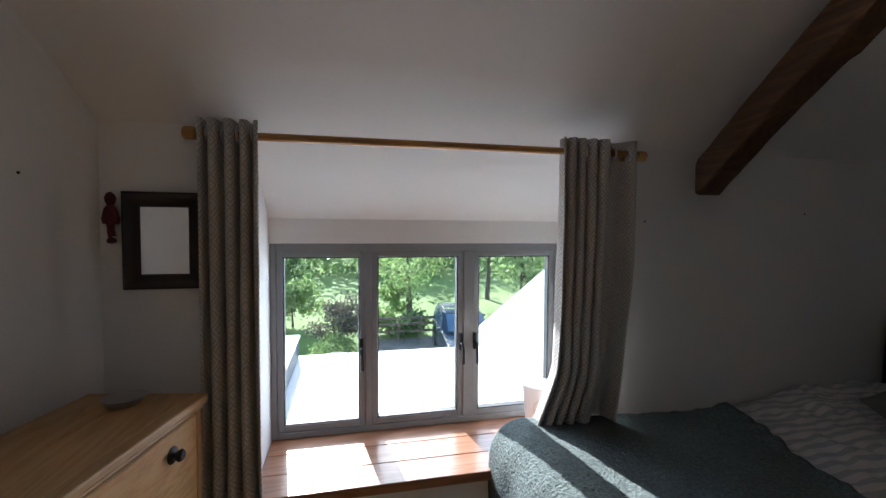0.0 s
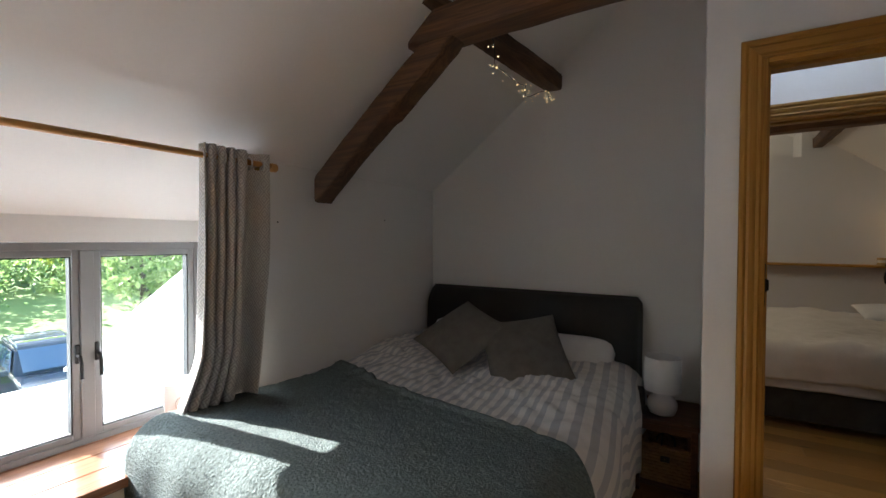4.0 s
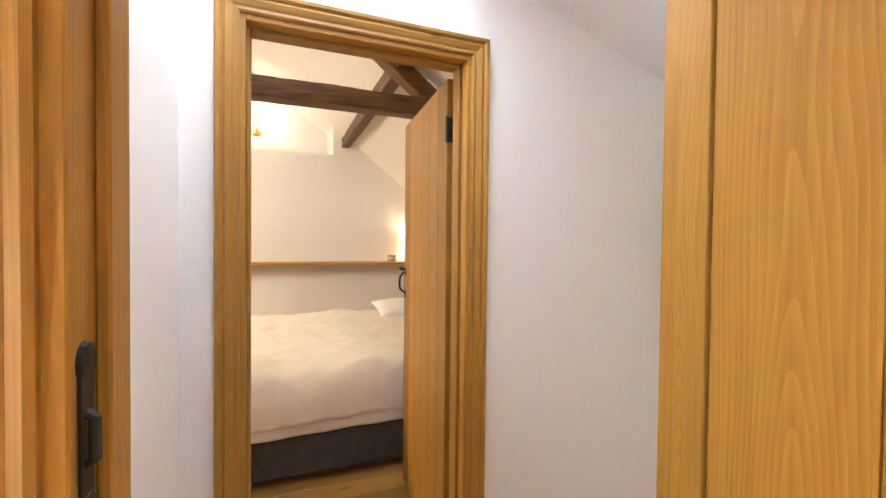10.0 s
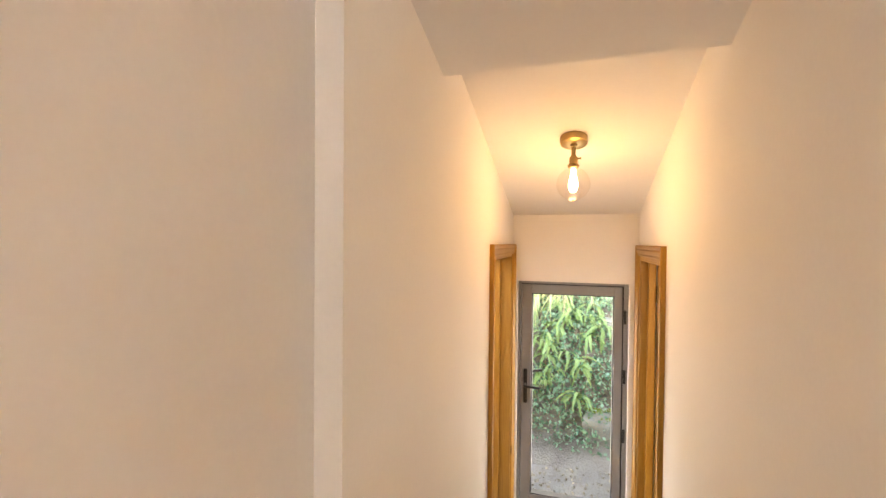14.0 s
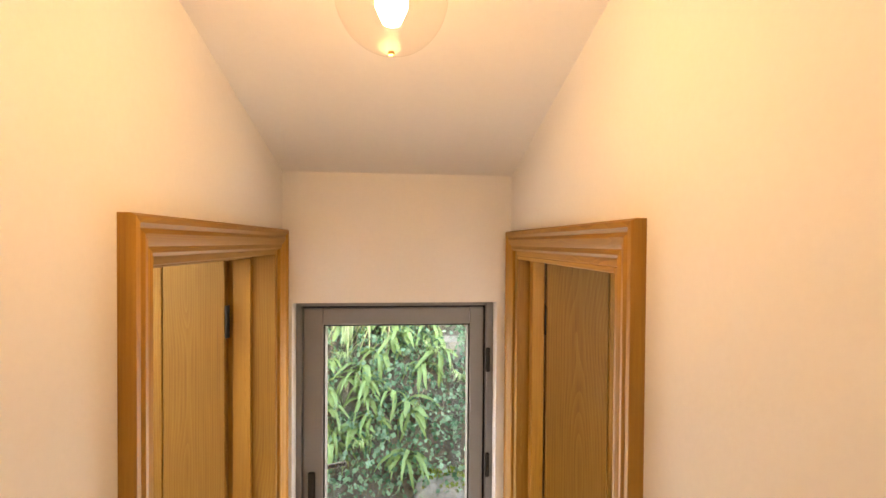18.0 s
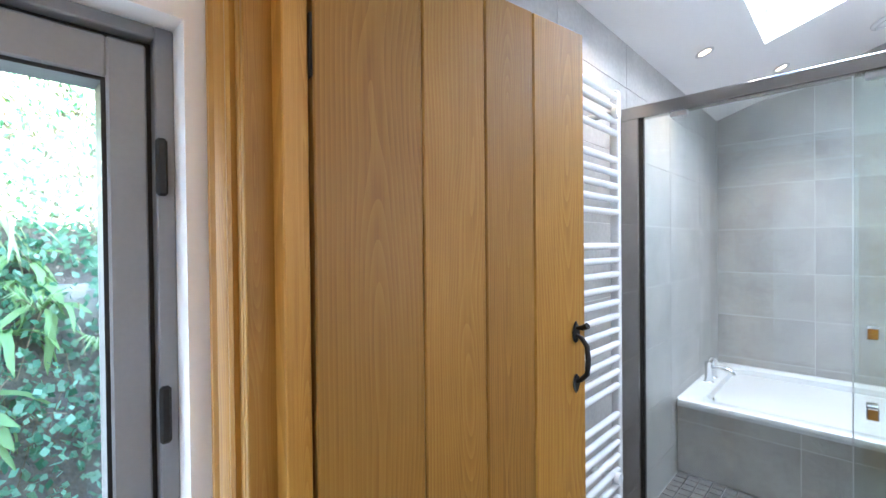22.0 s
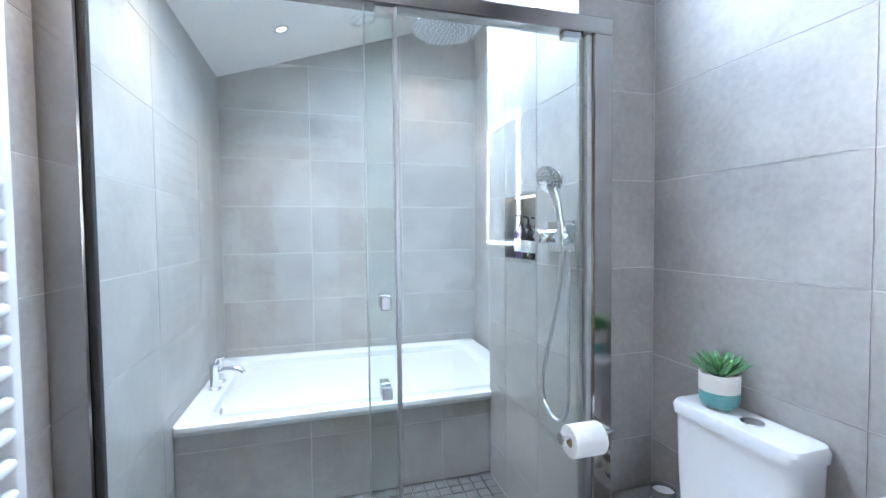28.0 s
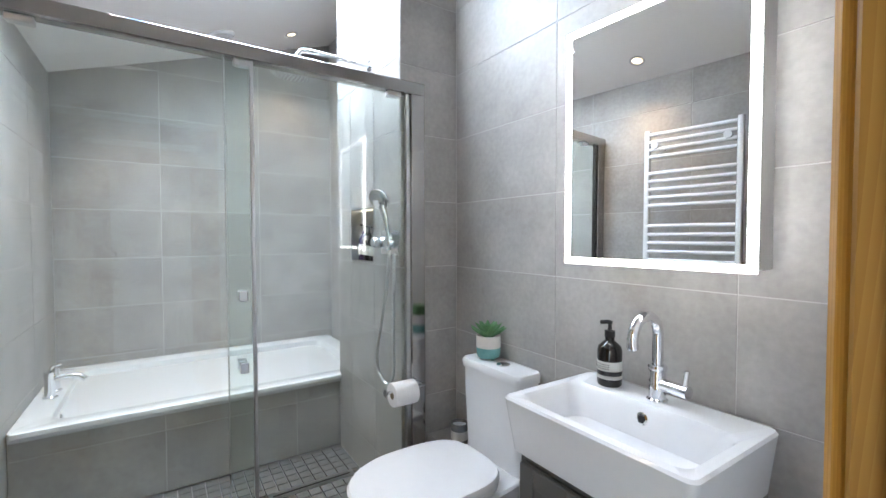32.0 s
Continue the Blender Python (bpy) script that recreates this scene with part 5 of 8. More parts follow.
# stairs down to the lower hall
st = tagged(new("stairs_hall"), "short flight of oak steps down the hallway", "stairs", kind="structure")
st.matrix_basis = pose(2.6, -3.8, LOW)
for i in range(3):
    z = -(i + 1) * 0.58 / 3
    y = -3.45 - i * 0.25
    part("riser", box(bm_new(), 2.202, y - 0.018, z + 0.0, 2.988, y, z + 0.58 / 3 - 0.022), M_OAK_X, st)
    if i < 2:
        part("tread", box(bm_new(), 2.202, y - 0.268, z - 0.022, 2.988, y - 0.0185, z, 0.004), M_OAK_X, st)

# ---- bathroom ----
M_VANITY = mottled("dark_grey_vanity_paint", (0.075, 0.072, 0.066), (0.10, 0.096, 0.09), 0.45, 6, 120)
M_PAPER = mottled("white_tissue", (0.75, 0.74, 0.73), (0.80, 0.79, 0.78), 0.95, 30, 300, 0.001)
M_BOTTLE = plain("dark_brown_bottle", (0.010, 0.008, 0.007), 0.12)
M_LABEL = mottled("cream_label", (0.55, 0.54, 0.50), (0.62, 0.61, 0.57), 0.7, 20, 200)
M_INK = plain("label_ink", (0.03, 0.03, 0.03), 0.7)
M_POT_TEAL = mottled("teal_glaze", (0.10, 0.30, 0.29), (0.20, 0.42, 0.40), 0.5, 40, 200, 0.001)
M_POT_WHITE = mottled("cream_glaze", (0.68, 0.65, 0.60), (0.75, 0.72, 0.68), 0.5, 20, 150)
M_SUCC = mottled("succulent_green", (0.07, 0.20, 0.075), (0.17, 0.36, 0.15), 0.5, 20, 90)
M_PURPLE = plain("dark_purple_bottle", (0.035, 0.02, 0.06), 0.2)

# shower screen
scr = thing("shower_screen", "sliding glass shower screen with polished chrome rail and posts", "shower screen", 0.578, -4.4, LOW)
part("post", box(bm_new(), 0.556, -3.757, LOW, 0.600, -3.688, 1.278, 0.004), M_RAIL, scr)
part("post_channel", box(bm_new(), 0.570, -3.775, LOW, 0.590, -3.757, 1.225, 0.002), M_STEEL, scr)
part("post", box(bm_new(), 0.556, BS, LOW, 0.600, -5.100, 1.278, 0.004), M_RAIL, scr)
part("post_channel", box(bm_new(), 0.570, -5.100, LOW, 0.590, -5.084, 1.225, 0.002), M_SEAL, scr)
part("rail", box(bm_new(), 0.552, BS, 1.226, 0.606, -3.690, 1.277, 0.004), M_RAIL, scr)
part("bottom_track", box(bm_new(), 0.565, -5.10, LOW, 0.593, -3.757, LOW + 0.012, 0.002), M_CHROME, scr)
fx = part("fixed_panel", box(bm_new(), 0.571, -4.455, LOW + 0.012, 0.579, -3.770, 1.228, 0.001), M_SCREEN, scr, "clear fixed glass panel")
sl = part("sliding_panel", box(bm_new(), 0.588, -5.095, LOW + 0.014, 0.596, -4.375, 1.228, 0.001), M_SCREEN, scr, "clear sliding glass door")
fx.visible_shadow = sl.visible_shadow = False
part("edge_seal", box(bm_new(), 0.583, -4.382, LOW + 0.014, 0.600, -4.370, 1.225, 0.002), M_STEEL, sl)
part("glass_edge", box(bm_new(), 0.5715, -4.459, LOW + 0.014, 0.5785, -4.4555, 1.225), M_STEEL, fx)
for z in (0.427, 0.182):
    part("knob", box(bm_new(), 0.597, -4.428, z - 0.018, 0.622, -4.400, z + 0.018, 0.003), M_CHROME, sl)
    part("knob", box(bm_new(), 0.545, -4.428, z - 0.018, 0.587, -4.400, z + 0.018, 0.003), M_CHROME, sl)
for y in (-4.40, -3.83, -4.95):
    part("roller", box(bm_new(), 0.566, y - 0.03, 1.205, 0.598, y + 0.03, 1.225, 0.003), M_STEEL, scr)

# bath with panel tiled in front
bt = thing("bathtub", "white built-in bathtub with chrome tap in a tiled alcove", "bathtub", -0.68, -4.34, LOW)
bx0, bx1, by0, by1, bz = BX0 + 0.002, -0.183, BS + 0.002, BN - 0.03, -0.160


def rounded(x0, y0, x1, y1, r, n=6):
    pts = []
    for cx, cy, a0 in ((x1 - r, y0 + r, -90), (x1 - r, y1 - r, 0), (x0 + r, y1 - r, 90), (x0 + r, y0 + r, 180)):
        for i in range(n + 1):
            a = radians(a0 + 90 * i / n)
            pts.append((cx + r * math.cos(a), cy + r * math.sin(a)))
    return pts


def bowl(bm, loops):
    rings = [[bm.verts.new((x, y, z)) for x, y in pts] for pts, z in loops]
    n = len(rings[0])
    for a, b in zip(rings, rings[1:]):
        for i in range(n):
            bm.faces.new((a[i], a[(i + 1) % n], b[(i + 1) % n], b[i]))
    bm.faces.new(rings[-1])
    bm.faces.new(rings[0][::-1])
    bmesh.ops.recalc_face_normals(bm, faces=bm.faces)
    return bm


loops = [(rounded(bx0, by0, bx1, by1, 0.012), bz - 0.045), (rounded(bx0, by0, bx1, by1, 0.012), bz - 0.004), (rounded(bx0 + 0.004, by0 + 0.004, bx1 - 0.004, by1 - 0.004, 0.014), bz),
         (rounded(bx0 + 0.075, by0 + 0.10, bx1 - 0.075, by1 - 0.09, 0.09), bz - 0.001), (rounded(bx0 + 0.088, by0 + 0.113, bx1 - 0.088, by1 - 0.103, 0.10), bz - 0.010),
         (rounded(bx0 + 0.12, by0 + 0.15, bx1 - 0.12, by1 - 0.22, 0.13), bz - 0.26), (rounded(bx0 + 0.17, by0 + 0.22, bx1 - 0.17, by1 - 0.32, 0.14), bz - 0.34)]
part("tub", bowl(bm_new(), loops), M_ACRYLIC, bt, smooth=True)
part("trim_strip", box(bm_new(), -0.186, BS + 0.014, bz - 0.026, -0.165, WET, bz - 0.002, 0.003), M_WHITE_METAL, bt, "white plastic trim strip")
part("overflow", lathe(bm_new(), [(0, 0), (0.028, 0), (0.03, 0.006), (0.024, 0.012), (0, 0.014)], 20, pose(-0.40, -5.045, bz - 0.055, -80, 0, 0)), M_CHROME, bt, smooth=True)
tp = thing("bath_tap", "chrome lever bath tap at the end of the tub", "tap", -0.60, -5.10, bz)
part("body", lathe(bm_new(), [(0, 0), (0.030, 0), (0.030, 0.006), (0.022, 0.010), (0.021, 0.105), (0.023, 0.11), (0.023, 0.128), (0, 0.13)], 20, pose(-0.60, -5.11, bz)), M_CHROME, tp, smooth=True)
part("spout", tube(bm_new(), [(-0.60, -5.11, bz + 0.085), (-0.60, -5.06, bz + 0.098), (-0.60, -5.00, bz + 0.095), (-0.60, -4.975, bz + 0.07)], 0.014, 12), M_CHROME, tp, smooth=True)
part("lever", tube(bm_new(), [(-0.60, -5.11, bz + 0.125), (-0.60, -5.10, bz + 0.155), (-0.60, -5.065, bz + 0.162)], 0.006, 8), M_CHROME, tp, smooth=True)
part("body", lathe(bm_new(), [(0, 0), (0.028, 0), (0.028, 0.006), (0.02, 0.010), (0.020, 0.12), (0, 0.125)], 20, pose(-0.72, -5.11, bz)), M_CHROME, tp, smooth=True)

# shower fittings
vs_ = thing("shower_valve", "chrome shower valve plate with two round controls", "shower valve", 0.45, WET, 0.60)
part("plate", box(bm_new(), 0.385, WET - 0.008, 0.545, 0.555, WET, 0.655, 0.004), M_CHROME, vs_)
for x in (0.372, 0.512):
    part("control", lathe(bm_new(), [(0, 0), (0.024, 0), (0.026, 0.01), (0.026, 0.04), (0.022, 0.045), (0, 0.046)], 20, pose(x + 0.02, WET - 0.008, 0.60, 90, 0, 0)), M_CHROME, vs_, smooth=True)
    part("lever", tube(bm_new(), [(x + 0.02, WET - 0.035, 0.60), (x + 0.02 - 0.045, WET - 0.04, 0.60)], 0.006, 8), M_CHROME, vs_)
hs = thing("hand_shower", "chrome hand shower with a ribbed hose on a wall holder", "hand shower", 0.40, WET - 0.03, 0.60)
part("holder", lathe(bm_new(), [(0, 0), (0.018, 0), (0.018, 0.04), (0, 0.045)], 14, pose(0.542, WET, 0.625, 90, 0, 0)), M_CHROME, hs, smooth=True)
part("handle", tube(bm_new(), [(0.545, WET - 0.045, 0.57), (0.545, WET - 0.050, 0.64), (0.542, WET - 0.060, 0.71), (0.536, WET - 0.072, 0.755)], 0.013, 12, radii=[0.010, 0.012, 0.014, 0.017]), M_CHROME, hs, smooth=True)
m_h = look((0.530, WET - 0.080, 0.785), (0.80, WET - 0.66, 0.45))
part("head", lathe(bm_new(), [(0, -0.012), (0.040, -0.014), (0.048, -0.008), (0.046, 0.008), (0.02, 0.022), (0, 0.024)], 28, m_h), M_CHROME, hs, smooth=True)
bm = bm_new()
for r, n in ((0.010, 6), (0.022, 12), (0.034, 18)):
    for i in range(n):
        a = 2 * math.pi * i / n
        lathe(bm, [(0, -0.0165), (0.002, -0.0155), (0.002, -0.013)], 6, m_h @ pose(r * math.cos(a), r * math.sin(a), 0))
tagged(part("nozzles", bm, M_STEEL, hs), kind="stuff")
hp = []
CTRL = [(0.545, WET - 0.045, 0.57), (0.522, WET - 0.045, 0.42), (0.45, WET - 0.045, 0.21), (0.415, WET - 0.045, 0.09), (0.425, WET - 0.04, 0.015), (0.475, WET - 0.035, -0.02), (0.53, WET - 0.035, -0.005), (0.553, WET - 0.03, 0.06), (0.553, WET - 0.03, 0.22), (0.548, WET - 0.025, 0.42), (0.54, WET - 0.02, 0.56)]
for i in range(len(CTRL) - 1):
    p = [Vector(CTRL[max(0, min(len(CTRL) - 1, j))]) for j in (i - 1, i, i + 1, i + 2)]
    for k in range(16):
        t = k / 16
        hp.append(0.5 * (2 * p[1] + (p[2] - p[0]) * t + (2 * p[0] - 5 * p[1] + 4 * p[2] - p[3]) * t * t + (3 * p[1] - p[0] - 3 * p[2] + p[3]) * t ** 3))
part("hose", tube(bm_new(), hp, 0.007, 8, radii=[0.0078 if i % 2 else 0.0062 for i in range(len(hp))]), M_STEEL, hs, "ribbed steel hose")
oh = thing("rain_shower", "round chrome rain shower head on a wall arm", "shower head", 0.26, WET, 1.44)
part("flange", lathe(bm_new(), [(0, 0), (0.03, 0), (0.03, 0.008), (0.012, 0.014), (0, 0.014)], 20, pose(0.268, WET, 1.440, 90, 0, 0)), M_CHROME, oh, smooth=True)
part("arm", tube(bm_new(), [(0.268, WET, 1.44), (0.262, WET - 0.15, 1.446), (0.255, WET - 0.29, 1.45), (0.253, WET - 0.325, 1.444), (0.252, WET - 0.34, 1.425), (0.252, WET - 0.342, 1.37)], 0.011, 12), M_CHROME, oh, smooth=True)
part("head", lathe(bm_new(), [(0, 0), (0.118, 0.0), (0.122, 0.004), (0.118, 0.010), (0.03, 0.018), (0.016, 0.03), (0, 0.03)], 40, pose(0.252, WET - 0.342, 1.345)), M_CHROME, oh, smooth=True)
bm = bm_new()
for r, n in ((0.015, 6), (0.035, 14), (0.055, 20), (0.075, 28), (0.095, 34), (0.108, 40)):
    for i in range(n):
        a = 2 * math.pi * i / n
        lathe(bm, [(0, -0.004), (0.0022, -0.0025), (0.0022, 0.0005)], 5, pose(0.252 + r * math.cos(a), WET - 0.342 + r * math.sin(a), 1.345))
tagged(part("nozzles", bm, M_STEEL, oh), kind="stuff")

# niche with bottles
nc = tagged(new("trim_niche"), "tiled shower niche with a small light and metal edging", "niche", kind="structure")
nc.matrix_basis = pose((NX0 + NX1) / 2, WET, NZ0)
for b in ((NX0 - 0.008, NZ0 - 0.008, NX0, NZ1 + 0.008), (NX1, NZ0 - 0.008, NX1 + 0.008, NZ1 + 0.008), (NX0, NZ0 - 0.008, NX1, NZ0), (NX0, NZ1, NX1, NZ1 + 0.008)):
    part("edging", box(bm_new(), b[0], WET - 0.002, b[1], b[2], WET + 0.09, b[3]), M_STEEL, nc)
part("back", box(bm_new(), NX0, WET + 0.08, NZ0, NX1, WET + 0.089, NZ1), M_TILE, nc)
part("light_strip", box(bm_new(), NX0 + 0.03, WET + 0.035, NZ1 - 0.006, NX1 - 0.03, WET + 0.05, NZ1 - 0.001), glowing("niche_led", (1.0, 0.86, 0.66), 0.08), nc)
for x, r, h, mt, lb in ((0.075, 0.028, 0.15, M_PURPLE, "dark purple pump bottle in the shower niche"), (0.145, 0.03, 0.14, M_BOTTLE, "dark brown pump bottle in the shower niche"), (0.212, 0.028, 0.135, M_BOTTLE, "dark brown pump bottle in the shower niche")):
    bo = thing("pump_bottle", lb, "bottle", x, WET + 0.04, NZ0, "bottles in the niche")
    part("body", lathe(bm_new(), [(0, 0), (r, 0), (r, h * 0.72), (r * 0.6, h * 0.85), (r * 0.35, h * 0.9), (r * 0.35, h), (0, h)], 20, pose(x, WET + 0.04, NZ0)), mt, bo, smooth=True)
    part("label", lathe(bm_new(), [(r + 0.0006, h * 0.2), (r + 0.0008, h * 0.55)], 20, pose(x, WET + 0.04, NZ0)), M_LABEL, bo)
    part("pump", tube(bm_new(), [(x, WET + 0.04, NZ0 + h), (x, WET + 0.04, NZ0 + h + 0.03), (x, WET + 0.02, NZ0 + h + 0.034)], 0.005, 8), M_IRON, bo)

# ceiling downlights and vent
SL = math.degrees(math.atan(0.33))
for x, y in ((0.01, -4.99), (-0.735, -4.765), (-0.88, -3.87), (0.89, -4.995)):
    d = thing("downlight", "lit recessed downlight with a brushed metal ring", "downlight", x, y, ceil_bath(y), "bathroom downlights")
    m_ = pose(x, y, ceil_bath(y) - 0.001, SL, 0, 0)
    part("ring", lathe(bm_new(), [(0.026, 0.0), (0.040, -0.001), (0.043, -0.004), (0.030, -0.007), (0.026, 0.0)], 28, m_), M_STEEL, d, smooth=True)
    part("lens", lathe(bm_new(), [(0, -0.003), (0.026, -0.003), (0.026, 0.0)], 24, m_), M_SPOT, d)
    sp = lamp("downlight_lamp", "SPOT", pose(x, y, ceil_bath(y) - 0.02, 0, 0, 0), 0.95, (1.0, 0.68, 0.38), 0.02)
    sp.data.spot_size, sp.data.spot_blend = radians(100), 1.0
ve = thing("ceiling_vent", "round white extractor vent in the bathroom ceiling", "vent", -0.815, -4.315, ceil_bath(-4.315))
m_ = pose(-0.815, -4.315, ceil_bath(-4.315) - 0.001, SL, 0, 0)
part("ring", lathe(bm_new(), [(0, 0), (0.085, 0.0), (0.085, -0.006), (0.07, -0.014), (0.066, -0.008), (0.058, -0.006), (0, -0.006)], 36, m_), M_WHITE_METAL, ve, smooth=True)
part("disc", lathe(bm_new(), [(0, -0.020), (0.045, -0.019), (0.052, -0.014), (0.045, -0.010), (0, -0.010)], 32, m_), M_WHITE_METAL, ve, smooth=True)

# towel radiator
rd = thing("towel_radiator", "tall white ladder towel radiator on the tiled wall", "radiator", 1.16, -5.06, -0.28)
RAX0, RAX1, RY = 0.930, 1.390, -5.06
for x in (RAX0, RAX1):
    part("upright", box(bm_new(), x - 0.0145, RY - 0.018, -0.28, x + 0.0145, RY + 0.013, 1.247, 0.007, 3), M_WHITE_METAL, rd, smooth=True)
bars = [1.221 - 0.0424 * i for i in range(4)] + [1.000 - 0.0459 * i for i in range(5)] + [0.700 - 0.0490 * i for i in range(11)] + [0.108 - 0.0490 * i for i in range(7)]
for z in bars:
    part("bar", tube(bm_new(), [(RAX0 + 0.012, RY + 0.004, z), (RAX1 - 0.012, RY + 0.004, z)], 0.0112, 14), M_WHITE_METAL, rd, smooth=True)
for x, z in ((RAX0 + 0.05, 1.155), (RAX1 - 0.05, 1.155), (RAX0 + 0.05, -0.1), (RAX1 - 0.05, -0.1)):
    part("bracket", lathe(bm_new(), [(0, 0), (0.020, 0), (0.020, 0.018), (0.011, 0.024), (0.011, 0.148), (0, 0.148)], 16, pose(x, RY + 0.03, z, 90, 0, 0)), M_WHITE_METAL, rd, smooth=True)

# toilet
to = thing("toilet", "white close-coupled toilet with a soft-close lid", "toilet", 0.945, -3.80, LOW)
tx = 0.945
part("cistern", bowl(bm_new(), [(rounded(tx - 0.158, -3.610, tx + 0.158, -3.506, 0.03), -0.25), (rounded(tx - 0.163, -3.622, tx + 0.163, -3.506, 0.03), 0.0), (rounded(tx - 0.165, -3.624, tx + 0.165, -3.506, 0.03), 0.104)]), M_CERAMIC, to, smooth=True)
lid = part("cistern_lid", bowl(bm_new(), [(rounded(tx - 0.170, -3.630, tx + 0.170, -3.503, 0.03), 0.105), (rounded(tx - 0.172, -3.632, tx + 0.172, -3.503, 0.03), 0.128), (rounded(tx - 0.166, -3.626, tx + 0.166, -3.507, 0.028), 0.139), (rounded(tx - 0.15, -3.61, tx + 0.15, -3.52, 0.025), 0.142)]), M_CERAMIC, to, smooth=True)
part("flush_button", lathe(bm_new(), [(0, 0), (0.026, 0), (0.026, 0.004), (0.020, 0.006), (0, 0.006)], 24, pose(tx + 0.03, -3.572, 0.142)), M_CHROME, lid, smooth=True)


def egg(y_back, y_front, w, n=36):
    """Outline of a toilet seat: square behind, round in front."""
    pts = []
    for i in range(n):
        a = 2 * math.pi * i / n
        c, s = math.cos(a), math.sin(a)
        yy = (y_back + y_front) / 2 + 0.5 * (y_back - y_front) * (abs(s) ** (0.55 if s > 0 else 0.95)) * (1 if s > 0 else -1)
        xx = tx + w / 2 * math.copysign(abs(c) ** (0.62 if s > 0 else 0.9), c)
        pts.append((xx, yy))
    return pts


part("pan", bowl(bm_new(), [(egg(-3.55, -4.00, 0.24), LOW), (egg(-3.55, -4.02, 0.25), LOW + 0.1), (egg(-3.55, -4.10, 0.33), -0.33), (egg(-3.52, -4.155, 0.37), -0.235), (egg(-3.53, -4.145, 0.355), -0.228)]), M_CERAMIC, to, smooth=True)
part("seat", bowl(bm_new(), [(egg(-3.66, -4.16, 0.375), -0.226), (egg(-3.66, -4.165, 0.38), -0.216), (egg(-3.66, -4.16, 0.375), -0.207)]), M_CERAMIC, to, smooth=True)
part("lid", bowl(bm_new(), [(egg(-3.655, -4.165, 0.38), -0.205), (egg(-3.655, -4.168, 0.383), -0.190), (egg(-3.66, -4.16, 0.372), -0.181), (egg(-3.68, -4.13, 0.33), -0.178)]), M_CERAMIC, to, smooth=True)

# toilet roll on its holder
tr_ = thing("toilet_roll_holder", "chrome holder with a white toilet roll beside the screen", "toilet roll holder", 0.66, -3.80, 0.0)
part("bar", tube(bm_new(), [(0.664, -3.745, 0.006), (0.664, -3.912, 0.006)], 0.007, 10), M_CHROME, tr_, smooth=True)
part("bracket", tube(bm_new(), [(0.600, -3.735, 0.006), (0.664, -3.735, 0.006), (0.664, -3.75, 0.006)], 0.008, 10), M_CHROME, tr_, smooth=True)
part("end_disc", lathe(bm_new(), [(0, 0), (0.016, 0), (0.016, 0.005), (0, 0.005)], 18, pose(0.664, -3.910, 0.006, 90, 0, 0)), M_CHROME, tr_)
rl = thing("toilet_roll", "white toilet roll on a chrome bar", "toilet roll", 0.664, -3.835, -0.03)
part("paper", lathe(bm_new(), [(0.018, 0), (0.046, 0.0), (0.048, 0.003), (0.048, 0.100), (0.046, 0.103), (0.018, 0.103), (0.018, 0)], 32, pose(0.664, -3.782, -0.006, 90, 0, 0)), M_PAPER, rl, smooth=True)
part("core", lathe(bm_new(), [(0.0175, 0.001), (0.0175, 0.102)], 20, pose(0.664, -3.782, -0.006, 90, 0, 0)), mottled("card_core", (0.35, 0.27, 0.18), (0.42, 0.33, 0.23), 0.9), rl)

# succulent
su = thing("potted_succulent", "green succulent in a cream and teal ceramic pot", "plant", 0.875, -3.562, 0.142)
part("pot_base", lathe(bm_new(), [(0, 0.004), (0.030, 0.004), (0.042, 0.010), (0.047, 0.022), (0.048, 0.048)], 28, pose(0.875, -3.562, 0.142)), M_POT_TEAL, su, "teal textured pot base", True)
part("pot", lathe(bm_new(), [(0.048, 0.048), (0.0485, 0.093), (0.045, 0.095), (0.043, 0.080), (0, 0.080)], 28, pose(0.875, -3.562, 0.142)), M_POT_WHITE, su, "cream pot rim", True)
for i in range(3):
    a = i * 2.1
    part("foot", lathe(bm_new(), [(0, 0), (0.007, 0), (0.008, 0.008), (0, 0.008)], 10, pose(0.875 + 0.025 * math.cos(a), -3.562 + 0.025 * math.sin(a), 0.142)), M_POT_TEAL, su)
for ringn, (n, rad, lift, size) in enumerate(((10, 0.034, 0.010, 0.058), (9, 0.026, 0.022, 0.052), (7, 0.016, 0.032, 0.044), (4, 0.007, 0.040, 0.032))):
    for i in range(n):
        a = 2 * math.pi * i / n + ringn * 0.4
        tiltl = 35 + ringn * 13
        bm = bm_new()
        prof_ = [(0.0, 0.004), (0.25, 0.007), (0.5, 0.0100), (0.72, 0.0085), (0.9, 0.004), (1.0, 0.0004)]
        lathe(bm, [(w_, t_ * size) for t_, w_ in prof_], 8)
        bm.transform(Matrix.Translation((0.875 + rad * 0.3 * math.cos(a), -3.562 + rad * 0.3 * math.sin(a), 0.222 + lift * 0.5)) @ pose(0, 0, 0, 0, 0, math.degrees(a)) @ pose(0, 0, 0, 0, 90 - tiltl, 0) @ Matrix.Diagonal((0.55, 1.0, 1.35, 1)))
        part("leaf", bm, M_SUCC, su, smooth=True)

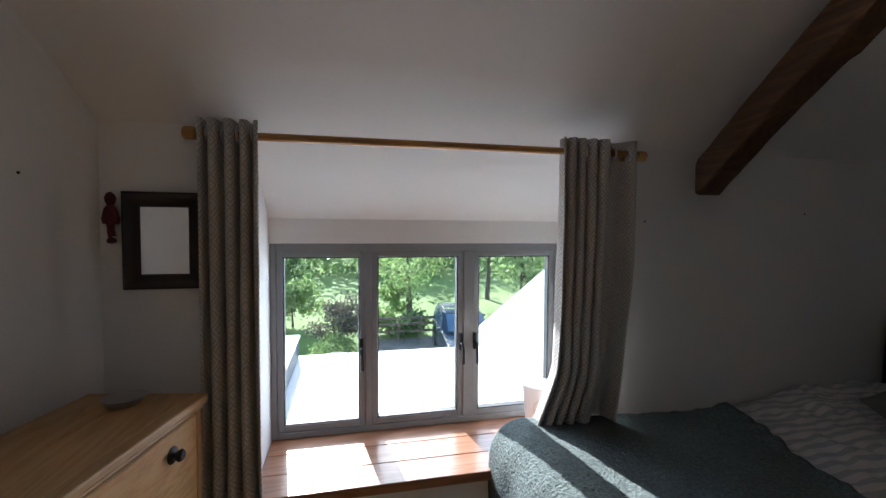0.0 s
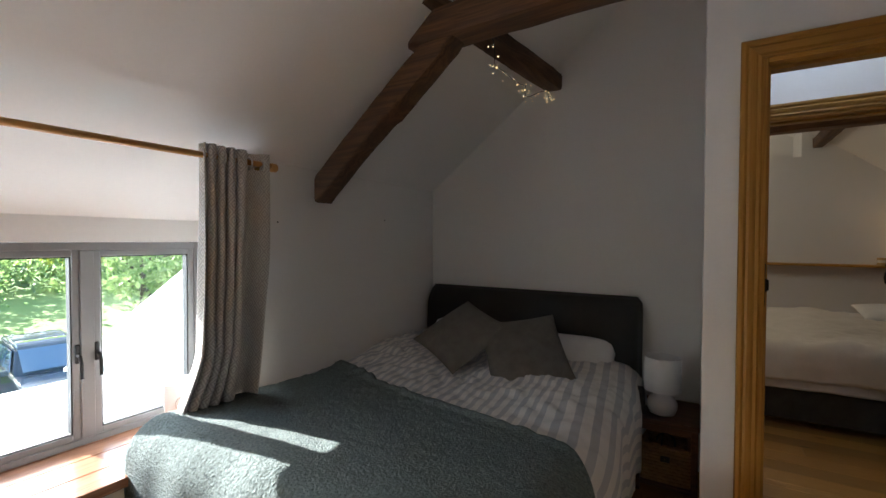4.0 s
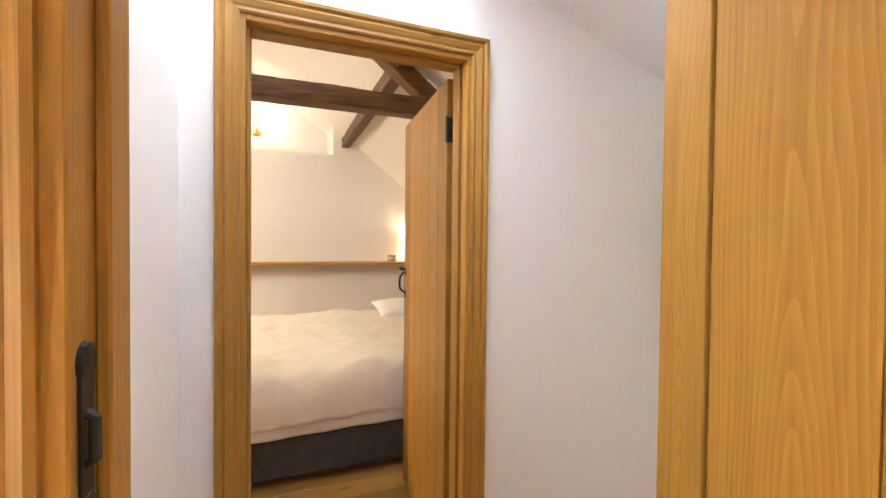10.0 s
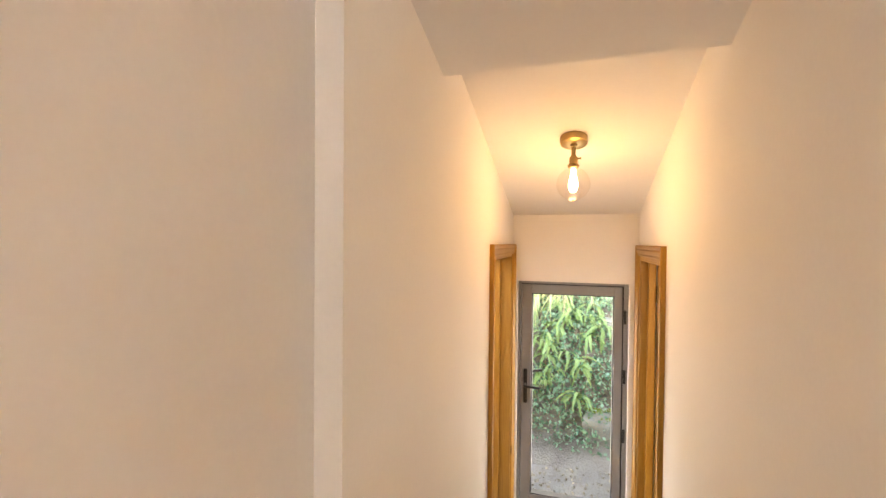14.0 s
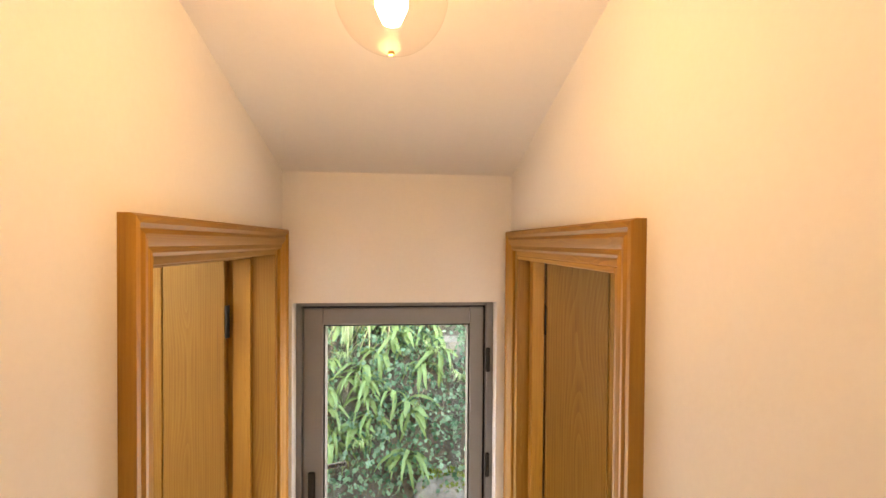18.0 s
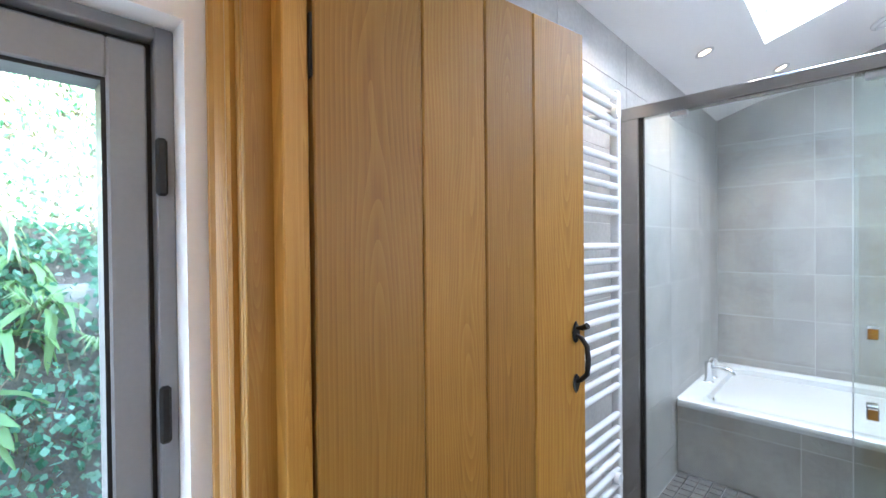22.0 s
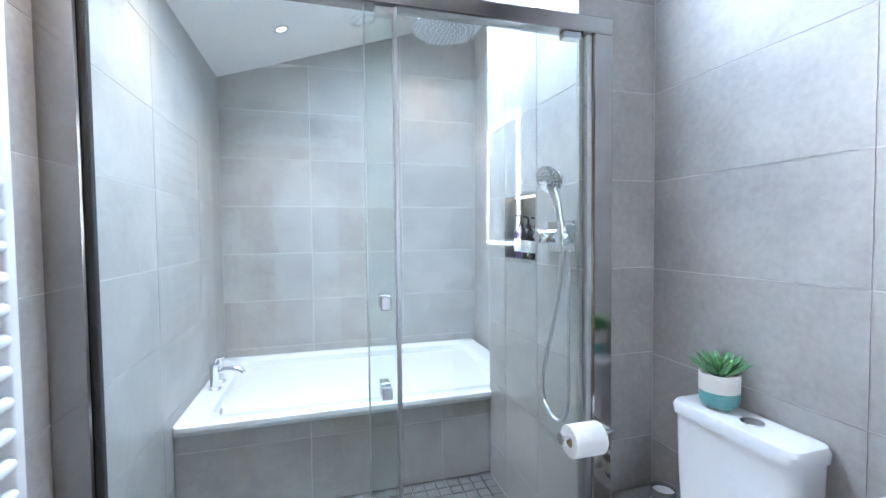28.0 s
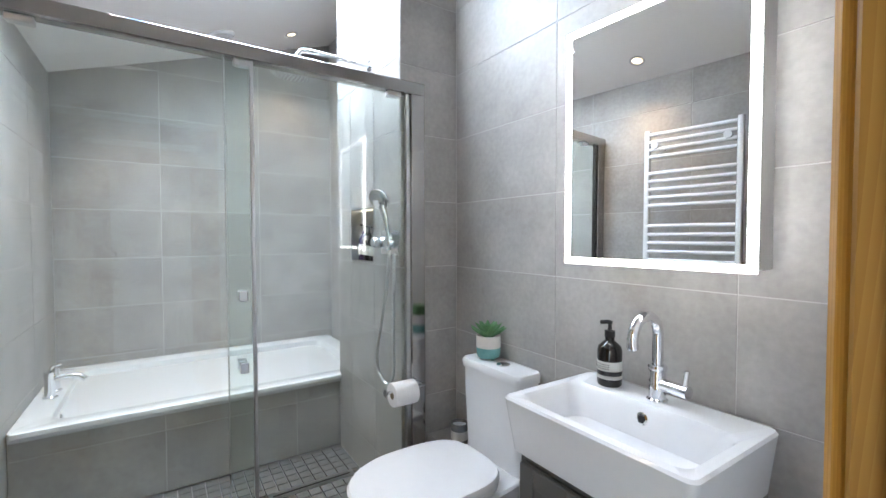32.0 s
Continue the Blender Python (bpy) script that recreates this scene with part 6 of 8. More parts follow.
# candle glass
cg = thing("candle_jar", "grey glass candle jar with a pale label beside the toilet", "candle", 0.715, -3.59, -0.255)
cm = pose(0.715, -3.59, -0.255)
part("jar", lathe(bm_new(), [(0, 0), (0.034, 0), (0.036, 0.004), (0.036, 0.088), (0.033, 0.088), (0.033, 0.07), (0, 0.07)], 28, cm), mottled("grey_candle_glass", (0.12, 0.125, 0.125), (0.17, 0.175, 0.17), 0.15, 6), cg, smooth=True)
part("wax", lathe(bm_new(), [(0, 0.071), (0.032, 0.071), (0.032, 0.076), (0, 0.077)], 24, cm), M_CERAMIC, cg)
part("label", lathe(bm_new(), [(0.0365, 0.02), (0.0365, 0.058)], 40, cm), M_LABEL, cg)
# added support, so that the candle jar has something to stand on
ledge = setting("trim_pipe_box", box(bm_new(), 0.570, -3.66, LOW, 0.772, BN - 0.002, -0.255, 0.002), M_TILE, "low tiled ledge added under the candle jar", "boxing")

# basin, tap, vanity
bs = thing("basin", "white rectangular ceramic basin on a dark grey vanity", "basin", 1.57, -3.70, 0.055)
sx0, sx1, sy0, sy1, sz = 1.318, 1.822, -3.880, -3.508, 0.200
part("bowl", bowl(bm_new(), [(rounded(sx0 + 0.018, sy0 + 0.02, sx1 - 0.018, sy1, 0.02), sz - 0.145), (rounded(sx0 + 0.002, sy0 + 0.002, sx1 - 0.002, sy1, 0.022), sz - 0.02), (rounded(sx0, sy0, sx1, sy1, 0.022), sz - 0.006), (rounded(sx0 + 0.005, sy0 + 0.005, sx1 - 0.005, sy1 - 0.002, 0.02), sz),
                              (rounded(sx0 + 0.028, sy0 + 0.028, sx1 - 0.028, sy1 - 0.108, 0.03), sz), (rounded(sx0 + 0.036, sy0 + 0.036, sx1 - 0.036, sy1 - 0.116, 0.035), sz - 0.010),
                              (rounded(sx0 + 0.06, sy0 + 0.06, sx1 - 0.06, sy1 - 0.135, 0.05), sz - 0.085), (rounded(sx0 + 0.11, sy0 + 0.09, sx1 - 0.11, sy1 - 0.16, 0.05), sz - 0.10)]), M_CERAMIC, bs, smooth=True)
part("overflow_ring", lathe(bm_new(), [(0.008, 0), (0.014, 0), (0.016, 0.004), (0.011, 0.006), (0.008, 0.0)], 20, pose(1.57, sy1 - 0.1228, sz - 0.035, 75, 0, 0)), M_CHROME, bs, smooth=True)
# solid black disc for the darkness inside the overflow; the bowl isn't pierced
part("overflow_hole", lathe(bm_new(), [(0, 0.0005), (0.009, 0.0005), (0.009, 0.001)], 16, pose(1.57, sy1 - 0.1245, sz - 0.035, 75, 0, 0)), M_SEAL, bs)
part("waste", lathe(bm_new(), [(0, 0), (0.022, 0), (0.024, 0.003), (0.012, 0.006), (0, 0.006)], 20, pose(1.57, -3.74, sz - 0.099)), M_CHROME, bs, smooth=True)
bt2 = thing("basin_tap", "tall chrome swan-neck basin mixer tap", "tap", 1.572, -3.568, sz)
part("base", lathe(bm_new(), [(0, 0), (0.026, 0), (0.026, 0.004), (0.021, 0.008), (0.020, 0.075), (0.016, 0.082), (0, 0.082)], 24, pose(1.572, -3.568, sz)), M_CHROME, bt2, smooth=True)
neck = [(1.572, -3.568, sz + 0.08), (1.572, -3.568, sz + 0.170)] + [(1.572, -3.624 + 0.056 * math.cos(a), sz + 0.170 + 0.056 * math.sin(a)) for a in [radians(200) * k / 16 for k in range(1, 17)]]
part("collar", lathe(bm_new(), [(0.0, 0.081), (0.0225, 0.081), (0.0235, 0.084), (0.0235, 0.091), (0.0215, 0.094), (0.015, 0.095), (0, 0.095)], 24, pose(1.572, -3.568, sz)), M_CHROME, bt2, smooth=True)
part("spout", tube(bm_new(), neck, 0.0138, 14), M_CHROME, bt2, smooth=True)
part("mixer", tube(bm_new(), [(1.572, -3.568, sz + 0.045), (1.655, -3.575, sz + 0.045)], 0.0165, 18), M_CHROME, bt2, smooth=True)
part("lever", tube(bm_new(), [(1.645, -3.574, sz + 0.05), (1.650, -3.574, sz + 0.098)], 0.006, 10), M_CHROME, bt2, smooth=True)
sb = thing("soap_bottle", "dark brown pump soap bottle with cream label on the basin", "soap bottle", 1.425, -3.566, sz)
sm = pose(1.428, -3.566, sz)
part("body", lathe(bm_new(), [(0, 0), (0.031, 0), (0.034, 0.004), (0.034, 0.100), (0.031, 0.112), (0.018, 0.124), (0.013, 0.128), (0.013, 0.138), (0, 0.138)], 28, sm), M_BOTTLE, sb, smooth=True)
part("label", lathe(bm_new(), [(0.0345, 0.045), (0.0345, 0.072)], 36, sm), M_LABEL, sb, "cream paper label")
part("label", lathe(bm_new(), [(0.0345, 0.022), (0.0345, 0.032)], 36, sm), M_LABEL, sb, "cream paper label")
for z in (0.052, 0.058, 0.064):
    bm = bm_new()
    for i in range(9):
        a = math.pi * (1.12 + 0.068 * i)
        m_l = sm @ pose(0.0348 * math.cos(a), 0.0348 * math.sin(a), z, 0, 0, math.degrees(a))
        bm2 = box(bm_new(), -0.0003, -0.0028, -0.0009, 0.0003, 0.0028, 0.0009)
        bm2.transform(m_l)
        me_ = bpy.data.meshes.new("tmp")
        bm2.to_mesh(me_)
        bm2.free()
        bm.from_mesh(me_)
        bpy.data.meshes.remove(me_)
    part("text_line", bm, M_INK, sb)
part("collar", lathe(bm_new(), [(0, 0.138), (0.0145, 0.138), (0.0145, 0.156), (0.006, 0.158), (0.0045, 0.178), (0, 0.178)], 20, sm), M_IRON, sb, smooth=True)
part("pump", tube(bm_new(), [(1.434, -3.566, sz + 0.179), (1.424, -3.568, sz + 0.181), (1.402, -3.572, sz + 0.177)], 0.006, 8), M_IRON, sb, smooth=True)
va = thing("vanity_unit", "dark grey painted vanity cabinet under the basin", "cabinet", 1.57, -3.69, LOW)
vx0, vx1, vy0 = 1.340, 1.800, -3.850
part("body", box(bm_new(), vx0, vy0 + 0.02, LOW + 0.08, vx1, -3.508, 0.054, 0.003), M_VANITY, va)
part("plinth", box(bm_new(), vx0 + 0.01, vy0 + 0.05, LOW, vx1 - 0.01, -3.52, LOW + 0.08), M_VANITY, va)
for a, b, kx in ((vx0 + 0.016, 1.566, 1.545), (1.574, vx1 - 0.016, 1.595)):
    dd = part("door", box(bm_new(), a, vy0 + 0.008, LOW + 0.095, b, vy0 + 0.0195, 0.024, 0.002), M_VANITY, va)
    for q in ((a, LOW + 0.095, a + 0.05, 0.024), (b - 0.05, LOW + 0.095, b, 0.024), (a + 0.05, LOW + 0.095, b - 0.05, LOW + 0.145), (a + 0.05, -0.026, b - 0.05, 0.024)):
        part("rail", box(bm_new(), q[0], vy0, q[1], q[2], vy0 + 0.0078, q[3], 0.002), M_VANITY, dd)
    part("knob", lathe(bm_new(), [(0, 0), (0.008, 0), (0.006, 0.01), (0.013, 0.018), (0.010, 0.025), (0, 0.026)], 14, pose(kx, vy0, -0.15, 90, 0, 0)), M_CHROME, dd, smooth=True)
    for z in (LOW + 0.18, -0.05):
        hx_ = a if a < 1.5 else b
        part("hinge", tube(bm_new(), [(hx_, vy0 + 0.004, z - 0.02), (hx_, vy0 + 0.004, z + 0.02)], 0.004, 8), M_STEEL, dd)

# mirror cabinet
mc = thing("mirror_cabinet", "lit mirror cabinet with a glowing white border", "mirror cabinet", 1.565, -3.56, 0.55)
cx_0, cx_1, cz_0, cz_1, fy = 1.326, 1.806, 0.549, 1.215, -3.622
part("case", box(bm_new(), cx_0 + 0.004, fy + 0.008, cz_0 + 0.004, cx_1 - 0.004, -3.505, cz_1 - 0.004, 0.002), M_STEEL, mc)
part("mirror", box(bm_new(), cx_0 + 0.018, fy, cz_0 + 0.018, cx_1 - 0.018, fy + 0.0075, cz_1 - 0.018), M_MIRROR, mc, "clear mirror glass")
for b in ((cx_0, cz_0, cx_0 + 0.0178, cz_1), (cx_1 - 0.0178, cz_0, cx_1, cz_1), (cx_0 + 0.0178, cz_0, cx_1 - 0.0178, cz_0 + 0.0178), (cx_0 + 0.0178, cz_1 - 0.0178, cx_1 - 0.0178, cz_1)):
    part("light_strip", box(bm_new(), b[0], fy - 0.001, b[1], b[2], fy + 0.0078, b[3]), M_LED, mc, "glowing white light strip")

for ob in mc.children_recursive:                 # it hangs a little askew
    ob.data.transform(pose(1.566, fy - 0.004, cz_0) @ Matrix.Rotation(radians(3.6), 4, "Z") @ Matrix.Rotation(radians(-0.3), 4, "X") @ pose(-1.566, -fy, -cz_0))

# ---- second bedroom ----
M_CREAM_BED = mottled("cream_bed_linen", (0.66, 0.60, 0.52), (0.76, 0.70, 0.62), 0.9, 7, 260, 0.001)
M_DIVAN = mottled("charcoal_divan", (0.035, 0.034, 0.034), (0.06, 0.058, 0.057), 0.95, 12, 300, 0.0015)
M_COAT = mottled("dark_coat_cloth", (0.010, 0.010, 0.012), (0.035, 0.034, 0.036), 0.9, 9, 240, 0.0015)
b2 = thing("guest_bed", "cream quilted bed on a charcoal divan base", "bed", 5.1, -1.7, 0.0)
part("divan", box(bm_new(), 4.10, -2.75, 0.05, 6.10, -0.91, 0.285, 0.015, 2), M_DIVAN, b2, "charcoal fabric divan base")
part("mattress", box(bm_new(), 4.09, -2.76, 0.287, 6.11, -0.90, 0.47, 0.04, 3), M_CREAM_BED, b2)
for x in (4.18, 6.02):
    for y in (-1.10, -1.62, -2.65):
        part("caster", lathe(bm_new(), [(0, 0), (0.02, 0), (0.024, 0.03), (0.012, 0.051), (0, 0.051)], 12, pose(x, y, 0)), M_BRASS, b2)


def quilt2(u, v):
    s = 3.86 + 2.22 * u                      # along the bed, over the foot
    t = -2.72 + 2.1 * v                      # across, over the north side
    x, y, drop = s, t, 0.0
    if s < 4.22:
        k = 4.22 - s
        a = min(k / 0.16, math.pi / 2)
        x, drop = 4.22 - 0.16 * math.sin(a), 0.16 * (1 - math.cos(a)) + max(0.0, k - 0.25)
    if t > -1.05:
        k = t + 1.05
        a = min(k / 0.2, math.pi / 2)
        y, d2 = -1.05 + 0.22 * math.sin(a), 0.2 * (1 - math.cos(a)) + max(0.0, k - 0.314)
        drop = max(drop, d2) + 0.1 * min(drop, d2)
    z = 0.595 + 0.035 * wob(s * 1.7, t * 1.9, 3) + 0.016 * wob(s * 5 + t * 2, t * 5, 6) + 0.007 * wob(s * 13, t * 12, 8) + 0.025 * math.sin(2.2 * s) + 0.022 * abs(wob(s * 9 + t * 6, t * 7, 11)) + 0.012 * abs(wob(s * 19 - t * 11, t * 16, 21))
    return (x - 0.012 * abs(wob(t * 8, s * 2, 1)) * min(1, drop * 5), y, z - drop)


thicken(part("quilt", surf(bm_new(), 90, 80, quilt2), M_CREAM_BED, b2, "puffy cream cotton quilt", "all"), 0.02)
thicken(part("sheet", surf(bm_new(), 30, 8, lambda u, v: (4.078 - 0.006 * math.sin(40 * u), -2.72 + 1.83 * u, 0.42 - 0.135 * v - 0.006 * math.sin(9 * u))), M_COTTON, b2, "pale sheet hanging over the foot", "all"), 0.004)
pillow("pillow", pose(6.02, -2.58, 0.63, 0, -12, 0), 0.45, 0.7, 0.16, M_COTTON, "cream pillow at the head of the guest bed", "pillow", 0.05, 8)

sh = thing("wall_shelf", "long golden oak shelf above the guest bed", "shelf", 7.2, -1.7, 1.05)
part("board", box(bm_new(), 7.10, -3.6, 1.040, 7.299, -0.50, 1.068, 0.008, 2), M_OAK_Y, sh)
cd = thing("candle_tin", "small brass candle tin on the oak shelf", "candle", 7.2, -2.72, 1.068)
part("tin", lathe(bm_new(), [(0, 0), (0.055, 0), (0.055, 0.085), (0.050, 0.085), (0.050, 0.06), (0, 0.06)], 20, pose(7.2, -2.72, 1.068)), M_BRASS, cd, smooth=True)
part("band", lathe(bm_new(), [(0.056, 0.03), (0.056, 0.06)], 20, pose(7.2, -2.72, 1.068)), M_LABEL, cd)
tl = thing("shelf_lamp", "small lit lamp with a cream shade on the oak shelf", "lamp", 7.2, -2.98, 1.068)
part("base", lathe(bm_new(), [(0, 0), (0.05, 0), (0.06, 0.03), (0.05, 0.09), (0.02, 0.13), (0.015, 0.17), (0, 0.17)], 20, pose(7.2, -2.98, 1.068)), M_CERAMIC, tl, smooth=True)
part("shade", lathe(bm_new(), [(0.11, 0), (0.08, 0.17)], 24, pose(7.2, -2.98, 1.235)), glowing("lit_cream_shade", (1.0, 0.72, 0.42), 0.12), tl, smooth=True)
lamp("shelf_lamp_light", "POINT", pose(7.2, -2.98, 1.34), 0.25, (1.0, 0.76, 0.5), 0.05)

# double wall light in the recess
sc = thing("wall_light", "brass wall light with two lit glass shades", "wall light", 7.85, -1.04, 2.75)
part("backplate", lathe(bm_new(), [(0, 0), (0.07, 0), (0.065, 0.015), (0.03, 0.03), (0, 0.035)], 20, pose(7.9, -1.04, 2.78, 0, -90, 0)), M_BRASS, sc, smooth=True)
part("finial", tube(bm_new(), [(7.87, -1.04, 2.78), (7.86, -1.04, 2.86), (7.87, -1.04, 2.96), (7.86, -1.04, 3.0)], 0.012, 8), M_BRASS, sc, smooth=True)
for s in (-1, 1):
    part("arm", tube(bm_new(), [(7.86, -1.04, 2.76), (7.80, -1.04 - s * 0.06, 2.70), (7.78, -1.04 - s * 0.12, 2.71), (7.78, -1.04 - s * 0.155, 2.80)], 0.009, 8), M_BRASS, sc, smooth=True)
    part("shade", lathe(bm_new(), [(0.035, 0), (0.06, 0.02), (0.065, 0.08), (0.072, 0.15)], 20, pose(7.78, -1.04 - s * 0.155, 2.82)), glowing("lit_glass_shade", (1.0, 0.90, 0.72), 0.35), sc, smooth=True)
lamp("wall_light_lamp", "POINT", pose(7.45, -1.04, 2.93), 0.05, (1.0, 0.76, 0.5), 0.08)

# high cupboard door with a strap hinge
cp = thing("cupboard_door", "small golden oak cupboard door with a black strap hinge", "cupboard door", 7.88, -0.2, 2.2)
part("panel", box(bm_new(), 7.862, -0.54, 2.26, 7.878, 0.30, 2.62, 0.003), M_OAK_Y, cp)
for b in ((-0.60, 2.20, -0.54, 2.68), (0.30, 2.20, 0.36, 2.68), (-0.54, 2.20, 0.30, 2.26), (-0.54, 2.62, 0.30, 2.68)):
    part("frame", box(bm_new(), 7.85, b[0], b[1], 7.899, b[2], b[3], 0.005), M_OAK_Y, cp)
bm = bm_new()
prism(bm, [(-0.56, 2.405), (-0.53, 2.405), (-0.10, 2.425), (-0.06, 2.41), (-0.03, 2.44), (-0.06, 2.47), (-0.10, 2.455), (-0.53, 2.475), (-0.56, 2.475)], "x", 7.85, 7.861)
part("strap_hinge", bm, M_IRON, cp)

# roof timbers of the second bedroom
tf = tagged(new("roof_truss_far"), "old dark oak roof truss of the second bedroom", "beam", kind="structure")
tf.matrix_basis = pose(4.6, -1.6, 2.3)
rough_beam("tie", (4.6, -2.35, 2.30), (4.6, 1.9, 2.27), 0.13, 0.15, M_BEAM_FAR, "brown oak tie beam", 3.0, (1, 0, 0), -0.01, tf)
rough_beam("principal", (4.62, -2.62, 2.14), (4.62, -0.8, 3.52), 0.12, 0.14, M_BEAM_FAR, "brown oak principal", 4.0, (1, 0, 0), 0, tf)
rough_beam("principal", (4.62, 1.2, 2.14), (4.62, -0.7, 3.55), 0.12, 0.14, M_BEAM_FAR, "brown oak principal", 6.0, (1, 0, 0), 0, tf)
pf = rough_beam("purlin_far", (3.2, -2.05, 2.60), (7.28, -2.12, 2.60), 0.11, 0.13, M_BEAM_X, "", 7.0)
tagged(pf, "dark oak purlin along the sloping ceiling", "beam", kind="structure")

# coats hanging behind the door
cr = thing("coat_rail", "dark coats hanging from black hooks behind the open door", "coats", 3.6, -2.03, 0.2)
part("rail", box(bm_new(), 3.22, -2.06, 1.74, 3.95, -2.035, 1.84, 0.004), M_DARKWOOD, cr)
for x in (3.28, 3.45, 3.62, 3.80):
    part("hook", tube(bm_new(), [(x, -2.035, 1.80), (x, -1.995, 1.79), (x, -1.985, 1.83)], 0.006, 8), M_IRON, cr)
    thicken(part("coat", surf(bm_new(), 16, 20, lambda u, v, x=x: (x - 0.085 + 0.17 * u, -1.985 + 0.035 * math.cos(9 * u + x * 5) * (0.4 + v), 1.79 - 1.45 * v - 0.05 * abs(u - 0.5))), M_COAT, cr, "dark hanging coat", "all"), 0.01)
bn = thing("storage_box", "clear plastic storage box on the floor behind the door", "box", 3.4, -2.0, 0.0)
part("body", box(bm_new(), 3.25, -2.12, 0.0, 3.75, -1.96, 0.26, 0.01, 2), M_STEEL, bn)
part("lid", box(bm_new(), 3.24, -2.13, 0.262, 3.76, -1.955, 0.285, 0.006), M_CERAMIC, bn)
setting("baseboard_far_east", box(bm_new(), 7.878, -0.478, 0.0, 7.898, 2.4, 0.13, 0.004), M_OAK_Y, "oak skirting board in the second bedroom", "skirting")

# ---- outside ----
M_GRASS = mottled("meadow_grass", (0.11, 0.19, 0.035), (0.20, 0.29, 0.07), 0.95, 0.5, 12, 0.02)
M_EARTH = mottled("damp_earth", (0.09, 0.078, 0.06), (0.22, 0.19, 0.155), 0.95, 6, 60, 0.02)
M_STONE = mottled("lichened_stone", (0.17, 0.165, 0.14), (0.36, 0.34, 0.29), 0.9, 7, 60, 0.012)
M_MOSS = mottled("bright_moss", (0.11, 0.16, 0.015), (0.22, 0.28, 0.04), 1.0, 30, 160, 0.01)
M_ROOF = mottled("white_roof_membrane", (0.80, 0.80, 0.79), (0.85, 0.85, 0.84), 0.7, 1.5, 40, 0.0008)
M_SLATE = mottled("dark_slate_upstand", (0.05, 0.062, 0.075), (0.085, 0.10, 0.115), 0.5, 5, 60, 0.002)
M_BARK = mottled("grey_bark", (0.055, 0.045, 0.035), (0.13, 0.11, 0.085), 0.95, 14, 70, 0.01, stretch=(1, 1, 0.25))


def leafy(name, c0, c1, trans=0.35):
    """Leaf colour that varies leaf by leaf and lets some light through."""
    mat, nt, b = material(name)
    geo = nt.nodes.new("ShaderNodeNewGeometry")
    col = ramp(nt, geo.outputs["Random Per Island"], [(0.1, c0), (0.9, c1)])
    nt.links.new(col, b.inputs["Base Color"])
    b.inputs["Roughness"].default_value = 0.5
    tl_ = nt.nodes.new("ShaderNodeBsdfTranslucent")
    nt.links.new(col, tl_.inputs["Color"])
    mx = nt.nodes.new("ShaderNodeMixShader")
    mx.inputs[0].default_value = trans
    nt.links.new(b.outputs[0], mx.inputs[1])
    nt.links.new(tl_.outputs[0], mx.inputs[2])
    nt.links.new(mx.outputs[0], nt.nodes["Material Output"].inputs["Surface"])
    return mat


M_LEAF = leafy("tree_leaves", (0.16, 0.26, 0.085), (0.33, 0.43, 0.18), 0.58)
M_LEAF_DARK = leafy("dark_leaves", (0.07, 0.13, 0.05), (0.17, 0.25, 0.10), 0.5)
M_LEAF_YEL = leafy("yellow_green_leaves", (0.12, 0.17, 0.02), (0.26, 0.30, 0.05))
M_LEAF_PURPLE = leafy("purple_brown_leaves", (0.07, 0.06, 0.045), (0.16, 0.15, 0.11))
M_FERN = leafy("fern_green", (0.20, 0.36, 0.11), (0.48, 0.60, 0.30), 0.5)
M_STRAP = leafy("pale_strap_leaf", (0.34, 0.42, 0.17), (0.66, 0.70, 0.42), 0.45)
M_IVY = leafy("ivy_green", (0.06, 0.19, 0.10), (0.27, 0.45, 0.29), 0.35)
M_DRY = leafy("dry_stalks", (0.20, 0.14, 0.08), (0.36, 0.28, 0.18), 0.2)

# the ground: low on the garden side, higher behind the house, one sheet to the horizon
ys = [-900, -300, -100, -40, -20, -12, -9.5, -8.4, -7.7, -7.2, -6.9, -6.65, -6.45, -6.2, -5.5, -5.2, -3.0, -1.0, 1.2, 3, 6, 9, 12, 16, 17.4, 20, 26, 34, 45, 60, 90, 160, 400, 900]
xs = [-900, -300, -120, -60, -30, -18, -10, -6, -3, -1, 0.5, 1.5, 2.0, 2.3, 2.6, 2.9, 3.2, 3.8, 5, 8, 12, 18, 30, 60, 120, 300, 900]


def ground_z(x, y):
    if y < -5.0:
        if y > -6.4:
            return LOW - 0.13 - 0.02 * (y + 5.0) * 0
        k = min(1.0, (-6.4 - y) / 1.6)
        return LOW - 0.13 + 2.9 * (k ** 0.75) + max(0.0, (-8.0 - y)) * 0.12 + (0.06 * wob(x * 2, y * 3) if abs(x) < 50 else 0)
    if y < -3.5:
        return LOW - 0.2 - (y + 5.0) / 1.5 * 2.5
    return -3.3 + (0.02 * (y - 9) if y > 9 else 0.0) * min(1.0, 60 / max(1.0, y)) + (0.12 * wob(x * 0.2, y * 0.2) if y > 9 else 0)


bm = bm_new()
gv = [[bm.verts.new((x, y, ground_z(x, y))) for y in ys] for x in xs]
for i in range(len(xs) - 1):
    for j in range(len(ys) - 1):
        f = bm.faces.new((gv[i][j], gv[i + 1][j], gv[i + 1][j + 1], gv[i][j + 1]))
        f.material_index = 1 if ys[j + 1] < -5.0 and ys[j] > -9 else 2 if xs[i] >= 1.5 and xs[i + 1] <= 12 and 9 <= ys[j] < 17 else 0
gr = setting("ground", bm, M_GRASS, "sunny lawn falling away below the house", "ground", True)
gr.data.materials.append(M_EARTH)
gr.data.materials.append(mottled("gravel_drive", (0.13, 0.12, 0.10), (0.30, 0.28, 0.25), 0.95, 2.0, 60, 0.012))

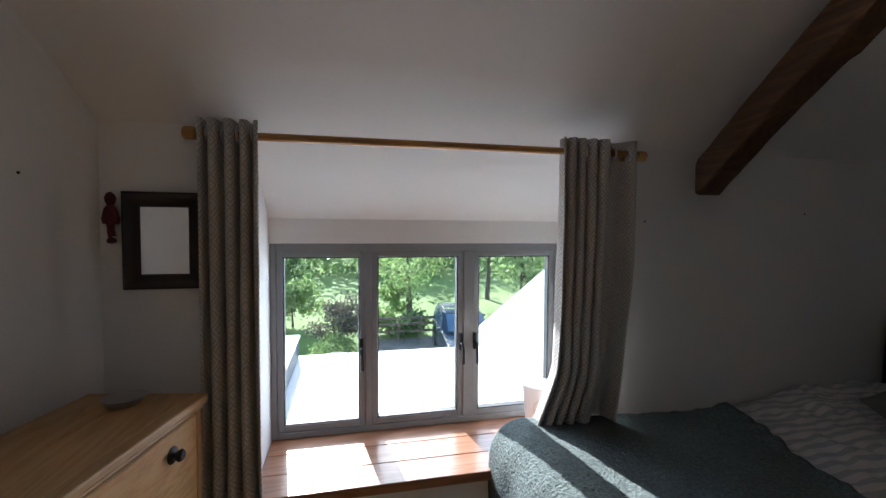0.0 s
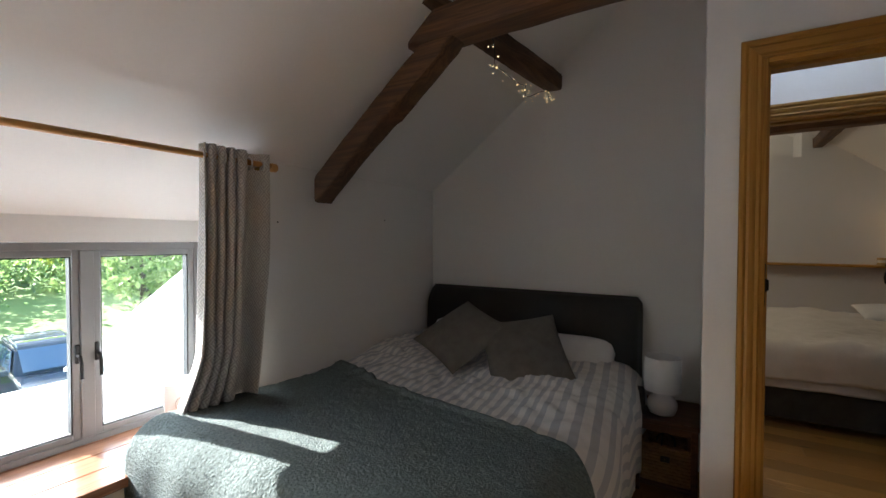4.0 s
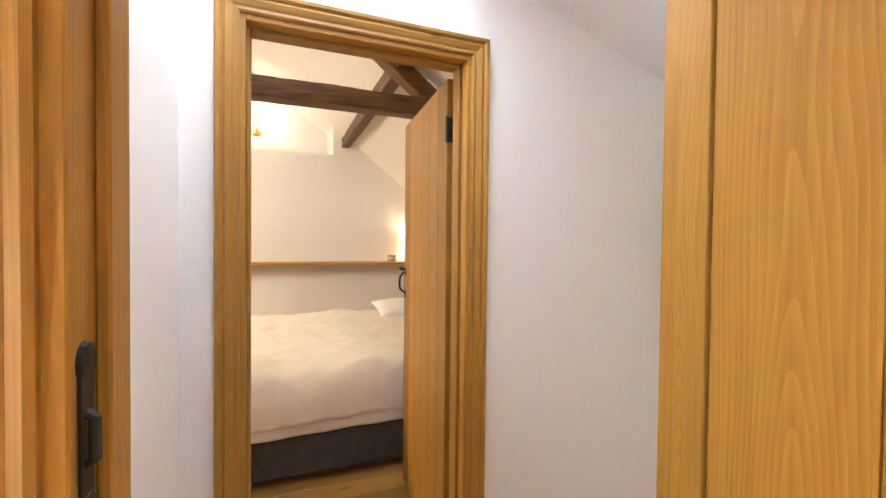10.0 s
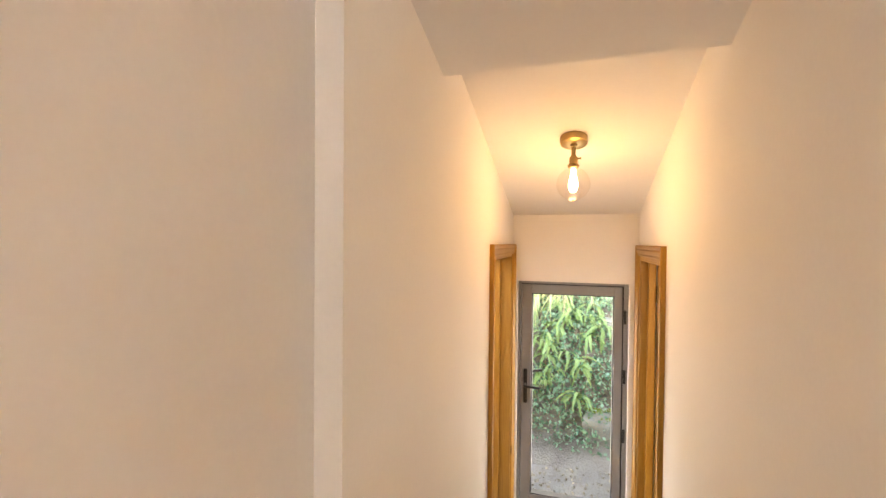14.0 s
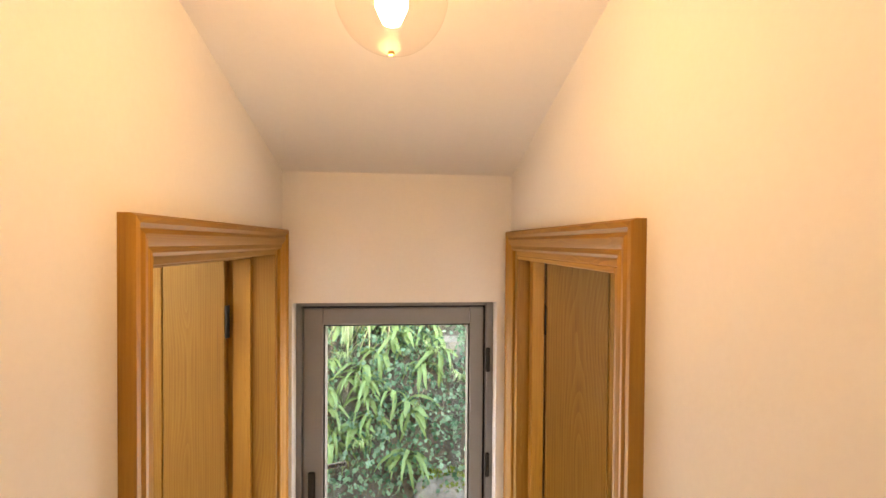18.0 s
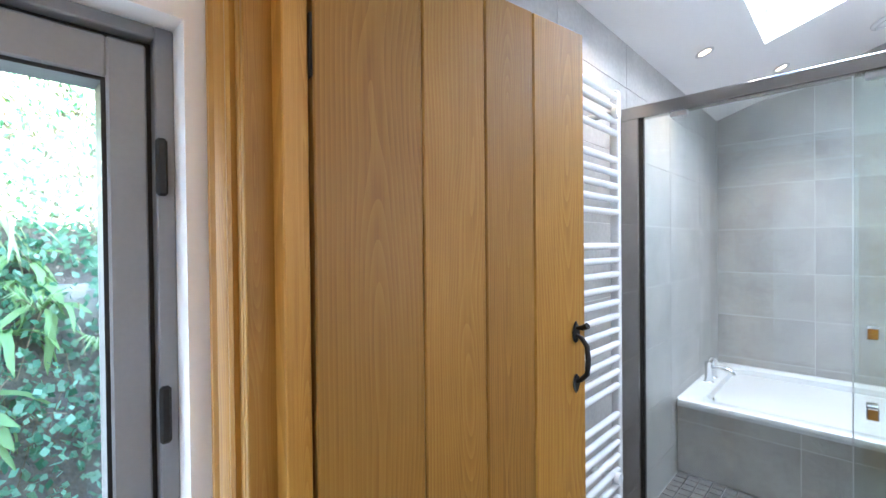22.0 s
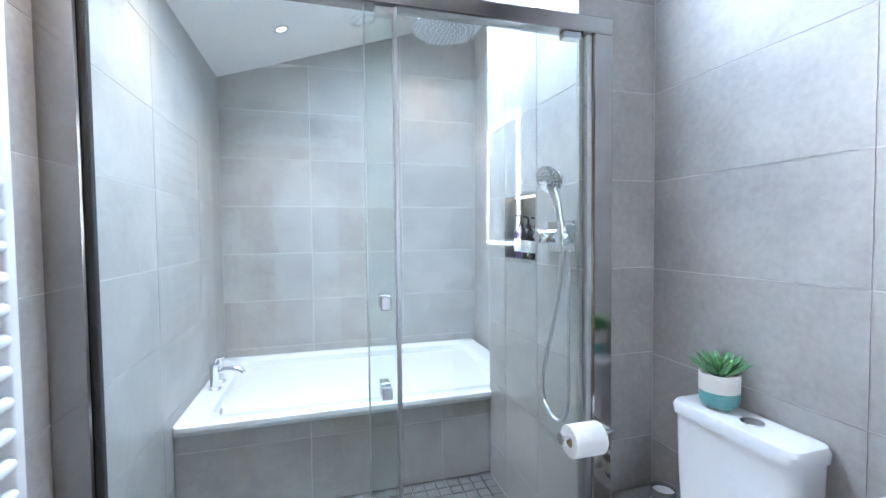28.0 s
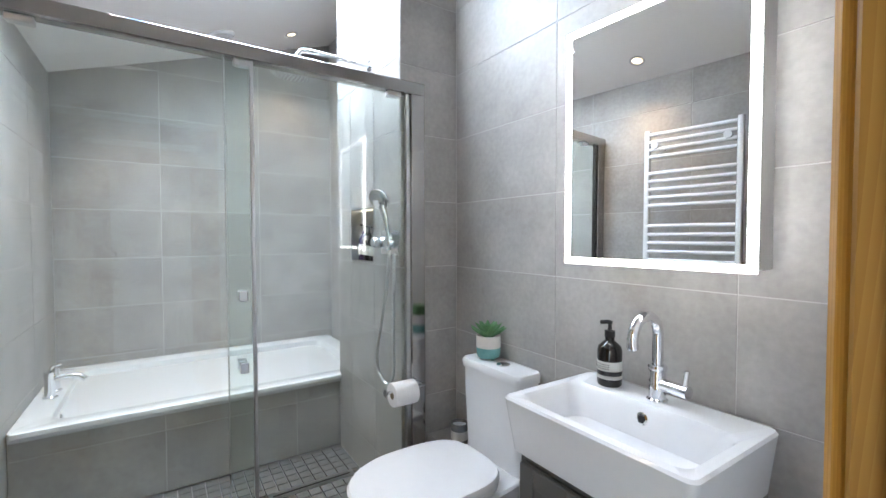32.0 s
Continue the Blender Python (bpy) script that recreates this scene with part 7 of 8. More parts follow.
# white flat roof below the window, its upstand and the neighbouring pitch
RZ = -0.35
setting("flat_roof", box(bm_new(), -8.0, 1.452, RZ - 0.25, 2.76, 5.65, RZ, 0.01), M_ROOF, "white membrane flat roof in full sun", "roof")
up_ = setting("roof_upstand", box(bm_new(), -6.0, 2.6, RZ, -0.27, 5.6, RZ + 0.27, 0.01), M_SLATE, "dark slate-faced raised roof edge", "roof")
part("capping", box(bm_new(), -6.02, 2.58, RZ + 0.272, -0.25, 5.62, RZ + 0.30, 0.004), M_ROOF, up_)
nb = setting("neighbour_roof", prism(bm_new(), [(1.46, 2.19), (7.2, -0.60), (7.2, -3.45), (1.46, -3.45)], "x", 2.75, 2.95), M_ROOF, "white rendered gable of the adjoining wing", "roof")
prism_ = part("verge", prism(bm_new(), [(1.46, 2.24), (7.3, -0.60), (7.3, -0.65), (1.46, 2.192)], "x", 2.68, 6.5), M_ROOF, nb)
setting("wall_lower_storey", box(bm_new(), -8.0, 1.46, -3.45, 2.76, 5.6, RZ - 0.25), M_WALL, "white wall below the flat roof", "wall")


def leaf_quad(bm, c, size, rnd, squash=1.0):
    a = Vector((rnd.uniform(-1, 1), rnd.uniform(-1, 1), rnd.uniform(-0.5, 1))).normalized()
    u = a.orthogonal().normalized()
    u = (Matrix.Rotation(rnd.uniform(0, 6.28), 3, a) @ u)
    v = a.cross(u)
    s = size * rnd.uniform(0.6, 1.3)
    q = [c - u * s, c - v * s * 0.5 * squash + u * s * 0.1, c + u * s, c + v * s * 0.5 * squash + u * s * 0.1]
    bm.faces.new([bm.verts.new(p) for p in q])


def tree(name, x, y, h, spread, mat, label, seed, leaves=1500, size=0.16, trunk=0.16, base=None):
    rnd = random.Random(seed)
    z0 = ground_z(x, y) - 0.05 if base is None else base
    t = thing(name, label, "tree" if trunk > 0.06 else "bush", x, y, z0)
    tips = []
    bm = bm_new()
    top = Vector((x + rnd.uniform(-0.3, 0.3), y + rnd.uniform(-0.3, 0.3), z0 + h * 0.72))
    n = 7
    spine = [Vector((x, y, z0)).lerp(top, k / n) + Vector((rnd.uniform(-1, 1), rnd.uniform(-1, 1), 0)) * 0.05 * h * (k / n) * 0.4 for k in range(n + 1)]
    tube(bm, spine, trunk, 9, radii=[trunk * (1.15 - 0.95 * k / n) for k in range(n + 1)])
    part("trunk", bm, M_BARK, t, smooth=True)
    for k in range(9):
        s = rnd.uniform(0.28, 0.95)
        p = Vector((x, y, z0)).lerp(top, s)
        a = k * 2.4 + rnd.uniform(-0.4, 0.4)
        L = spread * rnd.uniform(0.55, 1.0) * (1.1 - 0.5 * s)
        e = p + Vector((math.cos(a) * L, math.sin(a) * L, h * rnd.uniform(0.10, 0.26)))
        m_ = p.lerp(e, 0.5) + Vector((0, 0, -0.04 * h))
        part("limb", tube(bm_new(), [p, m_, e], 0.03, 6, radii=[trunk * 0.42, trunk * 0.28, trunk * 0.08]), M_BARK, t, smooth=True)
        tips += [(m_, 0.55), (e, 0.8), (p.lerp(e, 0.8), 0.7)]
    tips.append((top, 0.8))
    bm = bm_new()
    for _ in range(leaves):
        c, r = tips[rnd.randrange(len(tips))]
        d = Vector((rnd.gauss(0, 1), rnd.gauss(0, 1), rnd.gauss(0, 0.75)))
        leaf_quad(bm, c + d * r * spread * 0.24, size, rnd)
    part("crown", bm, mat, t)
    return t


tree("garden_tree", 3.42, 19.6, 7.2, 3.0, M_LEAF, "broad leafy garden tree on the lawn", 1, 6500, 0.085, 0.15)
tree("garden_tree", 9.5, 26.0, 9.0, 4.0, M_LEAF_YEL, "yellow-green garden tree behind the parked car", 2, 3000, 0.17)
tree("garden_bush", -3.0, 22.0, 4.2, 1.9, M_LEAF_DARK, "large dark leafy shrub beside the lawn", 3, 4200, 0.10, 0.055)
tree("garden_bush", -2.0, 20.3, 2.7, 1.5, M_LEAF, "rounded leafy shrub at the lawn edge", 41, 3600, 0.08, 0.05)
tree("garden_tree", -7.0, 20.0, 8.0, 3.4, M_LEAF, "tall leafy garden tree at the lawn edge", 4, 2800, 0.16)
tree("garden_tree", 8.2, 17.5, 7.0, 3.2, M_LEAF, "leafy tree beyond the drive", 5, 2600, 0.13)
tree("garden_tree", 13.5, 24.0, 9.0, 4.0, M_LEAF_DARK, "dark leafy tree beyond the drive", 6, 2400, 0.18)
tree("garden_bush", 0.25, 16.6, 2.1, 1.25, M_LEAF_PURPLE, "rounded purple-brown garden bush", 7, 3200, 0.07, 0.05)
tree("garden_bush", 0.15, 14.6, 1.0, 0.85, M_LEAF, "low leafy green bush beside the stone planter", 8, 1400, 0.06, 0.03)
tree("garden_bush", 1.7, 18.3, 1.5, 1.0, M_LEAF, "leafy green bush on the lawn", 9, 1700, 0.08, 0.04)
tree("garden_bush", 3.0, 18.0, 0.9, 1.2, M_LEAF_DARK, "low dark hedge bush beside the drive", 10, 1600, 0.09, 0.04)
tree("garden_bush", 2.75, 20.6, 2.4, 0.8, M_LEAF, "upright leafy shrub at the lawn edge", 11, 1800, 0.09, 0.05)

tree("garden_tree", -8.5, 36.0, 8.5, 4.2, M_LEAF, "tall leafy garden tree beyond the lawn", 31, 3200, 0.17)
tree("garden_tree", -12.0, 27.0, 9.5, 4.6, M_LEAF_DARK, "dark leafy tree beyond the lawn", 32, 3000, 0.19)
tree("garden_tree", 5.5, 43.0, 8.0, 4.4, M_LEAF_DARK, "dark leafy tree at the far lawn edge", 33, 3000, 0.18)
tree("garden_tree", 16.0, 18.0, 8.0, 3.8, M_LEAF, "leafy tree beside the adjoining wing", 34, 2600, 0.15)

# far woods
rnd = random.Random(21)
bm = bm_new()
for i in range(24000):
    x = rnd.uniform(-45, 60)
    d = rnd.random()
    y = 38 + 14 * rnd.random()
    hgt = 6.2 + 1.8 * wob(x * 0.12, 1.0) + 1.2 * wob(x * 0.4, 5.0)
    leaf_quad(bm, Vector((x, y, -2.9 + hgt * (d ** 0.8))), 0.33, rnd)
for f in bm.faces:
    c = f.verts[0].co
    f.material_index = 1 if wob(c.x * 0.45, c.z * 0.5 + c.y * 0.1) > 0.05 else 0
tagged(part("woodland", bm, M_LEAF, None), "far belt of leafy woodland behind the lawn", "woods", kind="stuff").data.materials.append(M_LEAF_DARK)
bm = bm_new()
for i in range(5000):
    x = rnd.uniform(-60, 75)
    leaf_quad(bm, Vector((x, 60 + 6 * rnd.random(), -2.4 + 8 * rnd.random())), 0.6, rnd)
tagged(part("woodland_dark", bm, M_LEAF_DARK, None), "dark far belt of woodland", "woods", kind="stuff")

# garden pot and low fence
pt = thing("garden_planter", "pale round stone planter on the ground outside", "planter", 0.1, 13.3, -3.25)
part("bowl", lathe(bm_new(), [(0, 0), (0.2, 0), (0.16, 0.1), (0.14, 0.5), (0.3, 0.68), (0.34, 0.74), (0.28, 0.74), (0, 0.6)], 24, pose(0.1, 13.3, -3.25)), M_STONE, pt, smooth=True)
fe = thing("garden_fence", "low weathered wooden fence beside the drive", "fence", 3.5, 17.0, -2.5)
M_FENCE = mottled("weathered_fence_wood", (0.10, 0.08, 0.06), (0.20, 0.165, 0.13), 0.9, 10, 60, 0.004)
for i in range(6):
    x = 1.6 + i * 0.9
    part("post", box(bm_new(), x, 17.0, ground_z(x, 17) - 0.1, x + 0.08, 17.08, ground_z(x, 17) + 0.95), M_FENCE, fe)
for z in (0.35, 0.65, 0.9):
    part("bar", box(bm_new(), 1.5, 16.97, ground_z(3, 17) + z, 6.3, 16.998, ground_z(3, 17) + z + 0.09), M_FENCE, fe)

# parked car
M_PAINT = plain("dark_blue_car_paint", (0.03, 0.05, 0.075), 0.15)
M_CARGLASS = plain("blue_tinted_car_glass", (0.10, 0.16, 0.24), 0.05)
M_TYRE = plain("tyre_rubber", (0.015, 0.015, 0.015), 0.85)
car = thing("parked_car", "dark blue parked estate car with roof rails on the drive", "car", 4.68, 14.9, -3.22)
mcar = pose(4.68, 14.9, -3.22, 0, 0, -95)


def car_shell(bm, prof, w, inset):
    left = [bm.verts.new((x, -w / 2 + i_, z)) for (x, z), i_ in zip(prof, inset)]
    right = [bm.verts.new((x, w / 2 - i_, z)) for (x, z), i_ in zip(prof, inset)]
    n = len(prof)
    bm.faces.new(left)
    bm.faces.new(right[::-1])
    for i in range(n):
        bm.faces.new((left[i], right[i], right[(i + 1) % n], left[(i + 1) % n]))
    bmesh.ops.recalc_face_normals(bm, faces=bm.faces)
    bmesh.ops.bevel(bm, geom=list(bm.edges), offset=0.05, segments=2, affect="EDGES")
    return bm


part("body", car_shell(bm_new(), [(-2.2, 0.28), (2.15, 0.28), (2.22, 0.55), (2.1, 0.88), (1.1, 1.05), (-2.1, 1.08), (-2.25, 0.6)], 1.84, [0.04, 0.04, 0.08, 0.06, 0.04, 0.04, 0.04]), M_PAINT, car, m=mcar, smooth=True)
part("cabin", car_shell(bm_new(), [(1.05, 1.03), (0.35, 1.62), (-1.85, 1.66), (-2.12, 1.06)], 1.74, [0.02, 0.16, 0.16, 0.04]), M_PAINT, car, m=mcar, smooth=True)
part("windscreen", prism(bm_new(), [(0.99, 1.12), (0.42, 1.60), (0.44, 1.62), (1.02, 1.13)], "y", -0.68, 0.68), M_CARGLASS, car, m=mcar)
part("rear_window", prism(bm_new(), [(-2.12, 1.16), (-1.92, 1.58), (-1.95, 1.59), (-2.15, 1.17)], "y", -0.64, 0.64), M_CARGLASS, car, m=mcar)
for s in (-1, 1):
    for a, b in ((0.62, -0.2), (-0.28, -1.1), (-1.18, -1.85)):
        lo_, hi_ = s * 0.862, s * 0.755
        bm = bm_new()
        q = [(a, lo_, 1.12), (b, lo_, 1.12), (b, hi_, 1.56), (min(a, a - 0.42 if a > 0.5 else a), hi_, 1.56)]
        v0 = [bm.verts.new(p) for p in q]
        v1 = [bm.verts.new((p[0], p[1] + s * 0.012, p[2])) for p in q]
        bm.faces.new(v0)
        bm.faces.new(v1[::-1])
        for i in range(4):
            bm.faces.new((v0[i], v0[(i + 1) % 4], v1[(i + 1) % 4], v1[i]))
        bmesh.ops.recalc_face_normals(bm, faces=bm.faces)
        part("side_window", bm, M_CARGLASS, car, m=mcar)
    part("roof_rail", tube(bm_new(), [(0.2, s * 0.66, 1.63), (0.1, s * 0.66, 1.71), (-1.6, s * 0.66, 1.74), (-1.75, s * 0.66, 1.66)], 0.018, 8), M_CHROME, car, m=mcar, smooth=True)
    part("headlight", box(bm_new(), 2.08, s * 0.52, 0.68, 2.2, s * 0.84, 0.84, 0.03, 2), M_CHROME, car, m=mcar)
    part("door_mirror", box(bm_new(), 0.72, s * 0.92, 1.08, 0.86, s * 1.08, 1.22, 0.03, 2), M_PAINT, car, m=mcar)
    for x in (1.38, -1.35):
        wl = part("wheel", lathe(bm_new(), [(0.24, -0.1), (0.32, -0.11), (0.34, -0.06), (0.34, 0.06), (0.32, 0.11), (0.24, 0.1), (0.24, -0.1)], 24, pose(x, s * 0.82, 0.30, 90, 0, 0)), M_TYRE, car, smooth=True, m=mcar)
        part("rim", lathe(bm_new(), [(0, -0.08), (0.235, -0.08), (0.235, 0.08), (0, 0.08)], 20, pose(x, s * 0.84, 0.30, 90, 0, 0)), M_STEEL, wl, smooth=True, m=mcar)
part("grille", box(bm_new(), 2.16, -0.42, 0.55, 2.235, 0.42, 0.78, 0.02), M_SEAL, car, m=mcar)
part("cross_bar", box(bm_new(), 0.0, -0.66, 1.75, 0.06, 0.66, 1.78), M_CHROME, car, m=mcar)
part("cross_bar", box(bm_new(), -1.2, -0.66, 1.76, -1.14, 0.66, 1.79), M_CHROME, car, m=mcar)

# the fern bank outside the garden door
rnd = random.Random(5)


def bank_point(x, k, out=0.0):
    """A place on the bank, k from 0 at its foot to 1 at its top."""
    y = -6.42 - 1.45 * k
    return Vector((x, y + out, ground_z(x, y)))


def stone(name, c, s, seed, label, mat=None):
    bm = bm_new()
    bmesh.ops.create_icosphere(bm, subdivisions=3, radius=1.0)
    for v in bm.verts:
        p = v.co.copy()
        k = 1 + 0.22 * wob(p.x * 1.3 + seed, p.y * 1.3, p.z * 1.3) + 0.08 * wob(p.x * 4, p.y * 4 + seed, p.z * 4)
        q = Vector([math.copysign(abs(t) ** 0.6, t) for t in p]) * k
        v.co = Vector((q.x * s[0], q.y * s[1], q.z * s[2])) + Vector(c)
    return tagged(part(name, bm, mat or M_STONE, None, "", True), label, "stone", "stones of the bank")


stone("bank_stone", (2.30, -6.55, -0.50), (0.19, 0.16, 0.24), 1, "squarish lichened stone block at the foot of the bank")
stone("bank_stone", (2.25, -6.96, 0.42), (0.15, 0.15, 0.15), 2, "pale lichened stone in the bank")
stone("bank_stone", (2.52, -6.86, -0.12), (0.16, 0.12, 0.10), 3, "dark stone half buried in the bank")
stone("bank_stone", (2.82, -6.75, -0.28), (0.17, 0.12, 0.12), 4, "dark stone half buried in the bank")
stone("bank_stone", (2.02, -6.80, -0.15), (0.2, 0.14, 0.16), 5, "dark stone half buried in the bank")
stone("bank_stone", (2.65, -7.25, 0.75), (0.18, 0.14, 0.12), 6, "pale lichened stone in the bank")
bm = bm_new()
for i in range(420):
    a, b = rnd.uniform(-0.6, 1.2), rnd.random()
    p = Vector((2.23 + 0.13 * rnd.gauss(0, 0.6), -6.40 - 0.10 * rnd.random() + 0.0, -0.30 - 0.32 * b * b))
    leaf_quad(bm, p, 0.012, rnd, 1.6)
for i in range(260):
    leaf_quad(bm, Vector((2.30 + 0.17 * rnd.uniform(-1, 1), -6.55 + 0.13 * rnd.uniform(-1, 1), -0.255 + 0.012 * rnd.random())), 0.013, rnd, 1.6)
tagged(part("moss", bm, M_MOSS, None), "bright yellow-green moss on the stone block", "moss", kind="stuff")


def frond_mesh(name, L, w, droop, mat, wave=0.0):
    bm = bm_new()
    n = 9
    rows = []
    for i in range(n + 1):
        t = i / n
        wid = w * (0.35 + 0.65 * math.sin(math.pi * min(1, 0.18 + t * 0.82)) ** 0.7) * (1 if t < 0.97 else 0.25)
        x = L * (t - 0.18 * t * t)
        z = L * (0.55 * t - droop * t * t)
        e = wave * math.sin(t * 40)
        rows.append([bm.verts.new((x, -wid + e, z + 0.006)), bm.verts.new((x, 0, z - 0.004)), bm.verts.new((x, wid + e, z + 0.006))])
    for a, b in zip(rows, rows[1:]):
        bm.faces.new((a[0], b[0], b[1], a[1]))
        bm.faces.new((a[1], b[1], b[2], a[2]))
    me = bpy.data.meshes.new(name)
    bm.to_mesh(me)
    bm.free()
    for p in me.polygons:
        p.use_smooth = True
    me.materials.append(mat)
    return me


FRONDS = [frond_mesh("frond", 0.34, 0.020, 0.95, M_FERN, 0.003), frond_mesh("frond", 0.27, 0.027, 0.75, M_FERN, 0.004), frond_mesh("frond", 0.30, 0.016, 1.05, M_FERN)]
STRAPS = [frond_mesh("strap_leaf", 0.46, 0.010, 1.35, M_STRAP), frond_mesh("strap_leaf", 0.55, 0.008, 1.5, M_STRAP), frond_mesh("strap_leaf", 0.40, 0.012, 1.2, M_STRAP), frond_mesh("strap_leaf", 0.44, 0.007, 1.6, M_DRY)]
for i in range(96):
    k = 0.10 + 0.88 * ((i + 0.5) / 96)
    strappy = k > 0.42
    x = rnd.uniform(2.40, 3.35) if strappy and rnd.random() < 0.75 else rnd.uniform(2.30 if k < 0.42 else 1.70, 3.30)
    p = bank_point(x, k, 0.03)
    if strappy:
        fr_ = thing("grass_clump", "pale strap-leaved clump drooping from the bank", "plant", *p, "clumps on the bank")
    else:
        fr_ = thing("fern", "glossy tongue-leaved fern growing on the bank", "fern", *p, "ferns on the bank")
    for q in range(12 if strappy else 9):
        ob = new("strap_leaf" if strappy else "frond", STRAPS[rnd.randrange(4)] if strappy else FRONDS[rnd.randrange(3)])
        ob.parent, ob.matrix_parent_inverse = fr_, world_of(fr_).inverted()
        turn_ = 90 + (rnd.uniform(-60, 60) if strappy else rnd.uniform(-85, 85))
        ob.matrix_basis = Matrix.Translation(p) @ pose(0, 0, 0, rnd.uniform(-25, 25), rnd.uniform(-20, 35), turn_) @ Matrix.Scale(rnd.uniform(0.45, 0.9), 4)
bm = bm_new()
for i in range(15000):
    x, k = rnd.uniform(1.5, 3.5), rnd.random()
    if wob(x * 2.2, k * 4.5, 3.0) + (0.42 if x < 2.6 else 0.30) < -0.22:
        continue
    p = bank_point(x, k, 0.02 + 0.11 * rnd.random())
    if (p - Vector((2.25, -7.02, 0.42))).length < 0.24:
        continue
    leaf_quad(bm, p, 0.019, rnd, 1.7)
tagged(part("ivy", bm, M_IVY, None), "dense dark ivy leaves over the bank", "ivy", kind="stuff")
bm = bm_new()
for i in range(260):
    p = bank_point(rnd.uniform(1.6, 3.4), rnd.uniform(0.15, 1), 0.05)
    q = p + Vector((rnd.uniform(-0.12, 0.12), rnd.uniform(0.02, 0.14), rnd.uniform(-0.28, 0.02)))
    m_ = p.lerp(q, 0.5) + Vector((0, 0.04, 0.03))
    tube(bm, [p, m_, q], 0.002, 3, False)
tagged(part("dry_stems", bm, M_DRY, None), "tangled dry stems hanging in the bank", "stems", kind="stuff")
bm = bm_new()
for cx, ck in ((2.85, 0.12), (2.15, 0.24), (2.35, 0.30), (3.0, 0.30), (2.6, 0.9), (2.2, 0.95), (2.9, 0.95), (1.8, 0.9)):
    c = bank_point(cx, ck, 0.03)
    for i in range(60):
        a, L = rnd.uniform(0, 6.28), rnd.uniform(0.10, 0.24)
        d = Vector((math.cos(a) * 0.5, abs(math.sin(a)) * 0.7 + 0.1, 0.7)).normalized()
        p1, p2 = c + d * L * 0.6, c + d * L + Vector((0, 0.02, -0.10 * rnd.random()))
        s = Vector((0.004, 0, 0))
        v = [bm.verts.new(t) for t in (c - s, c + s, p1 + s * 0.8, p1 - s * 0.8, p2)]
        bm.faces.new((v[0], v[1], v[2], v[3]))
        bm.faces.new((v[3], v[2], v[4]))
tagged(part("grass_tufts", bm, M_FERN, None), "tufts of long green grass on the bank", "grass", kind="stuff")
bm = bm_new()
for i in range(500):
    p = Vector((rnd.uniform(1.7, 3.3), rnd.uniform(-6.45, -5.6), LOW - 0.125))
    leaf_quad(bm, p + Vector((0, 0, 0.006)), 0.014, rnd, 1.4)
tagged(part("leaf_litter", bm, M_DRY, None), "scattered dry leaves and chippings on the path", "litter", kind="stuff")

# ---- tiles, mosaic and floorboards ----
def tile_wall(parent, plane, at, thick, us, zs_, top=None, skip=None):
    """Tiles between the joints us (across) and zs_ (up) on a plane x or y = at; thick points from the face into the wall."""
    g = 0.0015
    for i in range(len(us) - 1):
        for j in range(len(zs_) - 1):
            u0, u1, z0, z1 = us[i] + g, us[i + 1] - g, zs_[j] + g, zs_[j + 1] - g
            if skip and skip(u0, u1, z0, z1):
                continue
            t0 = min(z1, top(u0)) if top else z1
            t1 = min(z1, top(u1)) if top else z1
            if max(t0, t1) <= z0 + 0.01:
                continue
            t0, t1 = max(t0, z0 + 0.002), max(t1, z0 + 0.002)
            lo, hi = min(at, at + thick), max(at, at + thick)
            bm = prism(bm_new(), [(u0, z0), (u1, z0), (u1, t1), (u0, t0)], "x" if plane == "x" else "y", lo, hi)
            part("tile", bm, M_TILE, parent)


ob_ = bpy.data.objects
ZW = [LOW] + [-0.416 + 0.3033 * k for k in range(0, 10)]
tile_wall(ob_["wall_bath_west"], "x", BX0, -0.0118, [BS, -4.640, -4.035, BN], ZW, lambda y: ceil_bath(y) + 0.05)
tile_wall(ob_["wall_bath_south"], "y", BS, -0.0118, [BX0, -0.70, -0.10, 0.51, 1.12, 1.73, BX1], [LOW] + [-0.415 + 0.3015 * k for k in range(0, 8)], lambda x: 1.64)
ZN = [LOW] + [-0.383 + 0.2905 * k for k in range(0, 11)]
tile_wall(ob_["wall_bath_north"], "y", BN, 0.0118, [0.5665, 1.165, 1.727, BX1], ZN, lambda x: 2.2)
tile_wall(ob_["wall_bath_north"], "y", BN, 0.0118, [BX0, -0.62, -0.19], ZW, lambda x: 2.2)


def in_niche(u0, u1, z0, z1):
    return u0 < NX1 and u1 > NX0 and z0 < NZ1 and z1 > NZ0


XW = [-0.19, NX0 - 0.0085, NX1 + 0.0085, SCR]
ZWET = [LOW, -0.41, -0.11, 0.19, NZ0 - 0.0085, NZ1 + 0.0085, 1.085, 1.39, 1.69, 2.0, 2.2]
tile_wall(ob_["wall_bath_north"], "y", WET, 0.0118, XW, ZWET, None, lambda a, b, c, d: a > NX0 - 0.02 and b < NX1 + 0.02 and c > NZ0 - 0.02 and d < NZ1 + 0.02)
tile_wall(ob_["wall_bath_north"], "x", SCR + 0.006, -0.0118, [WET, BN], [LOW] + [-0.370 + 0.288 * k for k in range(0, 10)], lambda y: 2.2)
tile_wall(ob_["wall_bath_north"], "x", -0.2018, 0.0118, [WET + 0.001, BN - 0.001], ZW, lambda y: 2.2)
bp = block_wall("trim_bath_panel", [(-0.26, BS + 0.002, LOW, -0.199, WET, -0.176)], "grouted bath panel backing", M_GROUT)
tile_wall(bp, "x", -0.197, -0.0118, [BS + 0.002, -4.640, -4.035, WET - 0.001], [LOW, -0.285, -0.19])

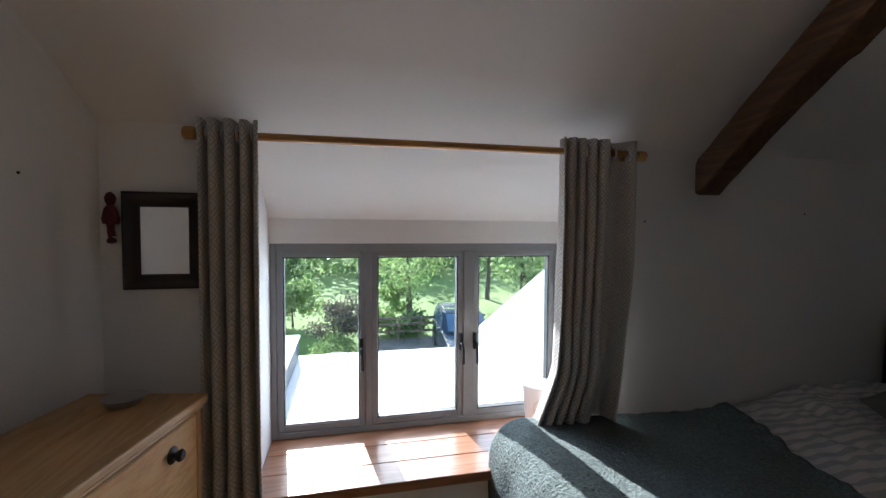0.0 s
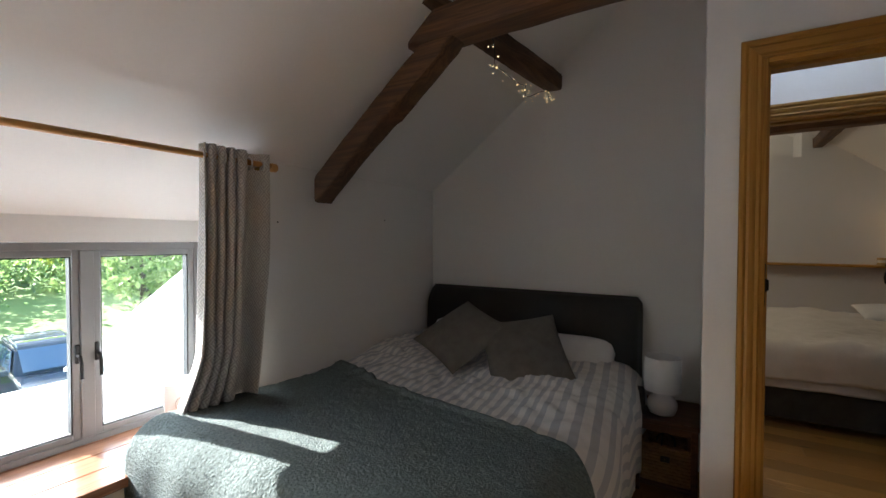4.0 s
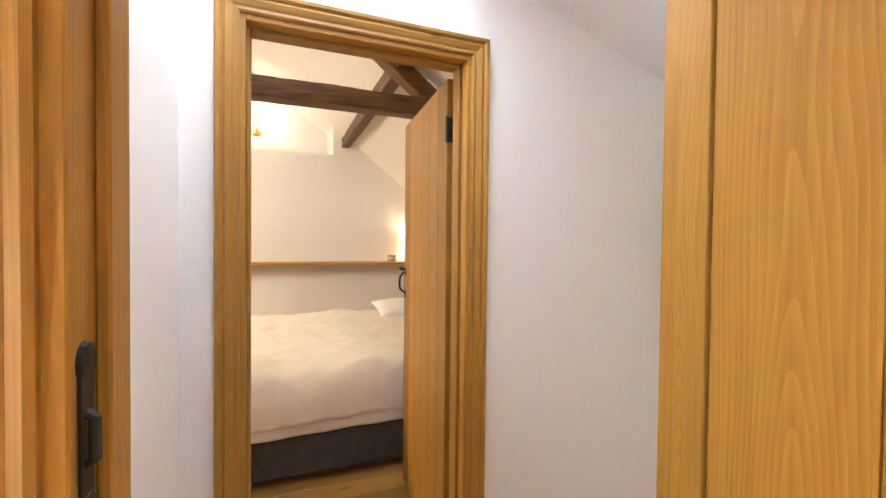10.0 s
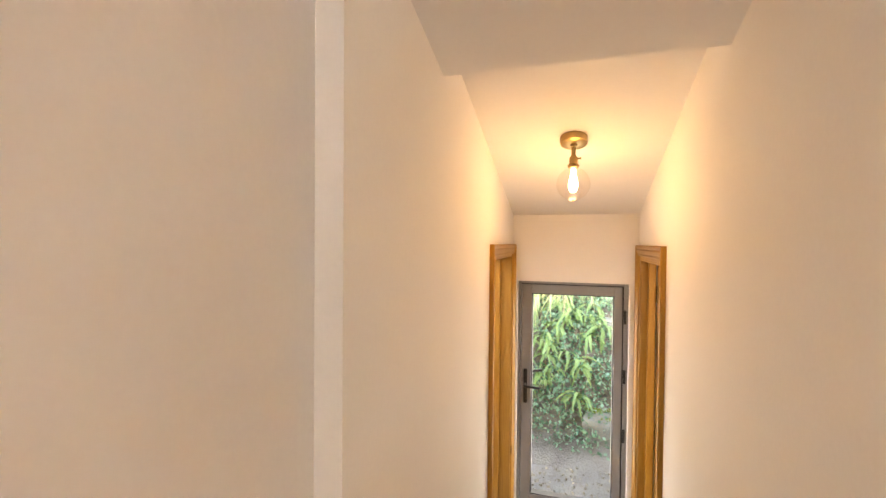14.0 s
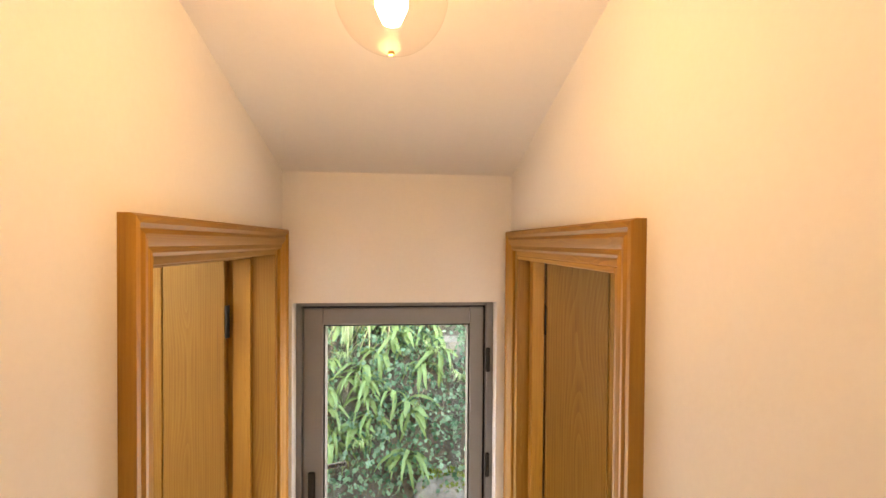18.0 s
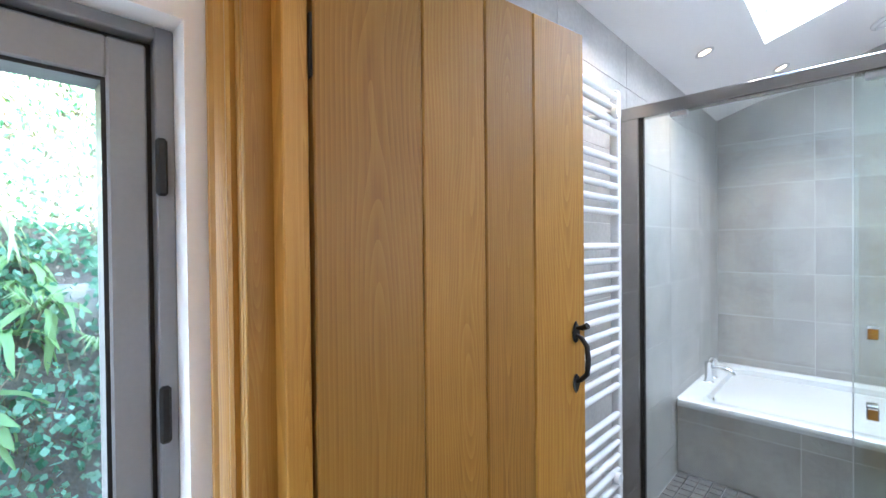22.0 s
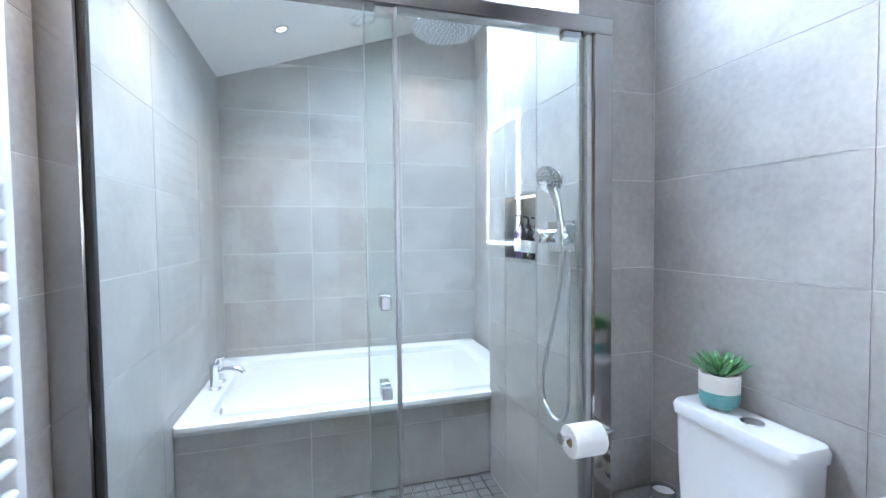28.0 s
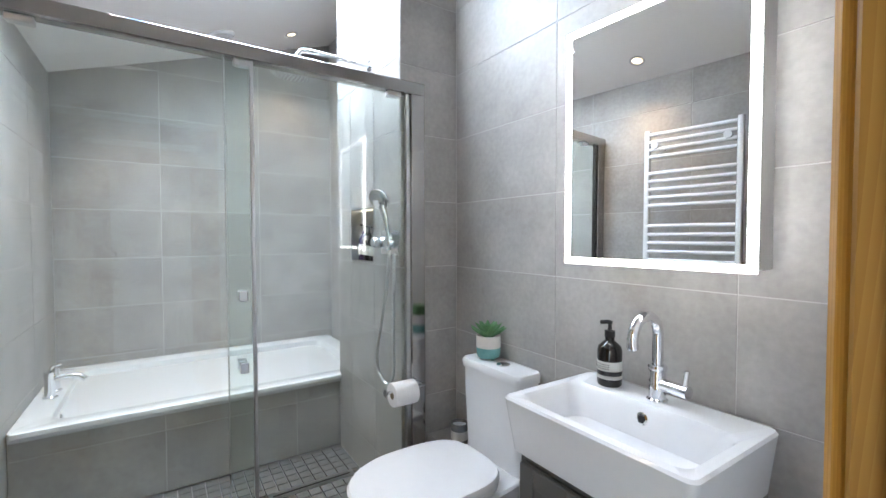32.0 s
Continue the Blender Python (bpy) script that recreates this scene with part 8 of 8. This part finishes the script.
# mosaic floor of the shower and bathroom
fl_ = ob_["floor_base_lower"]
pit = 0.0575
proto = None
rest = bm_new()
count = 0
for j in range(int((WET - BS) / pit)):
    for i in range(int((BX1 + 0.197) / pit)):
        x, y = -0.190 + pit * (i + 0.5), BS + 0.006 + pit * (j + 0.5)
        if x < SCR and count < 300:
            if proto is None:
                proto = part("mosaic_tile", box(bm_new(), -0.0262, -0.0262, -0.011, 0.0262, 0.0262, 0.0, 0.0015), M_MOSAIC, fl_)
                ob = proto
            else:
                ob = new("mosaic_tile", proto.data)
                ob.parent, ob.matrix_parent_inverse = fl_, world_of(fl_).inverted()
            ob.matrix_basis = pose(x, y, LOW + 0.0012 * random.random(), 0, 0, 90 * random.randint(0, 3))
            count += 1
        else:
            box(rest, x - 0.0262, y - 0.0262, LOW - 0.011, x + 0.0262, y + 0.0262, LOW)
tagged(part("mosaic_field", rest, M_MOSAIC, fl_), "dark grey mosaic floor tiles", kind="stuff")
dr_ = thing("floor_drain", "linear metal drain slot in the mosaic floor", "drain", 0.16, -4.0, LOW)
part("grate", box(bm_new(), 0.10, -4.25, LOW + 0.0005, 0.16, -3.84, LOW + 0.004, 0.001), M_STEEL, dr_)
# black strip laid on the solid grate for the darkness in its gap
part("slot", box(bm_new(), 0.124, -4.23, LOW + 0.0042, 0.136, -3.86, LOW + 0.0046), M_SEAL, dr_)

# floorboards along y
def boards(parent, x0, x1, y0, y1, w, seed):
    rnd = random.Random(seed)
    x = x0
    while x < x1 - 0.01:
        b = min(x + w, x1)
        y = y0 - rnd.random() * 1.0
        while y < y1:
            e = y + 0.9 + rnd.random() * 0.9
            a, c = max(y, y0), min(e, y1)
            if c - a > 0.03:
                part("floorboard", box(bm_new(), x + 0.0008, a + 0.0008, -0.0215, b - 0.0008, c - 0.0008, 0.0, 0.0015), M_FLOOR, parent)
            y = e
        x = b


fu = ob_["floor_base_upper"]
boards(fu, -0.34, 2.06, -1.885, 0.97, 0.15, 1)
boards(fu, 2.06, 3.05, -0.892, 0.97, 0.15, 2)
boards(fu, 2.06, 3.17, -3.45, -0.97, 0.15, 3)
boards(fu, 3.17, 7.3, -3.9, 2.4, 0.145, 4)
